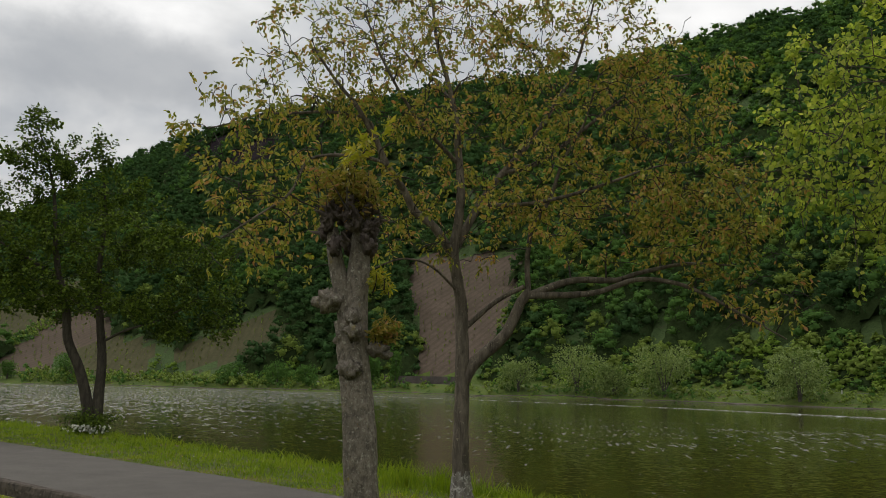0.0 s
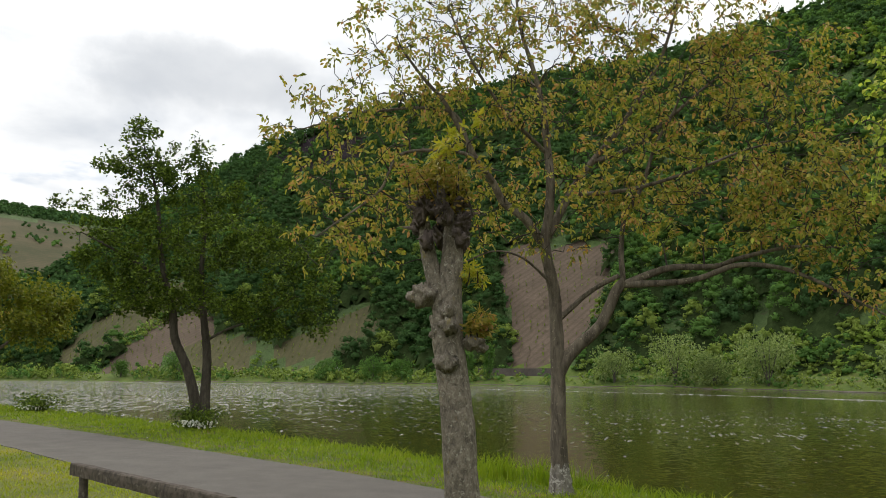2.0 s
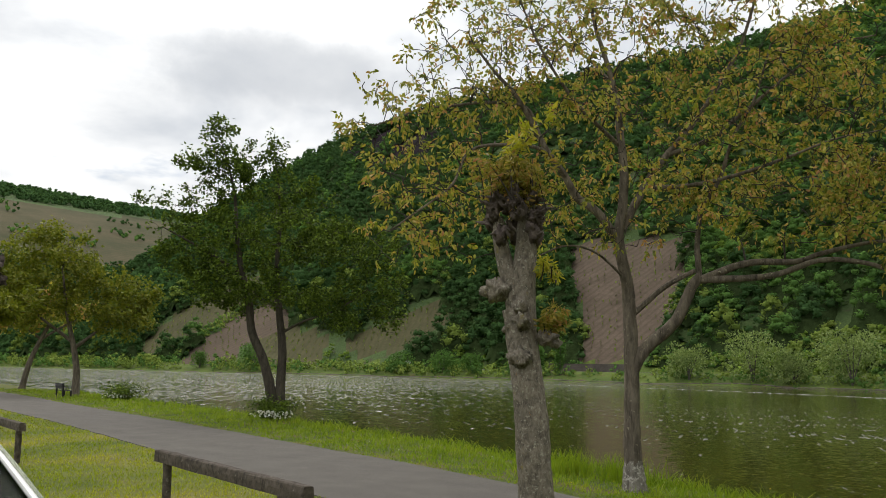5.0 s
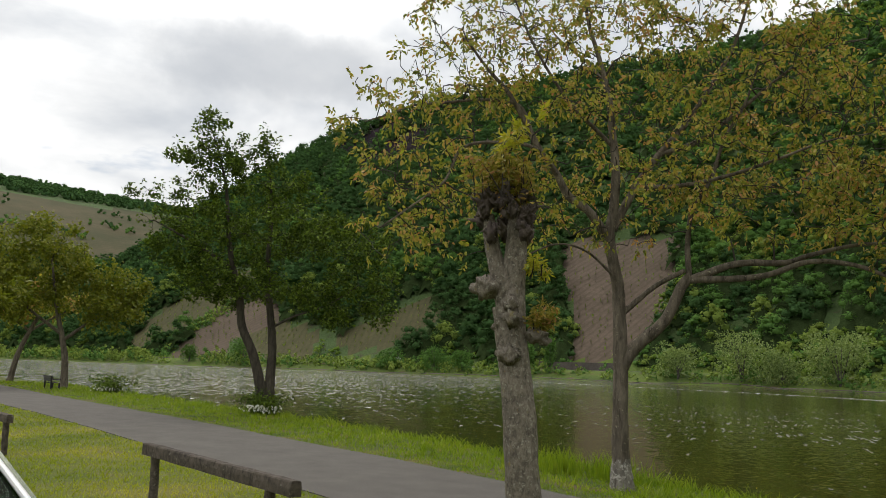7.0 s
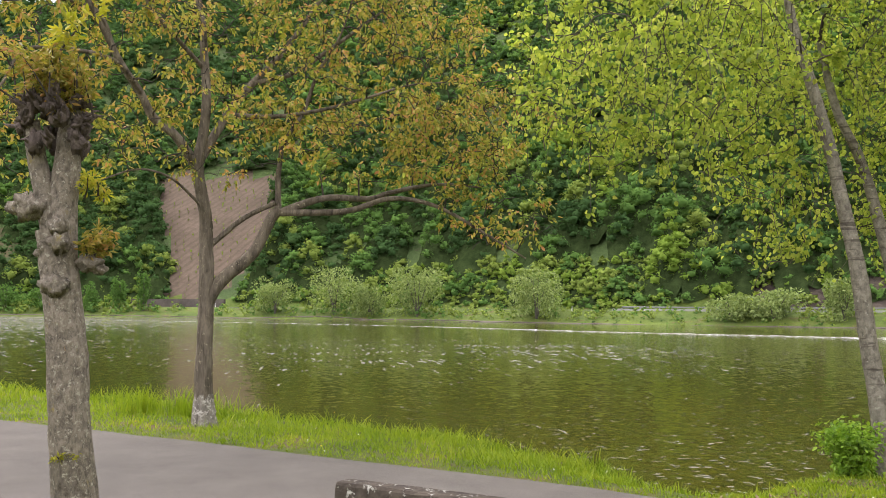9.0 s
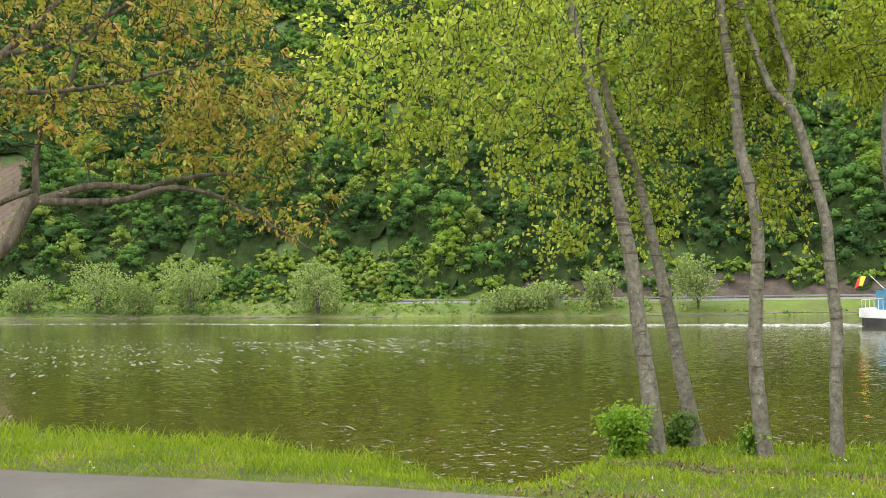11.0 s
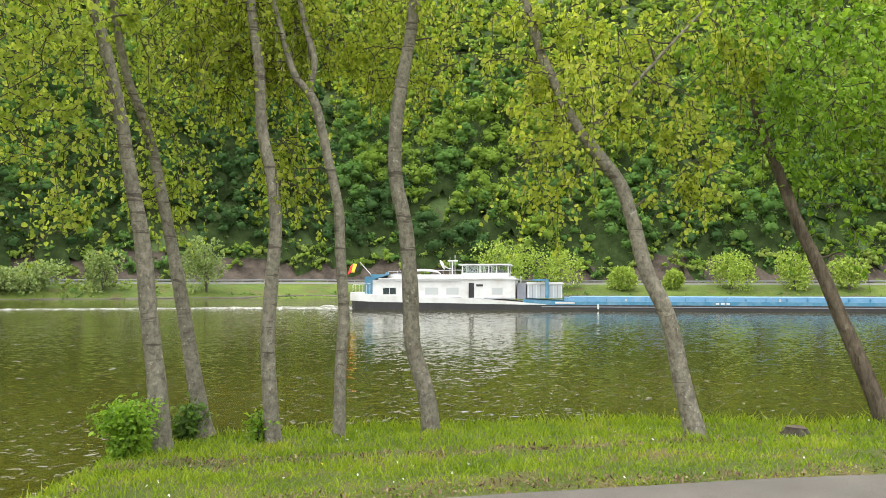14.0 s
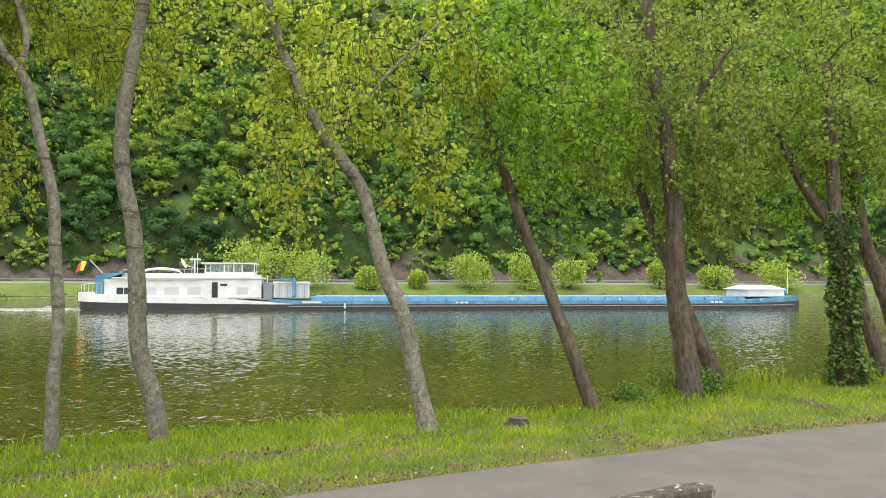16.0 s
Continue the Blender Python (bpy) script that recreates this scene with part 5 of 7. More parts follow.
CROWNS = [
    [((3.0, 11.0, 6.2), (2.0, 1.8, 1.8), 0.9), ((1.6, 10.1, 4.9), (1.7, 1.4, 1.5), 2.4), ((0.9, 10.3, 4.5), (1.2, 1.2, 1.2), 1.5), ((3.1, 11.4, 4.2), (1.3, 1.0, 0.9), 0.5), ((2.3, 10.9, 3.9), (1.3, 1.0, 0.6), 0.5)],
    [((3.9, 11.8, 6.0), (1.7, 1.6, 1.8), 0.9), ((5.0, 11.8, 4.6), (1.2, 1.2, 1.1), 0.8), ((4.7, 11.7, 3.2), (0.9, 0.6, 0.7), 0.5), ((3.0, 11.2, 3.0), (0.8, 0.6, 0.9), 0.4)],
    [((5.1, 10.8, 6.4), (1.6, 1.6, 1.6), 0.9), ((5.4, 10.9, 4.9), (1.0, 1.2, 0.8), 1.0), ((5.8, 10.2, 3.3), (0.6, 0.5, 0.6), 0.35)],
    [((5.6, 10.7, 6.4), (1.5, 1.6, 1.5), 0.9), ((5.9, 10.7, 5.0), (0.9, 1.0, 0.7), 0.8)],
    [((7.0, 10.2, 6.6), (1.8, 1.7, 1.7), 0.9), ((7.5, 10.3, 5.0), (1.0, 1.2, 0.7), 0.8)],
    [((8.0, 8.0, 6.0), (1.9, 1.7, 1.6), 0.9), ((8.4, 7.5, 4.4), (1.5, 1.3, 0.9), 1.8), ((7.7, 7.5, 3.2), (0.6, 0.6, 0.8), 0.6), ((9.6, 6.6, 4.6), (1.2, 1.1, 1.0), 1.0), ((9.0, 6.3, 3.2), (0.5, 0.5, 0.9), 0.4)],
    [((11.0, 6.4, 6.2), (1.8, 1.8, 1.6), 0.9), ((10.9, 6.0, 4.5), (1.6, 1.5, 1.1), 2.2), ((12.0, 5.7, 4.2), (1.2, 1.2, 1.2), 1.2), ((11.6, 5.6, 2.9), (0.6, 0.6, 0.9), 0.4)],
    [((13.5, 4.9, 7.0), (2.2, 2.2, 1.8), 0.9), ((13.9, 4.4, 5.0), (1.9, 1.8, 1.2), 2.0), ((14.2, 4.0, 3.6), (1.2, 1.2, 0.9), 1.0), ((12.9, 5.2, 4.2), (1.0, 1.2, 1.2), 0.8)],
    [((15.0, 5.6, 6.0), (2.0, 2.0, 1.8), 0.9), ((15.3, 4.6, 3.9), (1.4, 1.6, 1.4), 1.5)],
    [((17.6, 2.6, 6.0), (2.2, 2.2, 1.8), 0.9), ((17.4, 2.8, 4.2), (1.6, 1.6, 1.3), 1.6)],
    [((18.0, 1.9, 6.5), (2.4, 2.4, 1.8), 0.9), ((18.0, 1.4, 4.6), (1.8, 1.8, 1.2), 1.6)]]
LEAVES = [6600, 3600, 2600, 2400, 3400, 5200, 4600, 5200, 3600, 2600, 3000]
for k, ((pts, r0, r1, more), crn) in enumerate(zip(POPLARS, CROWNS)):
    maple = k in (6, 9)
    tree("maple_tree" if maple else "poplar_tree", "leaning young tree with dense green leaves on the bank" if maple else "slender leaning poplar with yellow-green leaves at the water",
         "tree", [(pts, r0 * 0.93, r1 * 0.93)] + more, crn, 430 + 80 * (k == 0), 40 + k, 9, int(LEAVES[k] * (1.35 if k < 6 else 1.45)), 0.066 if k < 6 else 0.08, 0.056 if k < 6 else 0.068, M_POPBARK if k < 6 else M_BROWNBARK, M_ASHLEAF if maple else M_POPLEAF2 if k < 2 else M_POPLEAF3 if k > 6 else M_POPLEAF,
         0.75, 0.2, "trees along the river bank", spread=0.06, sag=0.1, flare=1.35, hang=260 if k < 6 else 200, hang_length=0.75, inner=0.4, twig_m=M_TWIG2, wander=0.006)

# the ivy-clad trunk
IVY = [(P((16.19, 2.16, -0.25), (16.19, 2.17, 0.71), (16.19, 2.18, 1.69), (16.19, 2.3, 2.49), (16.18, 2.33, 3.3), (16.18, 2.35, 4.2), (16.1, 2.4, 5.6)), 0.16, 0.09),
       (P((16.18, 2.32, 2.74), (16.17, 2.56, 3.0), (16.15, 2.74, 3.31), (16.14, 2.95, 3.7), (16.0, 3.3, 4.6)), 0.12, 0.04)]
ivy_tree = tree("ivy_clad_tree", "bank tree whose trunk is wrapped in dark ivy", "tree", IVY, [((16.0, 2.8, 6.0), (2.0, 2.0, 1.6), 0.9), ((15.9, 2.6, 4.4), (1.5, 1.5, 0.9), 1.2)], 200, 77, 9, 4200, 0.085, 0.072, M_BROWNBARK, M_POPLEAF3, 0.7, 0.2, "trees along the river bank")
rg = np.random.RandomState(78)
n = 2200
h, a = rg.uniform(0.0, 3.1, n), rg.uniform(0, 6.28, n)
rad = 0.19 - 0.015 * h + 0.035 * np.sin(h * 5) + rg.uniform(0, 0.07, n)
pl = np.stack([rad * np.cos(a), rad * np.sin(a) + 0.05 * h / 2.5, h + 0.1], -1)
M_IVY = leaf_mat("ivy_leaves", [(0.0, (0.035, 0.07, 0.012)), (0.6, (0.075, 0.14, 0.024)), (1.0, (0.15, 0.24, 0.045))], 0.3, 0.35, 0.2, 3, 0.4)
np_part("ivy", *leaf_blades(pl, 0.085, 0.08, rg, 0.7, 0.1, along=np.stack([np.cos(a), np.sin(a), 0 * a], -1)), M_IVY, ivy_tree, "dark glossy ivy leaves")

# the two-stemmed alder with its dark crown
ALDER = [(P((-19.62, 19.29, -0.2), (-19.72, 19.18, 0.75), (-19.94, 18.96, 1.83), (-20.22, 18.67, 2.73), (-20.31, 18.57, 3.64), (-20.6, 18.3, 5.2), (-20.75, 18.1, 7.2), (-20.95, 17.85, 8.4), (-21.15, 17.6, 9.3)), 0.19, 0.01),
         (P((-19.5, 19.4, -0.2), (-19.52, 19.39, 0.93), (-19.52, 19.39, 2.2), (-19.62, 19.29, 3.3), (-19.73, 19.18, 4.79), (-19.7, 19.2, 6.5), (-19.8, 19.1, 7.9), (-19.9, 19.0, 8.7)), 0.18, 0.01),
         (P((-19.55, 19.36, 2.7), (-19.0, 19.8, 3.1), (-18.2, 20.5, 3.5), (-17.4, 21.1, 4.2)), 0.045, 0.015),
         (P((-20.5, 18.4, 4.6), (-21.3, 17.5, 5.3), (-22.2, 16.5, 6.0)), 0.07, 0.02)]
ALD_CROWN = [((-19.7, 19.2, 5.9), (3.0, 3.0, 0.9), 3.2), ((-21.2, 17.6, 5.9), (2.1, 2.1, 0.9), 1.8), ((-17.9, 20.9, 5.7), (2.0, 2.0, 0.9), 1.8), ((-19.4, 19.5, 7.2), (1.7, 1.7, 0.7), 1.6), ((-20.5, 18.4, 4.6), (2.1, 2.1, 0.6), 1.2), ((-21.6, 17.1, 5.0), (1.3, 1.3, 0.6), 0.9),
             ((-17.5, 21.3, 4.4), (1.5, 1.5, 0.9), 1.2), ((-16.9, 21.8, 3.4), (0.9, 0.9, 0.7), 0.5), ((-18.6, 20.3, 4.0), (1.3, 1.3, 0.5), 0.7), ((-21.7, 16.9, 7.0), (0.8, 0.8, 0.5), 0.4), ((-20.9, 17.9, 7.6), (1.1, 1.1, 0.7), 1.0), ((-20.6, 18.3, 8.4), (0.9, 0.9, 0.7), 0.9),
             ((-21.15, 17.6, 9.2), (0.6, 0.6, 0.8), 0.6), ((-19.85, 19.05, 8.7), (0.5, 0.5, 0.8), 0.4), ((-21.5, 17.2, 8.3), (0.8, 0.8, 0.5), 0.5), ((-22.4, 16.1, 6.9), (0.5, 0.5, 0.3), 0.2),
             ((-19.9, 18.9, 3.9), (2.1, 2.1, 0.5), 1.1), ((-20.9, 17.9, 3.9), (1.5, 1.5, 0.5), 0.7), ((-18.2, 20.6, 3.2), (1.2, 1.2, 0.5), 0.6)]
tree("alder_tree", "two-stemmed tree with a dense dark green crown", "tree", ALDER, ALD_CROWN, 1300, 91, 9, 32000, 0.105, 0.08, M_ALDBARK, M_ALDLEAF, 0.3, 1.1, spread=0.1, step=0.3, sag=0.05, inner=0.45)

# bronze-green walnuts farther along the path
tree("walnut_tree", "rounded walnut with bronze-green leaves beside a bench", "tree",
     [(P((-39.36, 24.62, -0.2), (-39.4, 24.6, 1.2), (-39.5, 24.4, 2.4), (-39.7, 24.0, 4.2), (-39.8, 23.6, 6.5)), 0.2, 0.04), (P((-39.5, 24.4, 2.3), (-38.6, 25.6, 3.6), (-38.0, 26.4, 4.6)), 0.1, 0.03), (P((-39.5, 24.4, 2.6), (-40.4, 22.8, 4.0), (-40.7, 22.0, 5.0)), 0.1, 0.03)],
     [((-39.9, 23.2, 6.2), (2.5, 2.8, 2.5), 3), ((-40.7, 21.6, 4.9), (1.6, 1.8, 2.0), 1.6), ((-37.9, 26.2, 4.5), (1.7, 1.9, 1.9), 2)], 420, 95, 8, 15000, 0.18, 0.13, M_WALBARK, M_WAL2LEAF, 0.4, 0.5, spread=0.22, step=0.35)
tree("walnut_tree", "small spreading walnut with sparse bronze leaves", "tree",
     [(P((-47.0, 26.0, -0.2), (-46.9, 26.3, 1.5), (-46.6, 26.7, 2.9), (-46.3, 27.0, 3.8)), 0.18, 0.1), (P((-46.6, 26.7, 2.9), (-46.0, 28.0, 3.9), (-45.6, 28.8, 4.3)), 0.09, 0.03), (P((-46.6, 26.7, 2.9), (-47.4, 25.2, 4.2)), 0.09, 0.03)],
     [((-46.4, 27.0, 4.8), (2.0, 2.6, 1.3), 3), ((-47.5, 25.0, 4.6), (1.5, 2.0, 1.2), 2)], 200, 96, 7, 2600, 0.26, 0.15, M_WALBARK, M_WALLEAF, 0.4, 0.4, spread=0.22, step=0.35)
tree("walnut_tree", "distant tree with reddish young leaves by the path", "tree",
     [(P((-56.0, 27.2, -0.2), (-56.0, 27.4, 1.5), (-56.2, 27.2, 3.5), (-56.4, 27.0, 5.5)), 0.2, 0.06), (P((-56.1, 27.3, 2.4), (-56.6, 25.6, 4.4)), 0.1, 0.03)],
     [((-56.4, 26.4, 5.0), (2.2, 2.6, 2.0), 3)], 170, 97, 7, 2200, 0.28, 0.16, M_WALBARK, M_WALLEAF, 0.4, 0.4, spread=0.25, step=0.35)


# ---------------------------------------------------------------- pollards
def lump(centre, radius, rg, stretch=(1, 1, 1), rough=0.3, n=11):
    """A knotty swelling."""
    th, ph = np.meshgrid(np.linspace(0, 2 * np.pi, n + 3, endpoint=False), np.linspace(0.02, 0.98, n), indexing="ij")
    a, b = rg.uniform(0, 6.28, 2)
    rr = radius * (1 + rough * np.sin(3 * th + a) * np.sin(4 * ph * np.pi + b) + rough * 0.5 * np.sin(7 * th + b) + rg.normal(size=th.shape) * rough * 0.35)
    v = np.stack([rr * np.sin(ph * np.pi) * np.cos(th) * stretch[0], rr * np.sin(ph * np.pi) * np.sin(th) * stretch[1], rr * np.cos(ph * np.pi) * stretch[2]], -1).reshape(-1, 3) + centre
    i, j = np.meshgrid(np.arange(n + 3), np.arange(n - 1), indexing="ij")
    f = np.stack([i * n + j, i * n + j + 1, ((i + 1) % (n + 3)) * n + j + 1, ((i + 1) % (n + 3)) * n + j], -1).reshape(-1, 4)
    return v, f


def sprouts(rg, centre, spread, count, height, size, lean=0.5):
    """Young shoots with pinnate leaves."""
    skins, ps, al = [], [], []
    for _ in range(count):
        b = centre + rg.normal(size=3) * spread * [1, 1, 0.35]
        d = unit(np.array([rg.normal() * lean, rg.normal() * lean, 1.0]))
        L = height * rg.uniform(0.4, 1.1)
        u = np.linspace(0, 1, 6)[:, None]
        line = b + d * L * u + np.array([rg.normal(), rg.normal(), -0.4]) * 0.18 * L * u**2
        skins.append(tube(line, np.linspace(0.006, 0.002, 6), 4))
        for k in range(2, 6):
            for s in range(3):
                w = unit(rg.normal(size=3) * [1, 1, 0.4] + [0, 0, 0.25])
                for q in range(5):
                    side = unit(np.cross(w, rg.normal(size=3)))
                    ps.append(line[k] + w * size * 0.35 * (1 + q // 2))
                    al.append(w * (2 if q == 4 else 0.7) + side * (0 if q == 4 else 1 if q % 2 else -1))
    v, f = leaf_blades(np.array(ps), size, size * 0.34, rg, 0.35, 0.4, np.array(al))
    return joined(skins), (v, f)


rg = np.random.RandomState(301)
pol = empty("pollard_tree", pose(-2.5, 4.8, 0), "pollarded tree with knobbly lichen-spotted trunk and fresh sprouts", "tree")
B = np.array([-2.5, 4.8, 0.0])


def loc(*pts):
    return [tuple(np.array(p) - B) for p in pts]


trunk = [(loc((-2.49, 4.79, -0.1), (-2.5, 4.79, 0.5), (-2.54, 4.77, 0.9), (-2.57, 4.75, 1.42), (-2.62, 4.72, 1.86), (-2.645, 4.71, 2.05)), 0.128, 0.098),
         (loc((-2.6, 4.72, 1.82), (-2.665, 4.7, 2.12), (-2.735, 4.67, 2.42), (-2.77, 4.65, 2.66)), 0.075, 0.042),
         (loc((-2.6, 4.73, 1.82), (-2.605, 4.72, 2.2), (-2.59, 4.73, 2.5), (-2.58, 4.73, 2.74)), 0.085, 0.062)]
V, F = trunk_skin(trunk, rg, 18, 0.025, 1.3)
np_part("trunk", V, F, M_POLBARK, pol, smooth=True)
for c, r, s in (((-2.755, 4.63, 2.17), 0.085, (1.15, 0.9, 0.85)), ((-2.56, 4.63, 1.97), 0.055, (1, 0.9, 1)), ((-2.57, 4.62, 2.06), 0.05, (1, 0.8, 1)), ((-2.46, 4.76, 1.86), 0.05, (1.5, 1, 0.9)),
                ((-2.58, 4.63, 1.73), 0.062, (1.3, 0.7, 0.9)), ((-2.41, 4.79, 1.83), 0.032, (1.2, 1, 1)), ((-2.66, 4.66, 1.93), 0.05, (1, 1, 1.2))):
    np_part("burl", *lump(np.array(c) - B, r, rg, s), M_POLBARK, pol, smooth=True)
stubs = []
for k in range(60):
    a = rg.uniform(0, 6.28)
    c = np.array([-2.665 + 0.17 * math.cos(a), 4.69 + 0.12 * math.sin(a), 2.6 + rg.uniform(-0.1, 0.2)]) - B
    stubs.append(lump(c, rg.uniform(0.016, 0.042), rg, (1, 1, rg.uniform(0.8, 1.8)), 0.4, 8))
    d = unit(np.array([math.cos(a), math.sin(a), rg.uniform(-0.1, 0.9)]))
    line = c + d * np.linspace(0, rg.uniform(0.05, 0.12), 5)[:, None] + rg.normal(size=(5, 3)) * 0.006
    stubs.append(tube(line, [0.02, 0.014, 0.012, 0.009, 0.002], 7, rg, 0.12))
M_KNOB = bark("pollard_knob_bark", (0.045, 0.035, 0.03), (0.13, 0.105, 0.09), (0.3, 0.28, 0.24), 0.63, 22, 0.7, 1.0)
np_part("pollard_head", *joined(stubs), M_KNOB, pol, "dark gnarled knob of cut stubs", smooth=True, kind="stuff")
s1, l1 = sprouts(rg, np.array([-2.66, 4.69, 2.74]) - B, 0.1, 46, 0.34, 0.046, 0.35)
s2, l2 = sprouts(rg, np.array([-2.42, 4.78, 1.9]) - B, 0.04, 9, 0.22, 0.042, 0.6)
s3, l3 = sprouts(rg, np.array([-2.47, 4.85, 2.24]) - B, 0.03, 4, 0.18, 0.042, 0.5)
s4, l4 = sprouts(rg, np.array([-2.64, 4.66, 3.02]) - B, 0.03, 3, 0.4, 0.065, 0.25)
s5, l5 = sprouts(rg, np.array([-2.5, 4.68, 0.75]) - B, 0.02, 3, 0.07, 0.03, 0.8)
np_part("shootwork", *joined([s1, s2, s3, s4, s5]), M_TWIG, pol, kind="stuff")
np_part("sprout_leaves", *joined([l3, l4, l5]), M_SPROUT, pol, "yellow-green young leaves", kind="stuff")
M_SPROUTR = leaf_mat("reddish_sprout_leaves", [(0.0, (0.12, 0.125, 0.02)), (0.45, (0.23, 0.21, 0.035)), (0.75, (0.34, 0.25, 0.07)), (1.0, (0.34, 0.13, 0.07))], 0.5, 0.4, 0.2, 2.0)
np_part("sprout_leaves", *joined([l1, l2]), M_SPROUTR, pol, "reddish bronze young leaves", kind="stuff")

pol2 = empty("pollard_tree", pose(-21.05, 10.76, 0), "pollarded tree with a stout pale trunk and golden sprouts", "tree")
t2 = [([(0, 0, -0.15), (-0.01, -0.03, 0.97), (-0.04, -0.1, 2.11), (-0.05, -0.12, 2.7)], 0.25, 0.19), ([(-0.05, -0.12, 2.6), (-0.08, -0.16, 3.5), (-0.12, -0.25, 4.3)], 0.12, 0.1), ([(-0.05, -0.12, 2.6), (0.05, 0.1, 2.9), (0.15, 0.35, 3.0)], 0.1, 0.07)]
np_part("trunk", *trunk_skin(t2, rg, 16, 0.03, 1.3), M_POLBARK, pol2, smooth=True)
lumps = [lump(np.array([-0.1 + rg.normal() * 0.13, -0.2 + rg.normal() * 0.2, z]) + 0, rg.uniform(0.04, 0.11), rg, (1, 1, rg.uniform(0.8, 1.7)), 0.42, 8) for z in list(rg.uniform(2.45, 2.9, 30)) + list(rg.uniform(3.5, 4.4, 30))]
np_part("pollard_head", *joined(lumps), M_KNOB, pol2, "dark gnarled knobs of cut stubs", smooth=True, kind="stuff")
sa_, la = sprouts(rg, np.array([0.0, 0.05, 2.75]), 0.3, 60, 0.7, 0.17, 0.6)
sb_, lb = sprouts(rg, np.array([-0.1, -0.2, 3.7]), 0.12, 8, 0.4, 0.14, 0.6)
np_part("shootwork", *joined([sa_, sb_]), M_TWIG, pol2, kind="stuff")
np_part("sprout_leaves", *joined([la, lb]), M_WAL2LEAF, pol2, "golden green young leaves", kind="stuff")

# ---------------------------------------------------------------- wooden rails
M_RAIL = bark("weathered_rail_wood", (0.032, 0.026, 0.021), (0.115, 0.096, 0.076), (0.22, 0.2, 0.16), 0.62, 14, 1.0, 0.7)
M_RAIL2 = bark("mossy_rail_wood", (0.03, 0.025, 0.02), (0.085, 0.07, 0.055), (0.33, 0.33, 0.29), 0.57, 14, 1.0, 0.7)


def wooden_rail(a, b, posts, top, mat, label, thick=0.1, tall=0.13):
    """A low barrier: one beam on posts."""
    a, b = Vector((*a, 0)), Vector((*b, 0))
    d = b - a
    L = d.length
    ob = empty("wooden_barrier", Matrix.Translation(a) @ Matrix.Rotation(math.atan2(d.y, d.x), 4, "Z"), label, "barrier", "low wooden barriers beside the path")
    rg = np.random.RandomState(int(abs(a.x) * 100) + 7)
    xs = np.linspace(0, L, 24)
    prof = [(-thick / 2, -tall), (-thick / 2 - 0.004, -tall * 0.5), (-thick / 2 + 0.002, -0.014), (-thick / 2 + 0.014, 0), (thick / 2 - 0.014, 0), (thick / 2 - 0.002, -0.014), (thick / 2 + 0.004, -tall * 0.5), (thick / 2, -tall)]
    bm = bmesh.new()
    loops = []
    for k, x in enumerate(xs):
        wob = rg.normal(size=(len(prof), 2)) * 0.0018
        loops.append([bm.verts.new((x, p[0] + w[0], top + p[1] + w[1] + 0.0012 * math.sin(k * 0.7))) for p, w in zip(prof, wob)])
    for q, r in zip(loops[:-1], loops[1:]):
        for k in range(len(prof)):
            bm.faces.new((q[k], q[(k + 1) % len(prof)], r[(k + 1) % len(prof)], r[k]))
    bm.faces.new(loops[0][::-1])
    bm.faces.new(loops[-1])
    part("beam", bm, mat, ob)
    for x in posts:
        c = [(x, 0, -0.3), (x + 0.005, 0.004, 0.1), (x - 0.004, 0, top - tall * 0.98)]
        pts = curve_points(c, 0.08)
        v, f = tube(pts, np.full(len(pts), 0.05), 9, rg, 0.03)
        np_part("post", v, f, mat, ob, smooth=True)
    return ob


wooden_rail((-8.22, 6.23), (-4.88, 5.19), (0.3, 3.05), 0.66, M_RAIL, "weathered dark timber rail on low posts in the grass")
wooden_rail((-15.3, 7.98), (-13.1, 7.31), (0.1, 2.08), 0.66, M_RAIL, "short weathered timber rail on two posts")
wooden_rail((-1.0, 4.9), (1.5, 3.9), (0.35, 2.3), 0.66, M_RAIL2, "lichen-crusted timber rail beside the path", 0.13, 0.14)
wooden_rail((1.9, 3.55), (4.5, 2.11), (0.35, 2.6), 0.66, M_RAIL2, "lichen-crusted timber rail beside the path", 0.13, 0.14)
wooden_rail((-24.8, 11.9), (-22.4, 11.0), (0.1, 2.4), 0.7, M_RAIL, "weathered timber rail beyond the pollard")
wooden_rail((-38.2, 18.3), (-36.2, 17.4), (0.1, 2.0), 0.8, M_RAIL, "distant weathered timber rail by the path")
wooden_rail((-46.6, 21.6), (-44.2, 20.6), (0.1, 2.4), 0.8, M_RAIL, "distant weathered timber rail by the path")

# ---------------------------------------------------------------- bench, stump, sign, shrubs
M_BENCH = two_scale("dark_bench_wood", [(0.3, (0.008, 0.008, 0.008)), (0.7, (0.018, 0.017, 0.016))], 3, 30, 0.6)
bench = empty("park_bench", pose(-36.9, 22.5, -0.06, 0, 0, 163) @ Matrix.Scale(0.8, 4), "dark wooden park bench facing the river", "bench")
for k in range(4):
    part("seat_slat", box(bmesh.new(), -0.8, 0.8, -0.22 + k * 0.11, -0.13 + k * 0.11, 0.42, 0.455, 0.008), M_BENCH, bench)
for k in range(3):
    part("back_slat", box(bmesh.new(), -0.8, 0.8, 0.25 + 0.03 * k, 0.285 + 0.03 * k, 0.54 + 0.11 * k, 0.63 + 0.11 * k, 0.008), M_BENCH, bench)
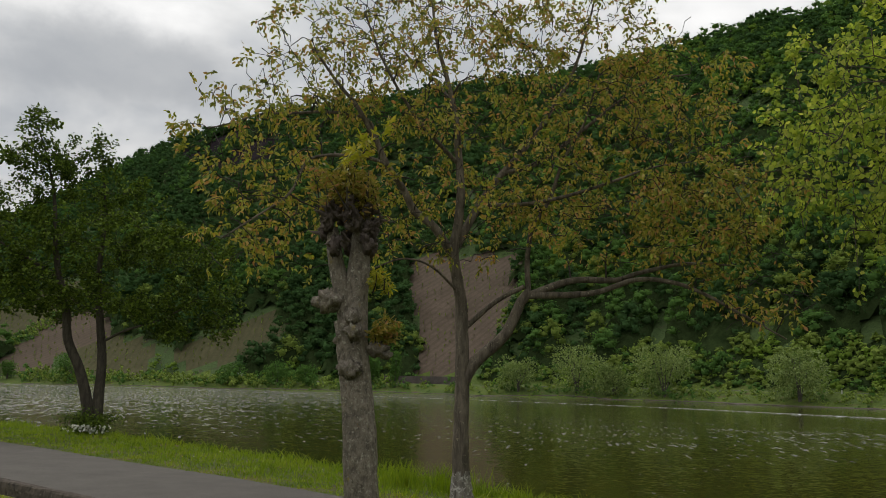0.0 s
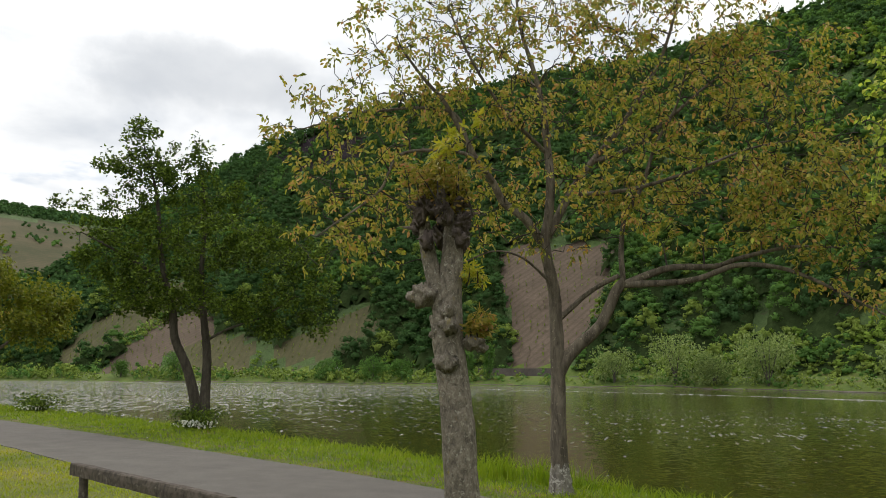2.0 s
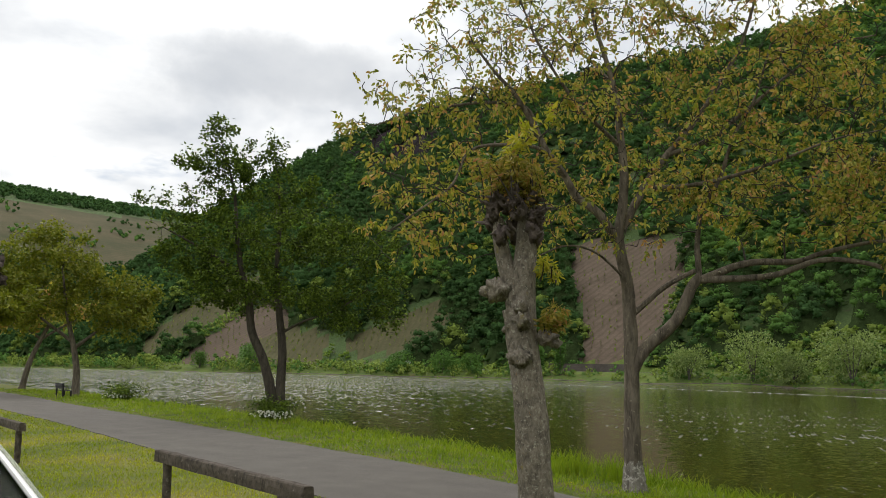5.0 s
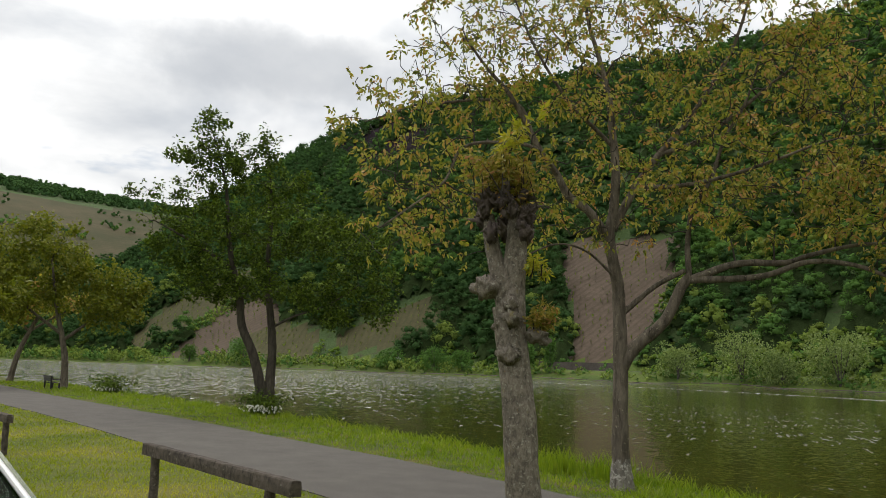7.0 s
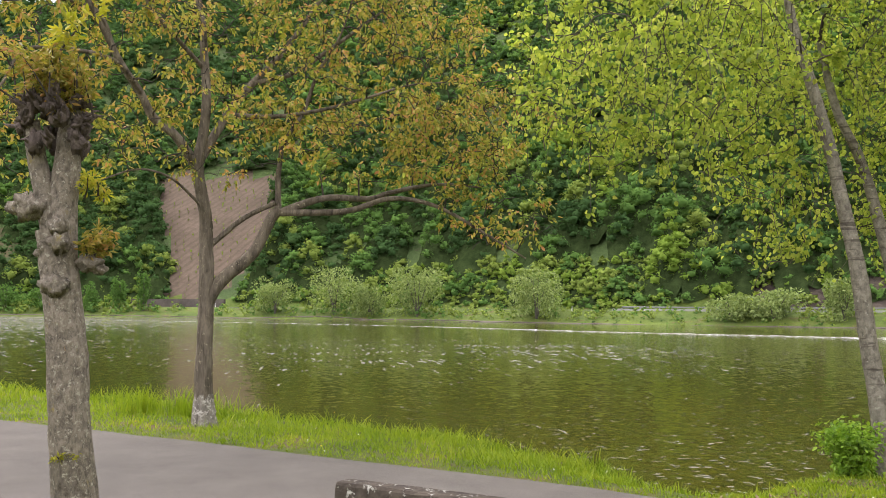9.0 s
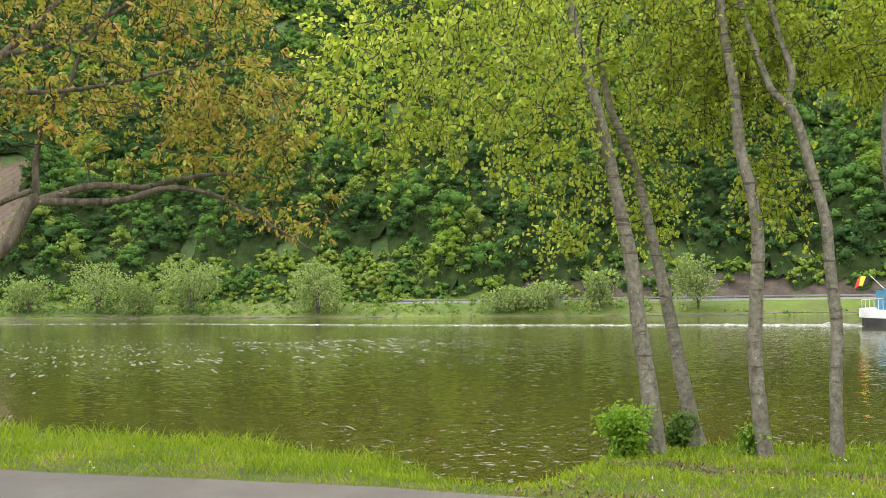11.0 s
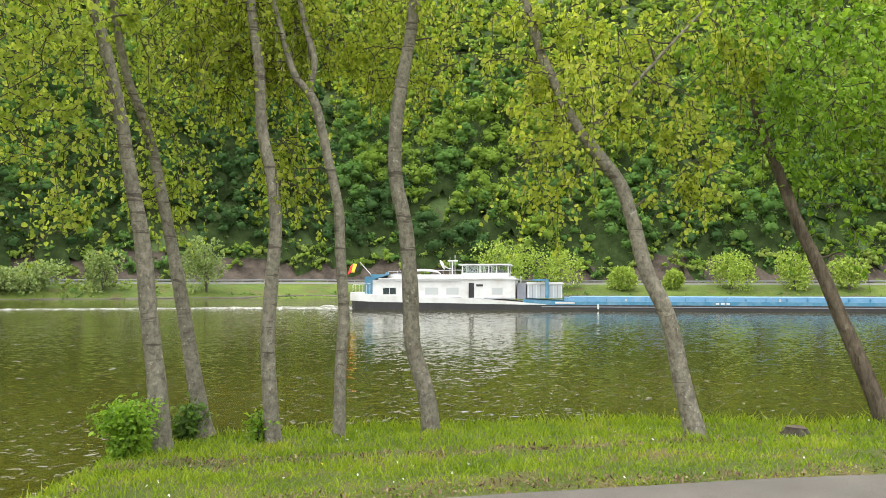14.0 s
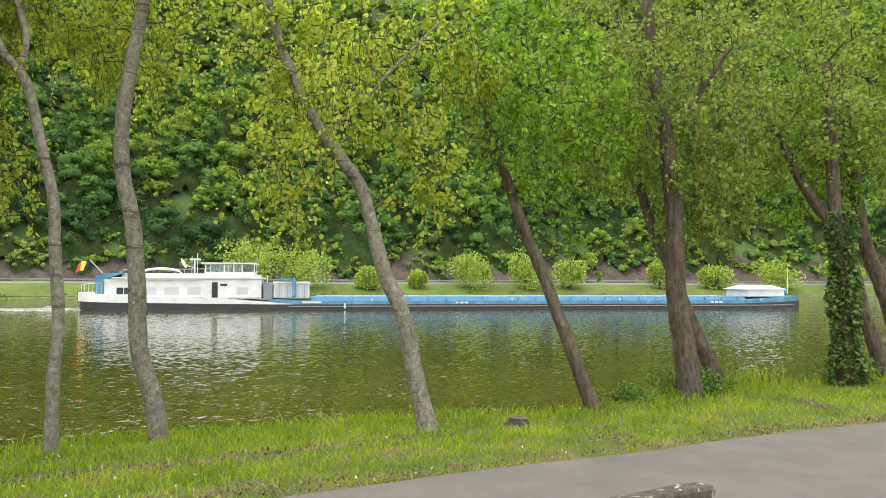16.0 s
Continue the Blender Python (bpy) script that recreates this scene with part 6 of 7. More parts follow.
for x in (-0.7, 0.7):
    part("leg", box(bmesh.new(), x - 0.05, x + 0.05, -0.24, -0.16, -0.02, 0.42, 0.01), M_BENCH, bench)
    part("leg", box(bmesh.new(), x - 0.05, x + 0.05, 0.2, 0.28, -0.02, 0.86, 0.01), M_BENCH, bench)
    part("armrest", box(bmesh.new(), x - 0.05, x + 0.05, -0.26, 0.3, 0.62, 0.67, 0.012), M_BENCH, bench)

M_CUT = two_scale("cut_wood", [(0.3, (0.06, 0.045, 0.03)), (0.7, (0.12, 0.095, 0.065))], 8, 60, 0.85)
stump = empty("tree_stump", pose(9.68, 5.5, float(land(9.68, 5.5)[0])), "low dark cut tree stump in the grass", "stump")
pts = np.array([(0, 0, -0.1), (0, 0, 0.02), (0.005, 0, 0.06), (0.01, 0, 0.1)])
np_part("stump_body", *tube(pts, [0.2, 0.165, 0.135, 0.12], 16, rg, 0.15), M_ALDBARK, stump, smooth=True)
bm = bmesh.new()
bmesh.ops.create_circle(bm, cap_ends=True, segments=14, radius=0.115, matrix=pose(0.01, 0, 0.1, 4, -6, 0))
part("cut_face", bm, M_CUT, stump, "pale sawn top")

M_SHRUB = leaf_mat("elder_leaves", [(0.0, (0.1, 0.2, 0.018)), (0.5, (0.19, 0.33, 0.03)), (1.0, (0.3, 0.45, 0.05))], 0.45, 0.4, 0.25, 2.0)
M_SHRUB2 = leaf_mat("nettle_leaves", [(0.0, (0.05, 0.1, 0.016)), (0.6, (0.095, 0.175, 0.028)), (1.0, (0.16, 0.25, 0.045))], 0.4, 0.5, 0.25, 2.0)
M_PETAL = leaf_mat("white_petals", [(0.0, (0.6, 0.6, 0.58)), (1.0, (0.8, 0.8, 0.78))], 0.3, 0.6)
M_PETALY = leaf_mat("yellow_petals", [(0.0, (0.6, 0.45, 0.03)), (1.0, (0.8, 0.65, 0.06))], 0.3, 0.6)


def shrub(x, y, w, h, n, size, mat, label, seed, flowers=0, name="shrub"):
    rg = np.random.RandomState(seed)
    z = float(land(x, y)[0])
    ob = empty(name, pose(x, y, z), label, "shrub")
    stems, ps, al = [], [], []
    for k in range(16):
        tip = np.array([rg.normal() * w * 0.27, rg.normal() * w * 0.27, h * rg.uniform(0.55, 1.0)])
        line = curve_points([(rg.normal() * 0.05, rg.normal() * 0.05, -0.05), tuple(tip * [0.5, 0.5, 0.6]), tuple(tip)], 0.08)
        stems.append(tube(line, np.linspace(0.008, 0.003, len(line)), 4))
        m = n // 16
        q = line[rg.randint(1, len(line), m)]
        ps.append(q + rg.normal(size=(m, 3)) * w * 0.085)
        al.append(unit(rg.normal(size=(m, 3)) * [1, 1, 0.4]))
    np_part("stems", *joined(stems), M_TWIG, ob, kind="stuff")
    p = np.vstack(ps)
    p[:, 2] = np.maximum(p[:, 2], 0.03)
    np_part("leaves", *leaf_blades(p, size, size * 0.55, rg, 0.4, 0.6, np.vstack(al)), mat, ob, kind="stuff")
    if flowers:
        p = np.stack([rg.normal(size=flowers) * w * 0.16 + 0.2 * w, rg.normal(size=flowers) * w * 0.16 - 0.25 * w, rg.uniform(0.2, 0.5, flowers) * h], -1)
        np_part("blossom", *leaf_blades(np.repeat(p, 4, 0), 0.06, 0.05, rg, 0, 0.8), M_PETAL, ob, "small white flowers", kind="stuff")
    return ob


shrub(3.64, 10.05, 0.78, 0.62, 3600, 0.065, M_SHRUB, "fresh green elder shrub at a poplar's foot", 501)
shrub(4.65, 10.75, 0.6, 0.5, 700, 0.08, M_SHRUB2, "low dark nettles between two poplar trunks", 502)
shrub(5.2, 10.05, 0.35, 0.42, 300, 0.07, M_SHRUB, "small weed at a poplar's foot", 503)
shrub(-19.3, 18.9, 1.5, 0.6, 3000, 0.09, M_ALDLEAF, "low bush with white blossom round the alder's foot", 504, 90)
shrub(-34.0, 23.6, 2.0, 0.7, 1600, 0.12, M_ALDLEAF, "flowering bush on the bank beyond the bench", 505, 60)
shrub(14.2, 4.3, 1.5, 0.24, 1300, 0.085, M_SHRUB2, "broad-leaved weeds at the trunk's foot", 506)
shrub(12.7, 4.9, 1.0, 0.17, 600, 0.08, M_SHRUB2, "broad-leaved weeds on the bank", 507)
shrub(16.6, 2.3, 1.3, 0.4, 800, 0.09, M_SHRUB2, "ivy and weeds at the trunk's foot", 508)

# ---------------------------------------------------------------- grass
M_BLADE = leaf_mat("grass_blades", [(0.0, (0.075, 0.130, 0.008)), (0.4, (0.18, 0.265, 0.015)), (0.75, (0.28, 0.36, 0.024)), (0.93, (0.4, 0.38, 0.06)), (1.0, (0.418, 0.310, 0.143))], 0.45, 0.5, 0.6, 1.3, 0.2)
M_BLADE2 = leaf_mat("lawn_blades", [(0.0, (0.14, 0.2, 0.012)), (0.45, (0.28, 0.33, 0.024)), (0.8, (0.43, 0.42, 0.045)), (1.0, (0.5, 0.42, 0.13))], 0.45, 0.5, 0.85, 0.5, 0.2)


def blades(x, y, height, width, rg, lean=0.35):
    n = len(x)
    z = land(x, y)[0]
    a, b = rg.uniform(0, 6.28, n), rg.uniform(0, 6.28, n)
    w = (width * rg.uniform(0.6, 1.2, n))[:, None]
    s = np.stack([np.cos(a), np.sin(a), 0 * a], -1) * w
    d = np.stack([np.cos(b), np.sin(b), 0 * b], -1) * (height * lean * rg.uniform(0.2, 1.4, n))[:, None]
    p = np.stack([x, y, z - 0.01], -1)
    up = np.array([0, 0, 1.0])
    h = height[:, None]
    v = np.stack([p - s, p + s, p + s * 0.75 + up * h * 0.6 + d * 0.4, p - s * 0.75 + up * h * 0.6 + d * 0.4, p + up * h + d * 1.1, p + up * h + d * 1.1 + s * 0.15], 1).reshape(-1, 3)
    o = np.arange(n)[:, None] * 6
    return v, np.concatenate([o + [[0, 1, 2, 3]], o + [[3, 2, 5, 4]]], 1).reshape(-1, 4)


rg = np.random.RandomState(601)
n = 520000
th = rg.uniform(radians(-66), radians(97), n)
D = 4.5 + 50 * rg.rand(n) ** 1.9
x, y = D * np.sin(th), D * np.cos(th)
e1, foot = to_line(x, y, FAR_EDGE)
bw = np.interp(foot, BANK_W[:, 0], BANK_W[:, 1])
verge = (e1 > 0.02 + 0.05 * rg.rand(n)) & (e1 < bw + 0.75)
bare = (ripple(x, y, 1.9, 61) > 0.55) & (x > 2.9) & (e1 > 0.15) & (e1 < 2.9)
bare |= (np.abs(e1 - 2.1 - 0.25 * ripple(x, y, 5, 67)) < 0.22 + 0.12 * ripple(x, y, 0.7, 68)) & (x > 2.6) & (x < 9)
verge &= ~(bare & (rg.rand(n) < 0.82)) & ~((e1 < 0.35) & (ripple(x, y, 1.1, 62) > 0.3) & (rg.rand(n) < 0.5))
vx, vy, ve, vw, vd = x[verge], y[verge], e1[verge], bw[verge], D[verge]
hh = (0.06 + 0.10 * np.clip(ve / 1.5, 0, 1) + 0.13 * np.clip((ve - vw + 1.2) / 1.2, 0, 1)) * (1 + 0.45 * ripple(vx, vy, 1.4, 63)) * rg.uniform(0.6, 1.4, len(vx)) + 0.02
hh = np.where(foot[verge] > 1.2, hh * 0.4, hh * 0.52) * rg.uniform(0.6, 1.3, len(hh))
V, F = blades(vx, vy, hh, 0.0031 + 0.00045 * vd, rg, 0.8)
tagged(new("bank_grass", np_mesh("bank_grass", V, F, M_BLADE)), "fresh long grass on the river bank", "grass", kind="stuff")
k = rg.choice(len(vx), 150)
fl = np.stack([vx[k], vy[k], land(vx[k], vy[k])[0] + hh[k] * 0.95 + 0.02], -1)
V, F = leaf_blades(np.repeat(fl, 3, 0), 0.016, 0.015, rg, 0, 1.0)
tagged(new("daisies", np_mesh("daisies", V, F, [M_PETAL, M_PETALY], np.repeat(rg.rand(len(F) // 6) < 0.35, 6).astype(int))), "tiny white and yellow flowers in the grass", "flowers", kind="stuff")
# dry stalks and old leaves on the worn ground
M_STRAW = leaf_mat("dry_leaf_litter", [(0.0, (0.045, 0.03, 0.02)), (0.4, (0.13, 0.09, 0.055)), (0.75, (0.24, 0.175, 0.11)), (1.0, (0.36, 0.3, 0.2))], 0.1, 0.8, 0.3, 2.0, 0.1)
n = 60000
lx, ly = rg.uniform(1.5, 14, n), rg.uniform(0, 10.5, n)
le, lf = to_line(lx, ly, FAR_EDGE)
worn = (np.abs(le - 2.1 - 0.25 * ripple(lx, ly, 5, 67)) < 0.2 + 0.12 * ripple(lx, ly, 0.7, 68)) & (lx > 2.6) & (lx < 9)
worn |= (le > 0.02) & (le < 0.32 + 0.25 * ripple(lx, ly, 1.3, 19)) | (ripple(lx, ly, 1.9, 61) > 0.62) & (le > 0.1) & (le < 2.9)
worn &= (le > 0.02) & (ripple(lx, ly, 0.5, 70) > -0.5)
lx, ly = lx[worn], ly[worn]
V, F = leaf_blades(np.stack([lx, ly, land(lx, ly)[0] + 0.008 + 0.02 * rg.rand(len(lx))], -1), 0.052, 0.017, rg, 0.02, 4.0)
tagged(new("leaf_litter", np_mesh("leaf_litter", V, F, M_STRAW)), "dry stalks and brown old leaves on worn grass", "litter", kind="stuff")
# tall seeding stems and rushes on the edge
k = rg.choice(np.where(ve > vw - 0.5)[0], 300)
V, F = blades(vx[k], vy[k], rg.uniform(0.15, 0.38, len(k)), np.full(len(k), 0.005), rg, 0.6)
tagged(new("grass_stalks", np_mesh("grass_stalks", V, F, M_BLADE)), "tall seeding grass stalks along the bank edge", "grass", kind="stuff")
for cx, cy, r, m in ((-5.95, 12.6, 0.35, 260), (-5.1, 12.7, 0.4, 220), (15.2, 3.6, 0.5, 150)):
    V, F = blades(cx + rg.normal(size=m) * r * 0.6, cy + rg.normal(size=m) * r * 0.5, rg.uniform(0.22, 0.5, m), np.full(m, 0.008), rg, 0.35)
    tagged(new("rush_clump", np_mesh("rush_clump", V, F, M_BLADE)), "clump of tall green rushes on the bank", "grass", "rush clumps", "stuff")
n = 80000
th = rg.uniform(radians(-66), radians(-20), n)
D = 5.0 + 40 * rg.rand(n) ** 1.7
x, y = D * np.sin(th), D * np.cos(th)
e1, foot = to_line(x, y, FAR_EDGE)
ok = (e1 < -2.93 - 0.08 * rg.rand(n)) & (e1 > -12)
dry = ripple(x, y, 3.5, 71) > 0.55
ok &= ~(dry & (rg.rand(n) < 0.6))
V, F = blades(x[ok], y[ok], 0.035 * rg.uniform(0.5, 1.6, ok.sum()) + 0.0006 * D[ok], 0.003 + 0.0006 * D[ok], rg, 0.7)
tagged(new("lawn_grass", np_mesh("lawn_grass", V, F, M_BLADE2)), "short mown lawn with yellowed patches", "grass", kind="stuff")


# ---------------------------------------------------------------- the barge
M_WHITE = paint("white_boat_paint", (0.56, 0.57, 0.56), 0.4, 0.6, (0.3, 0.27, 0.23), 0.8)
M_BLUE = paint("blue_boat_paint", (0.04, 0.17, 0.27), 0.4, 0.5, (0.3, 0.42, 0.5), 0.9)
M_BLUE2 = paint("pale_blue_hatch_paint", (0.11, 0.25, 0.38), 0.45, 0.5, (0.3, 0.37, 0.43), 0.7)
M_BLACK = paint("black_hull_paint", (0.014, 0.014, 0.016), 0.5, 0.2, (0.12, 0.1, 0.09), 1.0)
M_GREYHULL = paint("grey_hull_paint", (0.2, 0.21, 0.24), 0.5, 0.4, (0.1, 0.09, 0.08), 1.0)
M_STEEL = paint("steel", (0.45, 0.46, 0.47), 0.35, 0.2, (0.2, 0.18, 0.16), 3.0, 0.8)
m, nt, b = base_mat("dark_window_glass", 0.05, 0.0, 0.6)
M_GLASS = m
b.inputs["Base Color"].default_value = (0.03, 0.04, 0.045, 1)
m, nt, b = base_mat("pale_curtained_glass", 0.15, 0.0, 0.5)
M_CURTAIN = m
b.inputs["Base Color"].default_value = (0.4, 0.42, 0.42, 1)
M_FLAGK, M_FLAGY, M_FLAGR = (paint(nm, c, 0.8, 0.1) for nm, c in (("black_cloth", (0.02, 0.02, 0.02)), ("yellow_cloth", (0.85, 0.62, 0.05)), ("red_cloth", (0.7, 0.06, 0.05))))

HEAD = -50.2
barge = empty("cargo_barge", pose(58.6, 79.7, WATER_Z, 0, 0, HEAD), "long blue and white river cargo barge under way", "ship")
STATIONS = [(0, 2.6), (0.8, 3.5), (2.5, 4.2), (6, 4.6), (20, 4.7), (70, 4.7), (78, 4.3), (82, 3.3), (84.5, 1.9), (86, 0.25)]


def half_beam(x):
    return float(np.interp(x, [s[0] for s in STATIONS], [s[1] for s in STATIONS]))


def hull_band(name, x0, x1, low, high, mat, inset=0.0, label="", lid=False):
    """A belt of the ship's side from low(x) to high(x), both sides, closed at its ends."""
    xs = np.unique(np.concatenate([np.linspace(x0, x1, max(6, int((x1 - x0) / 1.2))), [s[0] for s in STATIONS if x0 < s[0] < x1]]))
    bm = bmesh.new()
    rows = []
    for x in xs:
        hb = half_beam(x) - inset
        rows.append([bm.verts.new((x, -hb, low(x))), bm.verts.new((x, -hb - 0.0, high(x))), bm.verts.new((x, hb, high(x))), bm.verts.new((x, hb, low(x)))])
    for p, q in zip(rows[:-1], rows[1:]):
        bm.faces.new((p[0], q[0], q[1], p[1]))
        bm.faces.new((p[3], p[2], q[2], q[3]))
        bm.faces.new((p[1], q[1], q[2], p[2]))
    bm.faces.new(rows[0])
    bm.faces.new(rows[-1][::-1])
    return part(name, bm, mat, barge, label)


hull_band("hull", 0.3, 86, lambda x: -0.6, lambda x: float(np.interp(x, [0, 3, 20, 24, 76, 86], [0.95, 0.85, 0.62, 0.62, 0.62, 0.9])), M_BLACK, 0.02)
hull_band("rubbing_strake", 22, 84, lambda x: 0.36, lambda x: 0.46, M_GREYHULL, -0.04, "grey steel rubbing strake")
hull_band("stern_bulwark", 0.0, 22.5, lambda x: float(np.interp(x, [0, 3, 20, 22.5], [0.95, 0.85, 0.62, 0.62])), lambda x: float(np.interp(x, [0, 4, 10, 16, 22.5], [1.9, 1.62, 1.4, 1.2, 0.66])), M_WHITE, 0.0, "white painted bulwark")
hull_band("hold_side", 20.0, 84.5, lambda x: 0.62, lambda x: float(np.interp(x, [20, 24, 76, 86], [1.2, 1.02, 1.02, 1.6])), M_BLUE, 0.03, "blue painted hull side")
hull_band("hatch_coaming", 24.5, 76.5, lambda x: 1.02, lambda x: 1.38, M_BLUE2, 0.75, "pale blue hatch coaming")
for k in range(12):
    x = 25.2 + k * 4.25
    part("hatch_cover", box(bmesh.new(), x, x + 4.1, -3.8, 3.8, 1.38, 1.48, 0.03), M_BLUE2, barge)
for k in range(25):
    x = 24.8 + k * 2.1
    part("coaming_stay", box(bmesh.new(), x, x + 0.08, -4.25, -3.95, 1.02, 1.36), M_BLUE, barge)
for x in (31.0, 47.0, 60.0, 66.0, 78.0):
    part("bollard", box(bmesh.new(), x, x + 0.25, -4.6, -4.35, 0.95, 1.3, 0.04), M_STEEL, barge)
part("name_board", box(bmesh.new(), 23.5, 25.6, -4.72, -4.7, 0.74, 0.94), M_WHITE, barge, "white name board with no legible words")
for x in (40.5, 71.5):
    for q in range(3):
        part("draught_mark", box(bmesh.new(), x + q * 0.55, x + q * 0.55 + 0.35, -4.73, -4.7, 0.7, 0.9), M_WHITE, barge)
for x in (28.0, 68.0):
    part("fender", box(bmesh.new(), x, x + 0.22, -4.86, -4.7, 0.15, 0.75, 0.05), M_WHITE, barge)

# deckhouse
house = part("deckhouse", box(bmesh.new(), 2.9, 19.1, -3.9, 3.9, 1.2, 3.35, 0.06), M_WHITE, barge)
part("deckhouse_roof", box(bmesh.new(), 3.6, 19.3, -4.05, 4.05, 3.35, 3.52, 0.05), M_WHITE, barge)
part("upper_cabin", box(bmesh.new(), 4.5, 13.2, -3.2, 3.2, 3.52, 3.95, 0.05), M_WHITE, barge)
part("gutter", box(bmesh.new(), 3.0, 13.0, -4.07, -4.05, 3.2, 3.3), M_STEEL, barge)
bm = bmesh.new()
box(bm, 1.9, 3.0, -3.6, 3.6, 1.6, 3.7, 0.05)
part("stern_shelter", bm, M_BLUE, barge, "blue steel stern shelter")
bm = bmesh.new()
vs = [bm.verts.new(p) for p in ((2.6, -3.95, 3.95), (4.9, -3.95, 3.95), (3.0, -3.95, 3.35), (2.6, 3.95, 3.95), (4.9, 3.95, 3.95), (3.0, 3.95, 3.35))]
for f in ((0, 2, 1), (3, 4, 5), (0, 1, 4, 3), (1, 2, 5, 4), (0, 3, 5, 2)):
    bm.faces.new([vs[i] for i in f])
part("awning_bracket", bm, M_BLUE, barge, "blue sloping roof end")


def boat_window(x0, x1, z0, z1, pane_m, y=-3.9):
    fr = part("window", box(bmesh.new(), x0 - 0.07, x1 + 0.07, y - 0.03, y + 0.02, z0 - 0.07, z1 + 0.07, 0.015), M_STEEL, barge)
    part("pane", box(bmesh.new(), x0, x1, y - 0.045, y - 0.03, z0, z1), pane_m, fr)
    if pane_m is M_GLASS:
        part("mullion", box(bmesh.new(), (x0 + x1) / 2 - 0.03, (x0 + x1) / 2 + 0.03, y - 0.06, y - 0.045, z0, z1), M_STEEL, fr)


for x0, x1, g in ((4.15, 5.6, M_GLASS), (6.6, 8.1, M_CURTAIN), (9.0, 10.4, M_CURTAIN), (11.4, 12.7, M_CURTAIN), (16.55, 17.65, M_CURTAIN)):
    boat_window(x0, x1, 1.72, 2.4, g)
# black panel on the wall, painting the dark inside of an open doorway
doorway_shade = part("doorway_shade", box(bmesh.new(), 13.9, 14.5, -3.93, -3.85, 1.35, 3.0), M_BLACK, barge, "black panel for the shade in an open doorway")
part("open_door_leaf", box(bmesh.new(), 13.85, 13.9, -4.45, -3.93, 1.35, 3.0), M_WHITE, barge)
part("name_plate", box(bmesh.new(), 14.75, 15.5, -3.93, -3.9, 2.6, 2.85), M_BLACK, barge)
# wheelhouse
part("wheelhouse", box(bmesh.new(), 13.0, 18.3, -2.6, 2.6, 3.52, 4.15, 0.04), M_WHITE, barge)
part("wheelhouse_roof", box(bmesh.new(), 12.6, 18.6, -2.85, 2.85, 5.0, 5.16, 0.04), M_WHITE, barge)
for x in (13.0, 15.0, 16.0, 16.9, 18.2):
    for y in (-2.6, 2.5):
        part("window_post", box(bmesh.new(), x, x + 0.12, y, y + 0.1, 4.15, 5.0), M_WHITE, barge)
m, nt, b = base_mat("clear_cabin_glass", 0.02, 0.0, 0.5)
b.inputs["Base Color"].default_value, b.inputs["Transmission Weight"].default_value = (0.7, 0.78, 0.76, 1), 0.95
for x0, x1 in ((13.12, 15.0), (15.12, 16.0), (16.12, 16.9), (17.02, 18.2)):
    for y in (-2.57, 2.55):
        part("pane", box(bmesh.new(), x0, x1, y, y + 0.015, 4.15, 5.0), m, barge)
part("helm", box(bmesh.new(), 16.8, 17.6, -0.9, 0.9, 4.1, 4.55, 0.06), M_GREYHULL, barge)
part("helm_chair", box(bmesh.new(), 15.6, 16.1, -0.3, 0.3, 4.1, 4.85, 0.08), M_BLACK, barge)
part("wheelhouse_steps", box(bmesh.new(), 18.3, 18.9, -2.2, 2.2, 3.5, 3.8, 0.04), M_WHITE, barge)
# mast, radar, aerials, lockers, rails
for nm, a, c, r, mt in (("radar_mast", (11.6, 0, 3.9), (11.6, 0, 5.6), 0.09, M_WHITE), ("aerial", (12.0, -0.8, 3.9), (12.0, -0.8, 6.2), 0.03, M_WHITE), ("aerial", (11.2, 0.9, 3.9), (11.2, 0.9, 6.0), 0.03, M_WHITE),
                        ("flagpole", (2.2, 0, 3.6), (0.5, 0, 5.45), 0.035, M_WHITE), ("handrail", (4.6, -3.1, 4.3), (13.0, -3.1, 4.45), 0.03, M_STEEL), ("lamp_post", (19.6, 0, 1.3), (19.6, 0, 3.8), 0.05, M_WHITE)):
    np_part(nm, *tube(np.linspace(a, c, 4), np.full(4, r), 8), mt, barge)
part("radar", box(bmesh.new(), 11.0, 12.3, -0.12, 0.12, 5.5, 5.66, 0.06), M_WHITE, barge, "white radar scanner")
bm = bmesh.new()
bmesh.ops.create_uvsphere(bm, u_segments=16, v_segments=8, radius=0.62, matrix=pose(10.5, -0.6, 5.1, 0, 62, 0) @ Matrix.Diagonal((1, 1, 0.28, 1)))
part("satellite_dish", bm, M_WHITE, barge, "white tilted satellite dish", smooth=True)
np_part("dish_bracket", *tube(np.array([(11.6, 0, 4.6), (11.0, -0.4, 4.75), (10.6, -0.6, 5.0)]), [0.05, 0.05, 0.05], 6), M_WHITE, barge)
for k in range(9):
    x = 4.6 + k * 1.05
    np_part("roof_stanchion", *tube(np.array([(x, -3.1, 3.9), (x, -3.1, 4.3 + 0.018 * k)]), [0.02, 0.02], 5), M_STEEL, barge)
for x0, x1 in ((4.2, 13.1), (15.6, 19.0)):
    part("rust_streak_board", box(bmesh.new(), x0, x1, -3.925, -3.9, 1.24, 1.36), M_GREYHULL, barge, "grey kickboard along the deckhouse foot")
part("deck_hatch", box(bmesh.new(), 5.0, 6.0, -2.4, -1.2, 3.95, 4.12, 0.05), M_GREYHULL, barge)
part("ventilator", box(bmesh.new(), 3.9, 4.3, -1.6, -1.1, 3.5, 4.25, 0.08), M_BLUE, barge)
dg = curve_points([(6.2, -2.6, 3.95), (7.0, -2.6, 4.32), (8.5, -2.6, 4.45), (10.0, -2.6, 4.3), (10.6, -2.6, 3.98)], 0.2)
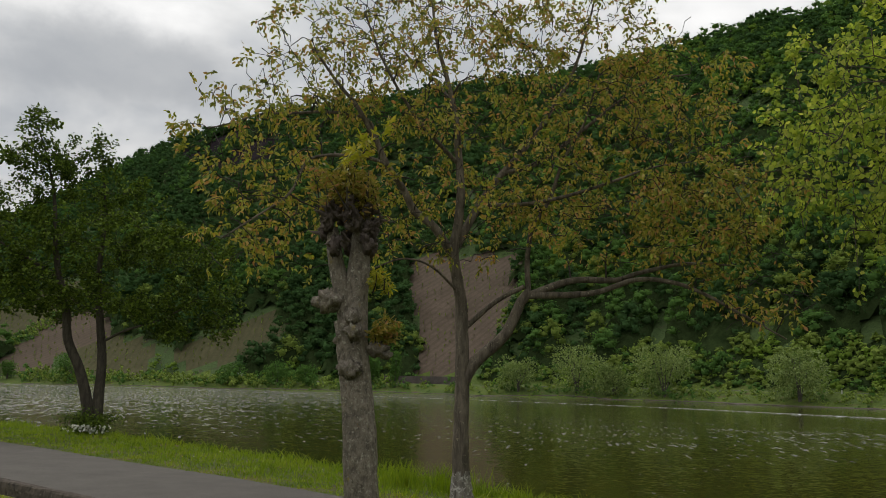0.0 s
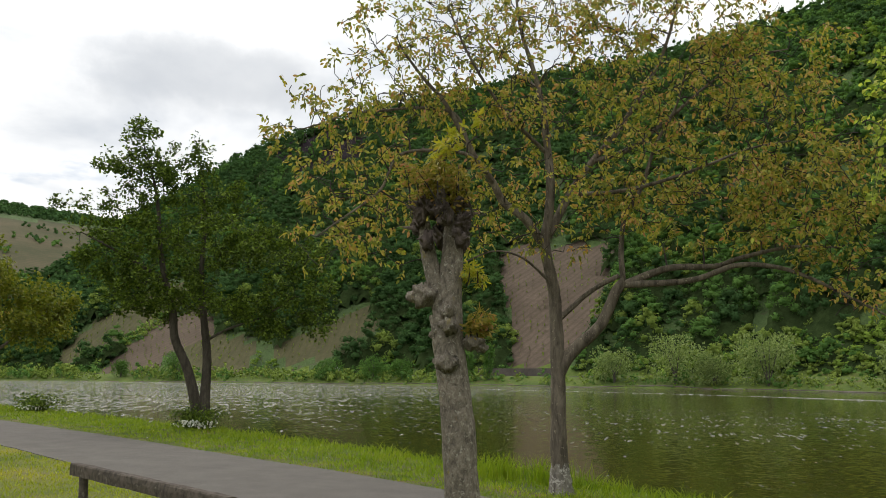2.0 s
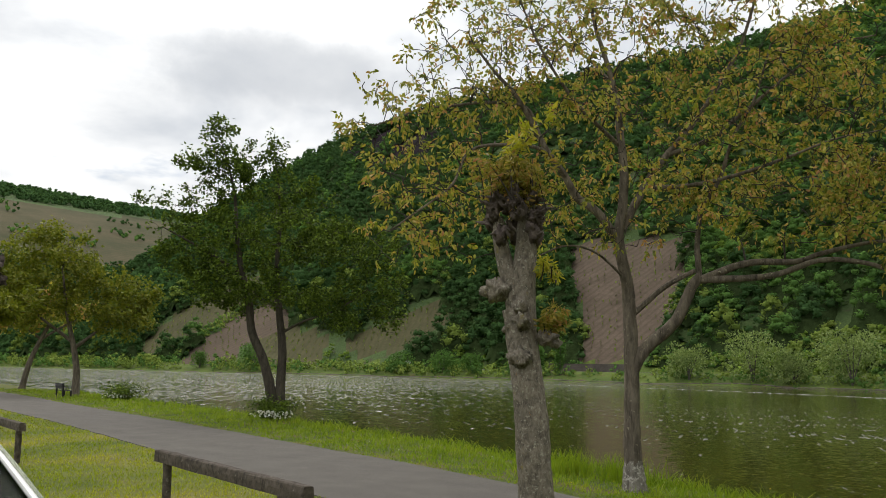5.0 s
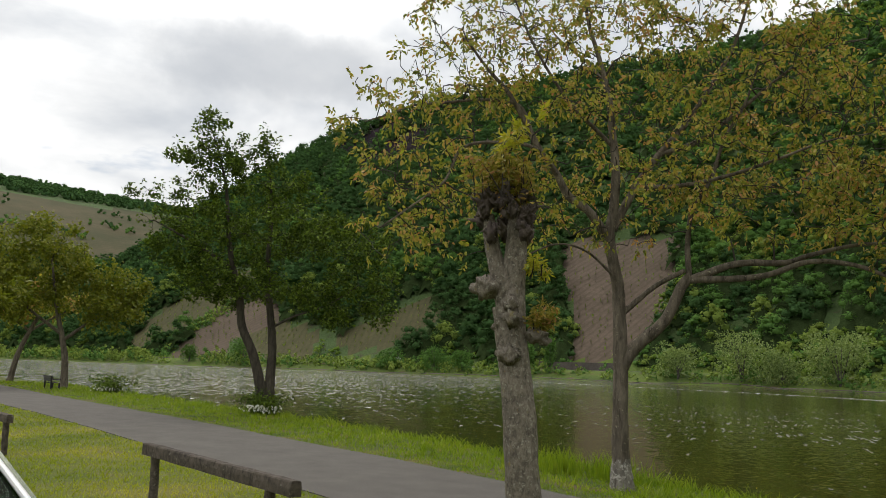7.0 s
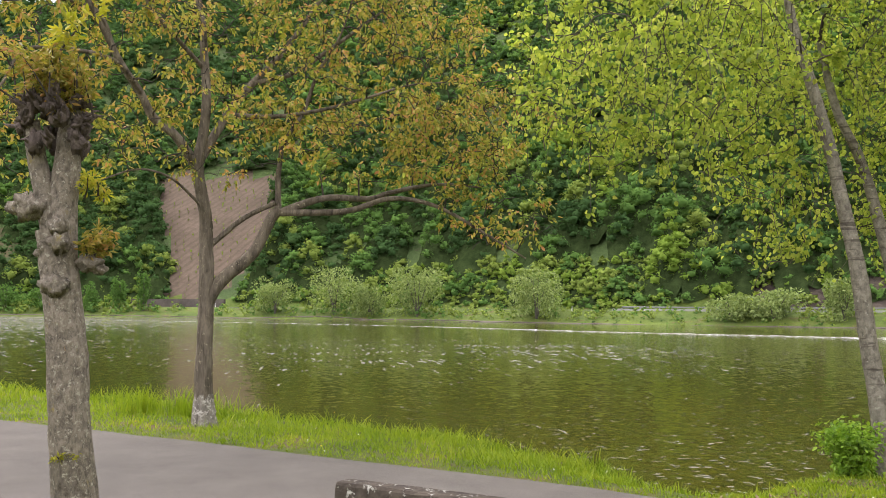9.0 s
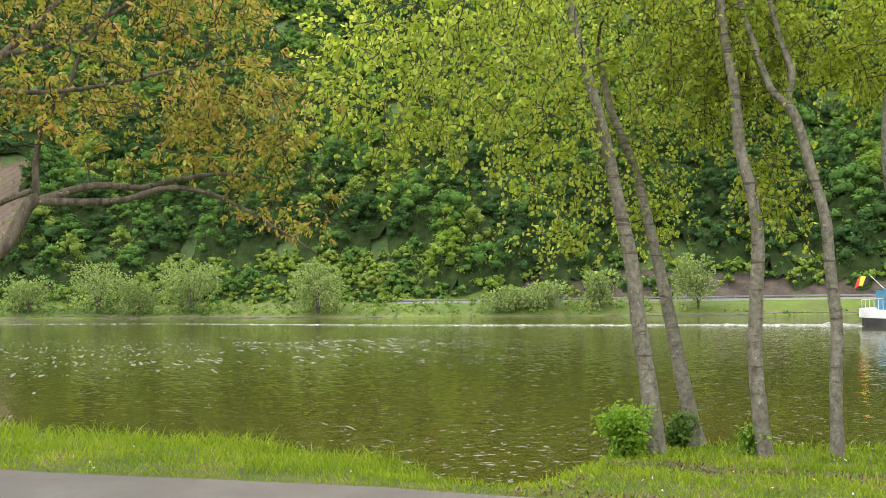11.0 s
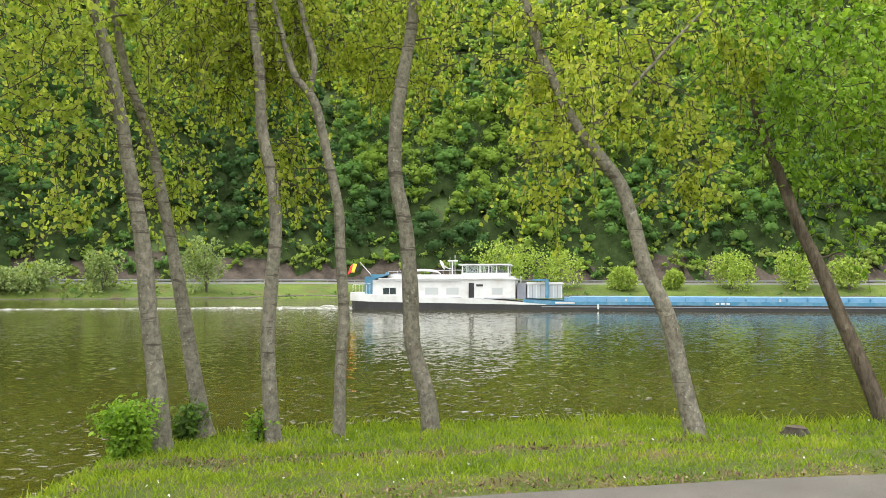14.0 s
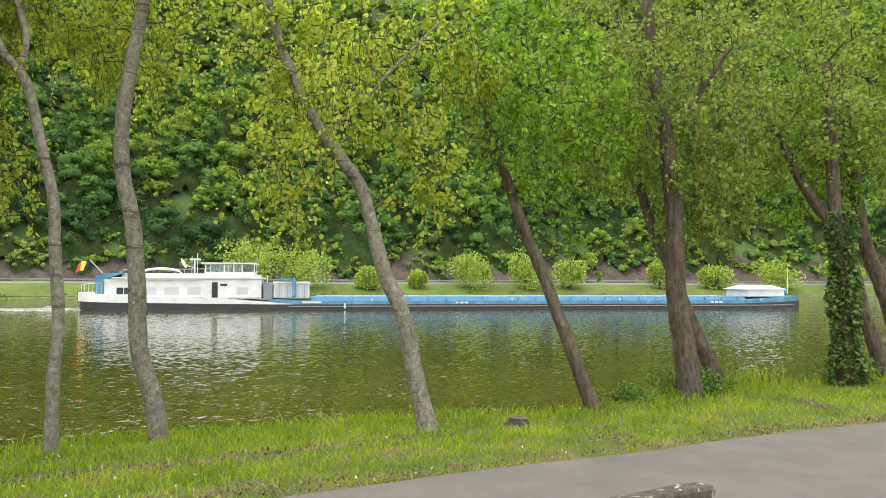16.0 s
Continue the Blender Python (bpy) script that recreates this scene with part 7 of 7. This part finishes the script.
np_part("dinghy", *tube(dg, np.interp(np.linspace(0, 1, len(dg)), [0, 0.15, 0.85, 1], [0.04, 0.14, 0.14, 0.04]), 8), M_WHITE, barge, "upturned white dinghy", smooth=True)
for k in range(6):
    x = 0.4 + k * 0.45
    np_part("stanchion", *tube(np.array([(x, -half_beam(x) + 0.1, 1.75), (x, -half_beam(x) + 0.1, 2.75)]), [0.025, 0.025], 6), M_WHITE, barge)
np_part("stern_rail", *tube(np.array([(0.4, -half_beam(0.4) + 0.1, 2.75), (2.7, -half_beam(2.7) + 0.1, 2.9)]), [0.03, 0.03], 6), M_WHITE, barge)
# car-deck box and crane forward of the house
part("locker", box(bmesh.new(), 19.3, 20.3, -3.4, 3.4, 1.2, 3.0, 0.05), M_GREYHULL, barge)
cabin = part("crew_cabin", box(bmesh.new(), 20.4, 24.3, -3.5, 3.5, 1.3, 2.75, 0.05), M_CURTAIN, barge, "pale slatted deck cabin")
part("cabin_roof", box(bmesh.new(), 20.2, 24.5, -3.6, 3.6, 2.75, 3.1, 0.15), M_WHITE, barge)
for k in range(9):
    x = 20.5 + k * 0.46
    part("batten", box(bmesh.new(), x, x + 0.07, -3.56, -3.5, 1.35, 2.75), M_GREYHULL if k % 2 else M_WHITE, cabin)
part("crane_post", box(bmesh.new(), 22.4, 22.8, -3.9, -3.55, 1.3, 3.35, 0.05), M_BLUE, barge, "blue deck crane post")
part("crane_jib", box(bmesh.new(), 21.0, 22.8, -3.85, -3.6, 3.2, 3.45, 0.05), M_BLUE, barge)
# bow
part("fore_cabin", box(bmesh.new(), 77.5, 82.5, -2.6, 2.6, 1.4, 2.3, 0.08), M_WHITE, barge)
bm = bmesh.new()
vs = [bm.verts.new(p) for p in ((77.2, -2.9, 2.3), (82.8, -2.7, 2.3), (82.2, 0, 2.85), (77.8, 0, 2.85), (77.2, 2.9, 2.3), (82.8, 2.7, 2.3))]
for f in ((0, 1, 2, 3), (3, 2, 5, 4), (0, 3, 4), (1, 5, 2), (0, 4, 5, 1)):
    bm.faces.new([vs[i] for i in f])
part("fore_cabin_roof", bm, M_WHITE, barge)
part("bow_winch", box(bmesh.new(), 83.0, 84.2, -0.6, 0.6, 1.7, 2.4, 0.1), M_BLUE, barge)
np_part("bow_mast", *tube(np.array([(84.6, 0, 1.7), (84.6, 0, 5.2)]), [0.06, 0.04], 8), M_WHITE, barge)
# ensign
for q, mt in enumerate((M_FLAGK, M_FLAGY, M_FLAGR)):
    u, w = np.meshgrid(np.linspace(q / 3, (q + 1) / 3, 5), np.linspace(0, 1, 7), indexing="ij")
    fx = 0.6 - 1.3 * u - 0.3 * w
    fz = 5.45 - 1.05 * w - 0.45 * u - 0.1 * np.sin(u * 7)
    fy = 0.16 * np.sin(u * 8 + w * 2)
    pv = np.stack([fx, fy, fz], -1).reshape(-1, 3)
    i, j = np.meshgrid(np.arange(4), np.arange(6), indexing="ij")
    fo = np_part("flag_band", pv, np.stack([i * 7 + j, i * 7 + j + 1, (i + 1) * 7 + j + 1, (i + 1) * 7 + j], -1).reshape(-1, 4), mt, barge, smooth=True)
    fo.modifiers.new("cloth", "SOLIDIFY").thickness = 0.012

# foaming wake; farther out its white paints the sky mirrored by a crest
m, nt, b = base_mat("foam_and_sky_white", 0.5, 0.0, 0.3)
M_FOAM_SKY = m
fr = ramp_node(nt, [(0.48, (0.07, 0.07, 0.03)), (0.66, (0.72, 0.74, 0.74))])
nt.links.new(noise_out(nt, coords(nt, (1, 1, 1)), 1.6, 6, 0.75), fr.inputs[0])
nt.links.new(fr.outputs[0], b.inputs["Base Color"])
rg = np.random.RandomState(701)
wl = curve_points([(58.8, 79.4, 0), (50, 86.5, 0), (39, 92, 0), (9, 109, 0), (-28, 136, 0), (-92, 160, 0), (-150, 168, 0)], 0.8)
tn = np.gradient(wl, axis=0)
wn = unit(np.stack([-tn[:, 1], tn[:, 0], 0 * tn[:, 0]], -1))
s = np.arange(len(wl)) * 0.8
wid = np.interp(s, [0, 6, 25, 80, 110, 260], [3.8, 3.0, 1.3, 0.8, 0.45, 0.3]) * (1 + 0.35 * ripple(s, 0 * s, 9, 3) + 0.3 * rg.rand(len(s)))
hi = np.interp(s, [0, 5, 25, 80, 110, 260], [0.3, 0.2, 0.12, 0.08, 0.05, 0.04]) * (1 + 0.4 * ripple(s, 0 * s, 3, 9))
rows = [wl + wn * (wid * q)[:, None] + np.stack([0 * s, 0 * s, WATER_Z - 0.03 + hi * h * (1 + 0.3 * rg.normal(size=len(s)))], -1) for q, h in ((-1, 0), (-0.5, 0.6), (0, 1), (0.5, 0.6), (1, 0))]
wv = np.stack(rows, 0).reshape(-1, 3)
mN = len(wl)
i = np.arange(4)[:, None] * mN + np.arange(mN - 1)[None]
wake = new("wake", np_mesh("wake", wv, np.stack([i, i + mN, i + mN + 1, i + 1], -1).reshape(-1, 4), M_FOAM_SKY, smooth=True))
tagged(wake, "white foaming wake trailing into a crest painted with sky light", "wake", kind="stuff")

# ---------------------------------------------------------------- the far road
M_CONC = paint("pale_concrete", (0.33, 0.33, 0.32), 0.8, 0.4, (0.2, 0.19, 0.17), 0.3)
M_WALL = two_scale("slate_wall", [(0.3, (0.07, 0.06, 0.05)), (0.7, (0.13, 0.11, 0.095))], 0.3, 3, 0.9, 0.8, 0.1)
ribbon("kerb", SHORE[7:], 12.2, 13.0, 0.38, M_CONC, "pale concrete edge along the far road", "kerb", 0.5, step=4.0)
ribbon("trim", SHORE[1:], 0.15, 0.6, 0.12, M_WALL, "dark stone footing at the far water's edge", "revetment", 0.6, 0.25, step=1.5)
M_GALV = paint("dull_galvanised_steel", (0.2, 0.21, 0.21), 0.6, 0.4, (0.12, 0.11, 0.09), 0.6, 0.2)
guard = empty("guard_rail", pose(0, 0, 0), "galvanised guard rail along the far road", "guard rail")
sh = curve_points([(x, y, 0) for x, y in SHORE[7:]], 2.0)
tn = np.gradient(sh, axis=0)
sn = unit(np.stack([-tn[:, 1], tn[:, 0], 0 * tn[:, 0]], -1))
gl = sh + sn * 19.4
gl[:, 2] = land(gl[:, 0], gl[:, 1])[0]
up = np.array([0, 0, 1.0])
rows = [gl + up * 0.55, gl + up * 0.62 - sn * 0.06, gl + up * 0.7, gl + up * 0.78 - sn * 0.06, gl + up * 0.85]
mN = len(gl)
i = np.arange(4)[:, None] * mN + np.arange(mN - 1)[None]
np_part("rail", np.stack(rows, 0).reshape(-1, 3), np.stack([i, i + 1, i + mN + 1, i + mN], -1).reshape(-1, 4), M_GALV, guard)
pm = box(bmesh.new(), -0.06, 0.06, 0.0, 0.1, -0.2, 0.86)
first = part("post", pm, M_GALV, guard)
first.location = gl[0]
for p in gl[2::2][:200]:
    o = new("post", first.data)
    o.parent = guard
    o.location = p
for k, (px_, py_) in enumerate(((9.5, 180), (-84, 214), (49, 165), (24, 173), (88, 150.5), (140, 111), (170, 76))):
    e = to_line(np.array([px_]), np.array([py_]), SHORE)
    z = float(land(px_, py_)[0])
    mk = empty("marker_post", pose(px_, py_, z), "white roadside marker post with dark band", "post", "marker posts along the far road")
    part("shaft", box(bmesh.new(), -0.1, 0.1, -0.07, 0.07, -0.1, 1.05, 0.02), M_WHITE, mk)
    part("band", box(bmesh.new(), -0.105, 0.105, -0.075, 0.075, 0.75, 0.92), M_BLACK, mk)
sg = empty("road_sign", pose(-159.9, 192.2 + 24, float(land(-159.9, 216.2)[0]), 0, 0, 35), "white road sign on a post by the far road", "sign")
part("board", box(bmesh.new(), -0.8, 0.8, -0.05, 0.0, 1.2, 2.6, 0.05), M_WHITE, sg)
part("pole", box(bmesh.new(), -0.06, 0.06, 0.0, 0.1, -0.2, 2.5), M_STEEL, sg)
tw = curve_points([(-112, 222, 0), (-98, 220, 0), (-82, 215, 0)], 1.0)
tz = land(tw[:, 0], tw[:, 1])[0]
vv = np.vstack([tw + up * tz[:, None] * 1 - up * 0.5, tw + up * (tz[:, None] + 2.2), tw + up * (tz[:, None] + 2.2) + np.array([0.25, 0.5, 0]), tw + up * (tz[:, None] - 0.5) + np.array([0.25, 0.5, 0])])
mN = len(tw)
i = np.arange(3)[:, None] * mN + np.arange(mN - 1)[None]
tagged(new("wall_terrace", np_mesh("wall_terrace", vv, np.stack([i, i + 1, i + mN + 1, i + mN], -1).reshape(-1, 4), M_WALL)), "low slate retaining wall below the vineyard", "wall", kind="structure")

# ---------------------------------------------------------------- the parked car
M_CAR = paint("dark_green_car_paint", (0.06, 0.075, 0.04), 0.25, 0.15, (0.15, 0.14, 0.12), 2.0, 0.5)
M_RUBBER = paint("rubber", (0.02, 0.02, 0.02), 0.7, 0.2)
M_DASH = paint("dark_grey_dashboard", (0.018, 0.02, 0.018), 0.8, 0.1, (0.03, 0.03, 0.03))
M_PAPER = paint("pale_green_paper", (0.55, 0.72, 0.64), 0.8, 0.1)
M_TRIM = paint("silver_trim", (0.75, 0.75, 0.73), 0.3, 0.2, (0.3, 0.3, 0.28), 4.0, 0.2)
M_LAMP = paint("lamp_lens", (0.6, 0.6, 0.6), 0.1, 0.05)
m, nt, b = base_mat("car_glass", 0.02, 0.0, 0.5)
M_CARGLASS = m
b.inputs["Specular IOR Level"].default_value = 0.1
b.inputs["Base Color"].default_value = (0.12, 0.19, 0.14, 1)
b.inputs["Transmission Weight"].default_value = 1.0
b.inputs["IOR"].default_value = 1.05
car = empty("parked_car", pose(-4.29, 1.27, 0, 0, 0, -13), "dark green parked car with papers behind its windscreen", "car")


def loft(rows):
    bm = bmesh.new()
    vs = [[bm.verts.new(p) for p in r] for r in rows]
    for p, q in zip(vs[:-1], vs[1:]):
        for k in range(len(p) - 1):
            bm.faces.new((p[k], p[k + 1], q[k + 1], q[k]))
    for r in (vs[0], vs[-1]):
        bm.faces.new(r)
    return bm


rows = []
for x, w, top in ((-2.0, 0.66, 0.78), (-1.9, 0.76, 0.98), (-1.5, 0.82, 1.03), (0.0, 0.85, 1.03), (1.25, 0.84, 1.02), (1.8, 0.82, 0.93), (2.15, 0.74, 0.8), (2.3, 0.6, 0.6)):
    rows.append([(x, -w * 0.94, 0.2), (x, -w, 0.45), (x, -w, top - 0.1), (x, -w * 0.9, top), (x, w * 0.9, top), (x, w, top - 0.1), (x, w, 0.45), (x, w * 0.94, 0.2)])
part("body", loft(rows), M_CAR, car, smooth=False)
rows = [[(x, -w, z - 0.05), (x, -w * 0.85, z), (x, w * 0.85, z), (x, w, z - 0.05), (x, w * 0.8, z - 0.07), (x, -w * 0.8, z - 0.07)] for x, w, z in ((-1.5, 0.6, 1.45), (-1.0, 0.63, 1.51), (0.0, 0.63, 1.53), (0.36, 0.62, 1.49))]
part("roof", loft(rows), M_CAR, car)
for y in (-1, 1):
    np_part("front_pillar", *tube(np.array([(1.36, 0.805 * y, 1.02), (0.84, 0.715 * y, 1.265), (0.36, 0.625 * y, 1.47)]), [0.02, 0.018, 0.018], 6), M_CAR, car)
    np_part("windscreen_trim", *tube(np.array([(1.35, 0.775 * y, 1.045), (0.84, 0.69 * y, 1.28), (0.36, 0.6 * y, 1.49)]), [0.015, 0.012, 0.008], 8), M_TRIM, car)
    np_part("centre_pillar", *tube(np.array([(-0.35, 0.8 * y, 1.0), (-0.4, 0.63 * y, 1.47)]), [0.05, 0.04], 6), M_CAR, car)
    np_part("rear_pillar", *tube(np.array([(-1.75, 0.74 * y, 1.0), (-1.5, 0.6 * y, 1.42)]), [0.09, 0.07], 6), M_CAR, car)
    bm = bmesh.new()
    vs = [bm.verts.new(p) for p in ((1.28, 0.8 * y, 1.04), (-1.7, 0.78 * y, 1.03), (-1.5, 0.6 * y, 1.42), (0.34, 0.62 * y, 1.46))]
    bm.faces.new(vs)
    side = part("side_window", bm, M_CARGLASS, car)
    side.modifiers.new("pane", "SOLIDIFY").thickness = 0.005
    part("headlight", box(bmesh.new(), 2.12, 2.28, y * 0.52 - 0.14, y * 0.52 + 0.14, 0.6, 0.74, 0.04), M_LAMP, car)
    part("wing_mirror", box(bmesh.new(), 0.95, 1.07, y * 0.95 - 0.1, y * 0.95 + 0.1, 0.9, 1.03, 0.03), M_CAR, car)
    for x in (-1.25, 1.5):
        bm = bmesh.new()
        bmesh.ops.create_cone(bm, cap_ends=True, segments=24, radius1=0.31, radius2=0.31, depth=0.2, matrix=pose(x, y * 0.76, 0.31, 90, 0, 0))
        bmesh.ops.bevel(bm, geom=[e for e in bm.edges if e.calc_face_angle(0) > 1], offset=0.03, segments=2, affect="EDGES")
        wh = part("wheel", bm, M_RUBBER, car)
        bm = bmesh.new()
        bmesh.ops.create_cone(bm, cap_ends=True, segments=20, radius1=0.19, radius2=0.17, depth=0.22, matrix=pose(x, y * 0.77, 0.31, 90, 0, 0))
        part("rim", bm, M_TRIM, wh, "silver wheel rim")
bm = bmesh.new()
vs = [bm.verts.new(p) for p in ((1.33, -0.77, 1.045), (1.4, 0, 1.05), (1.33, 0.77, 1.045), (0.36, 0.6, 1.485), (0.42, 0, 1.51), (0.36, -0.6, 1.485))]
bm.faces.new((vs[0], vs[1], vs[4], vs[5]))
bm.faces.new((vs[1], vs[2], vs[3], vs[4]))
ws = part("windscreen", bm, M_CARGLASS, car)
ws.modifiers.new("pane", "SOLIDIFY").thickness = 0.005
part("dashboard", box(bmesh.new(), 0.4, 1.22, -0.7, 0.7, 0.9, 1.06, 0.04), M_DASH, car)
for y, x in ((0.6, 0.9), (0.42, 0.88)):
    bm = box(bmesh.new(), -0.12, 0.12, -0.08, 0.08, -0.002, 0.002)
    bmesh.ops.transform(bm, matrix=pose(x, y, 1.13, 0, 22, 8 * (y > 0.4)), verts=bm.verts)
    part("paper", bm, M_PAPER, car)
for y in (-0.35, 0.35):
    part("seat", box(bmesh.new(), -0.6, 0.05, y - 0.25, y + 0.25, 0.5, 0.75, 0.06), M_DASH, car)
    part("seat_back", box(bmesh.new(), -0.7, -0.5, y - 0.25, y + 0.25, 0.7, 1.35, 0.06), M_DASH, car)
for y in (-0.45, 0.1):
    np_part("wiper", *tube(np.array([(1.38, y, 1.06), (1.2, y + 0.3, 1.14), (1.14, y + 0.45, 1.17)]), [0.01, 0.008, 0.005], 5), M_RUBBER, car)
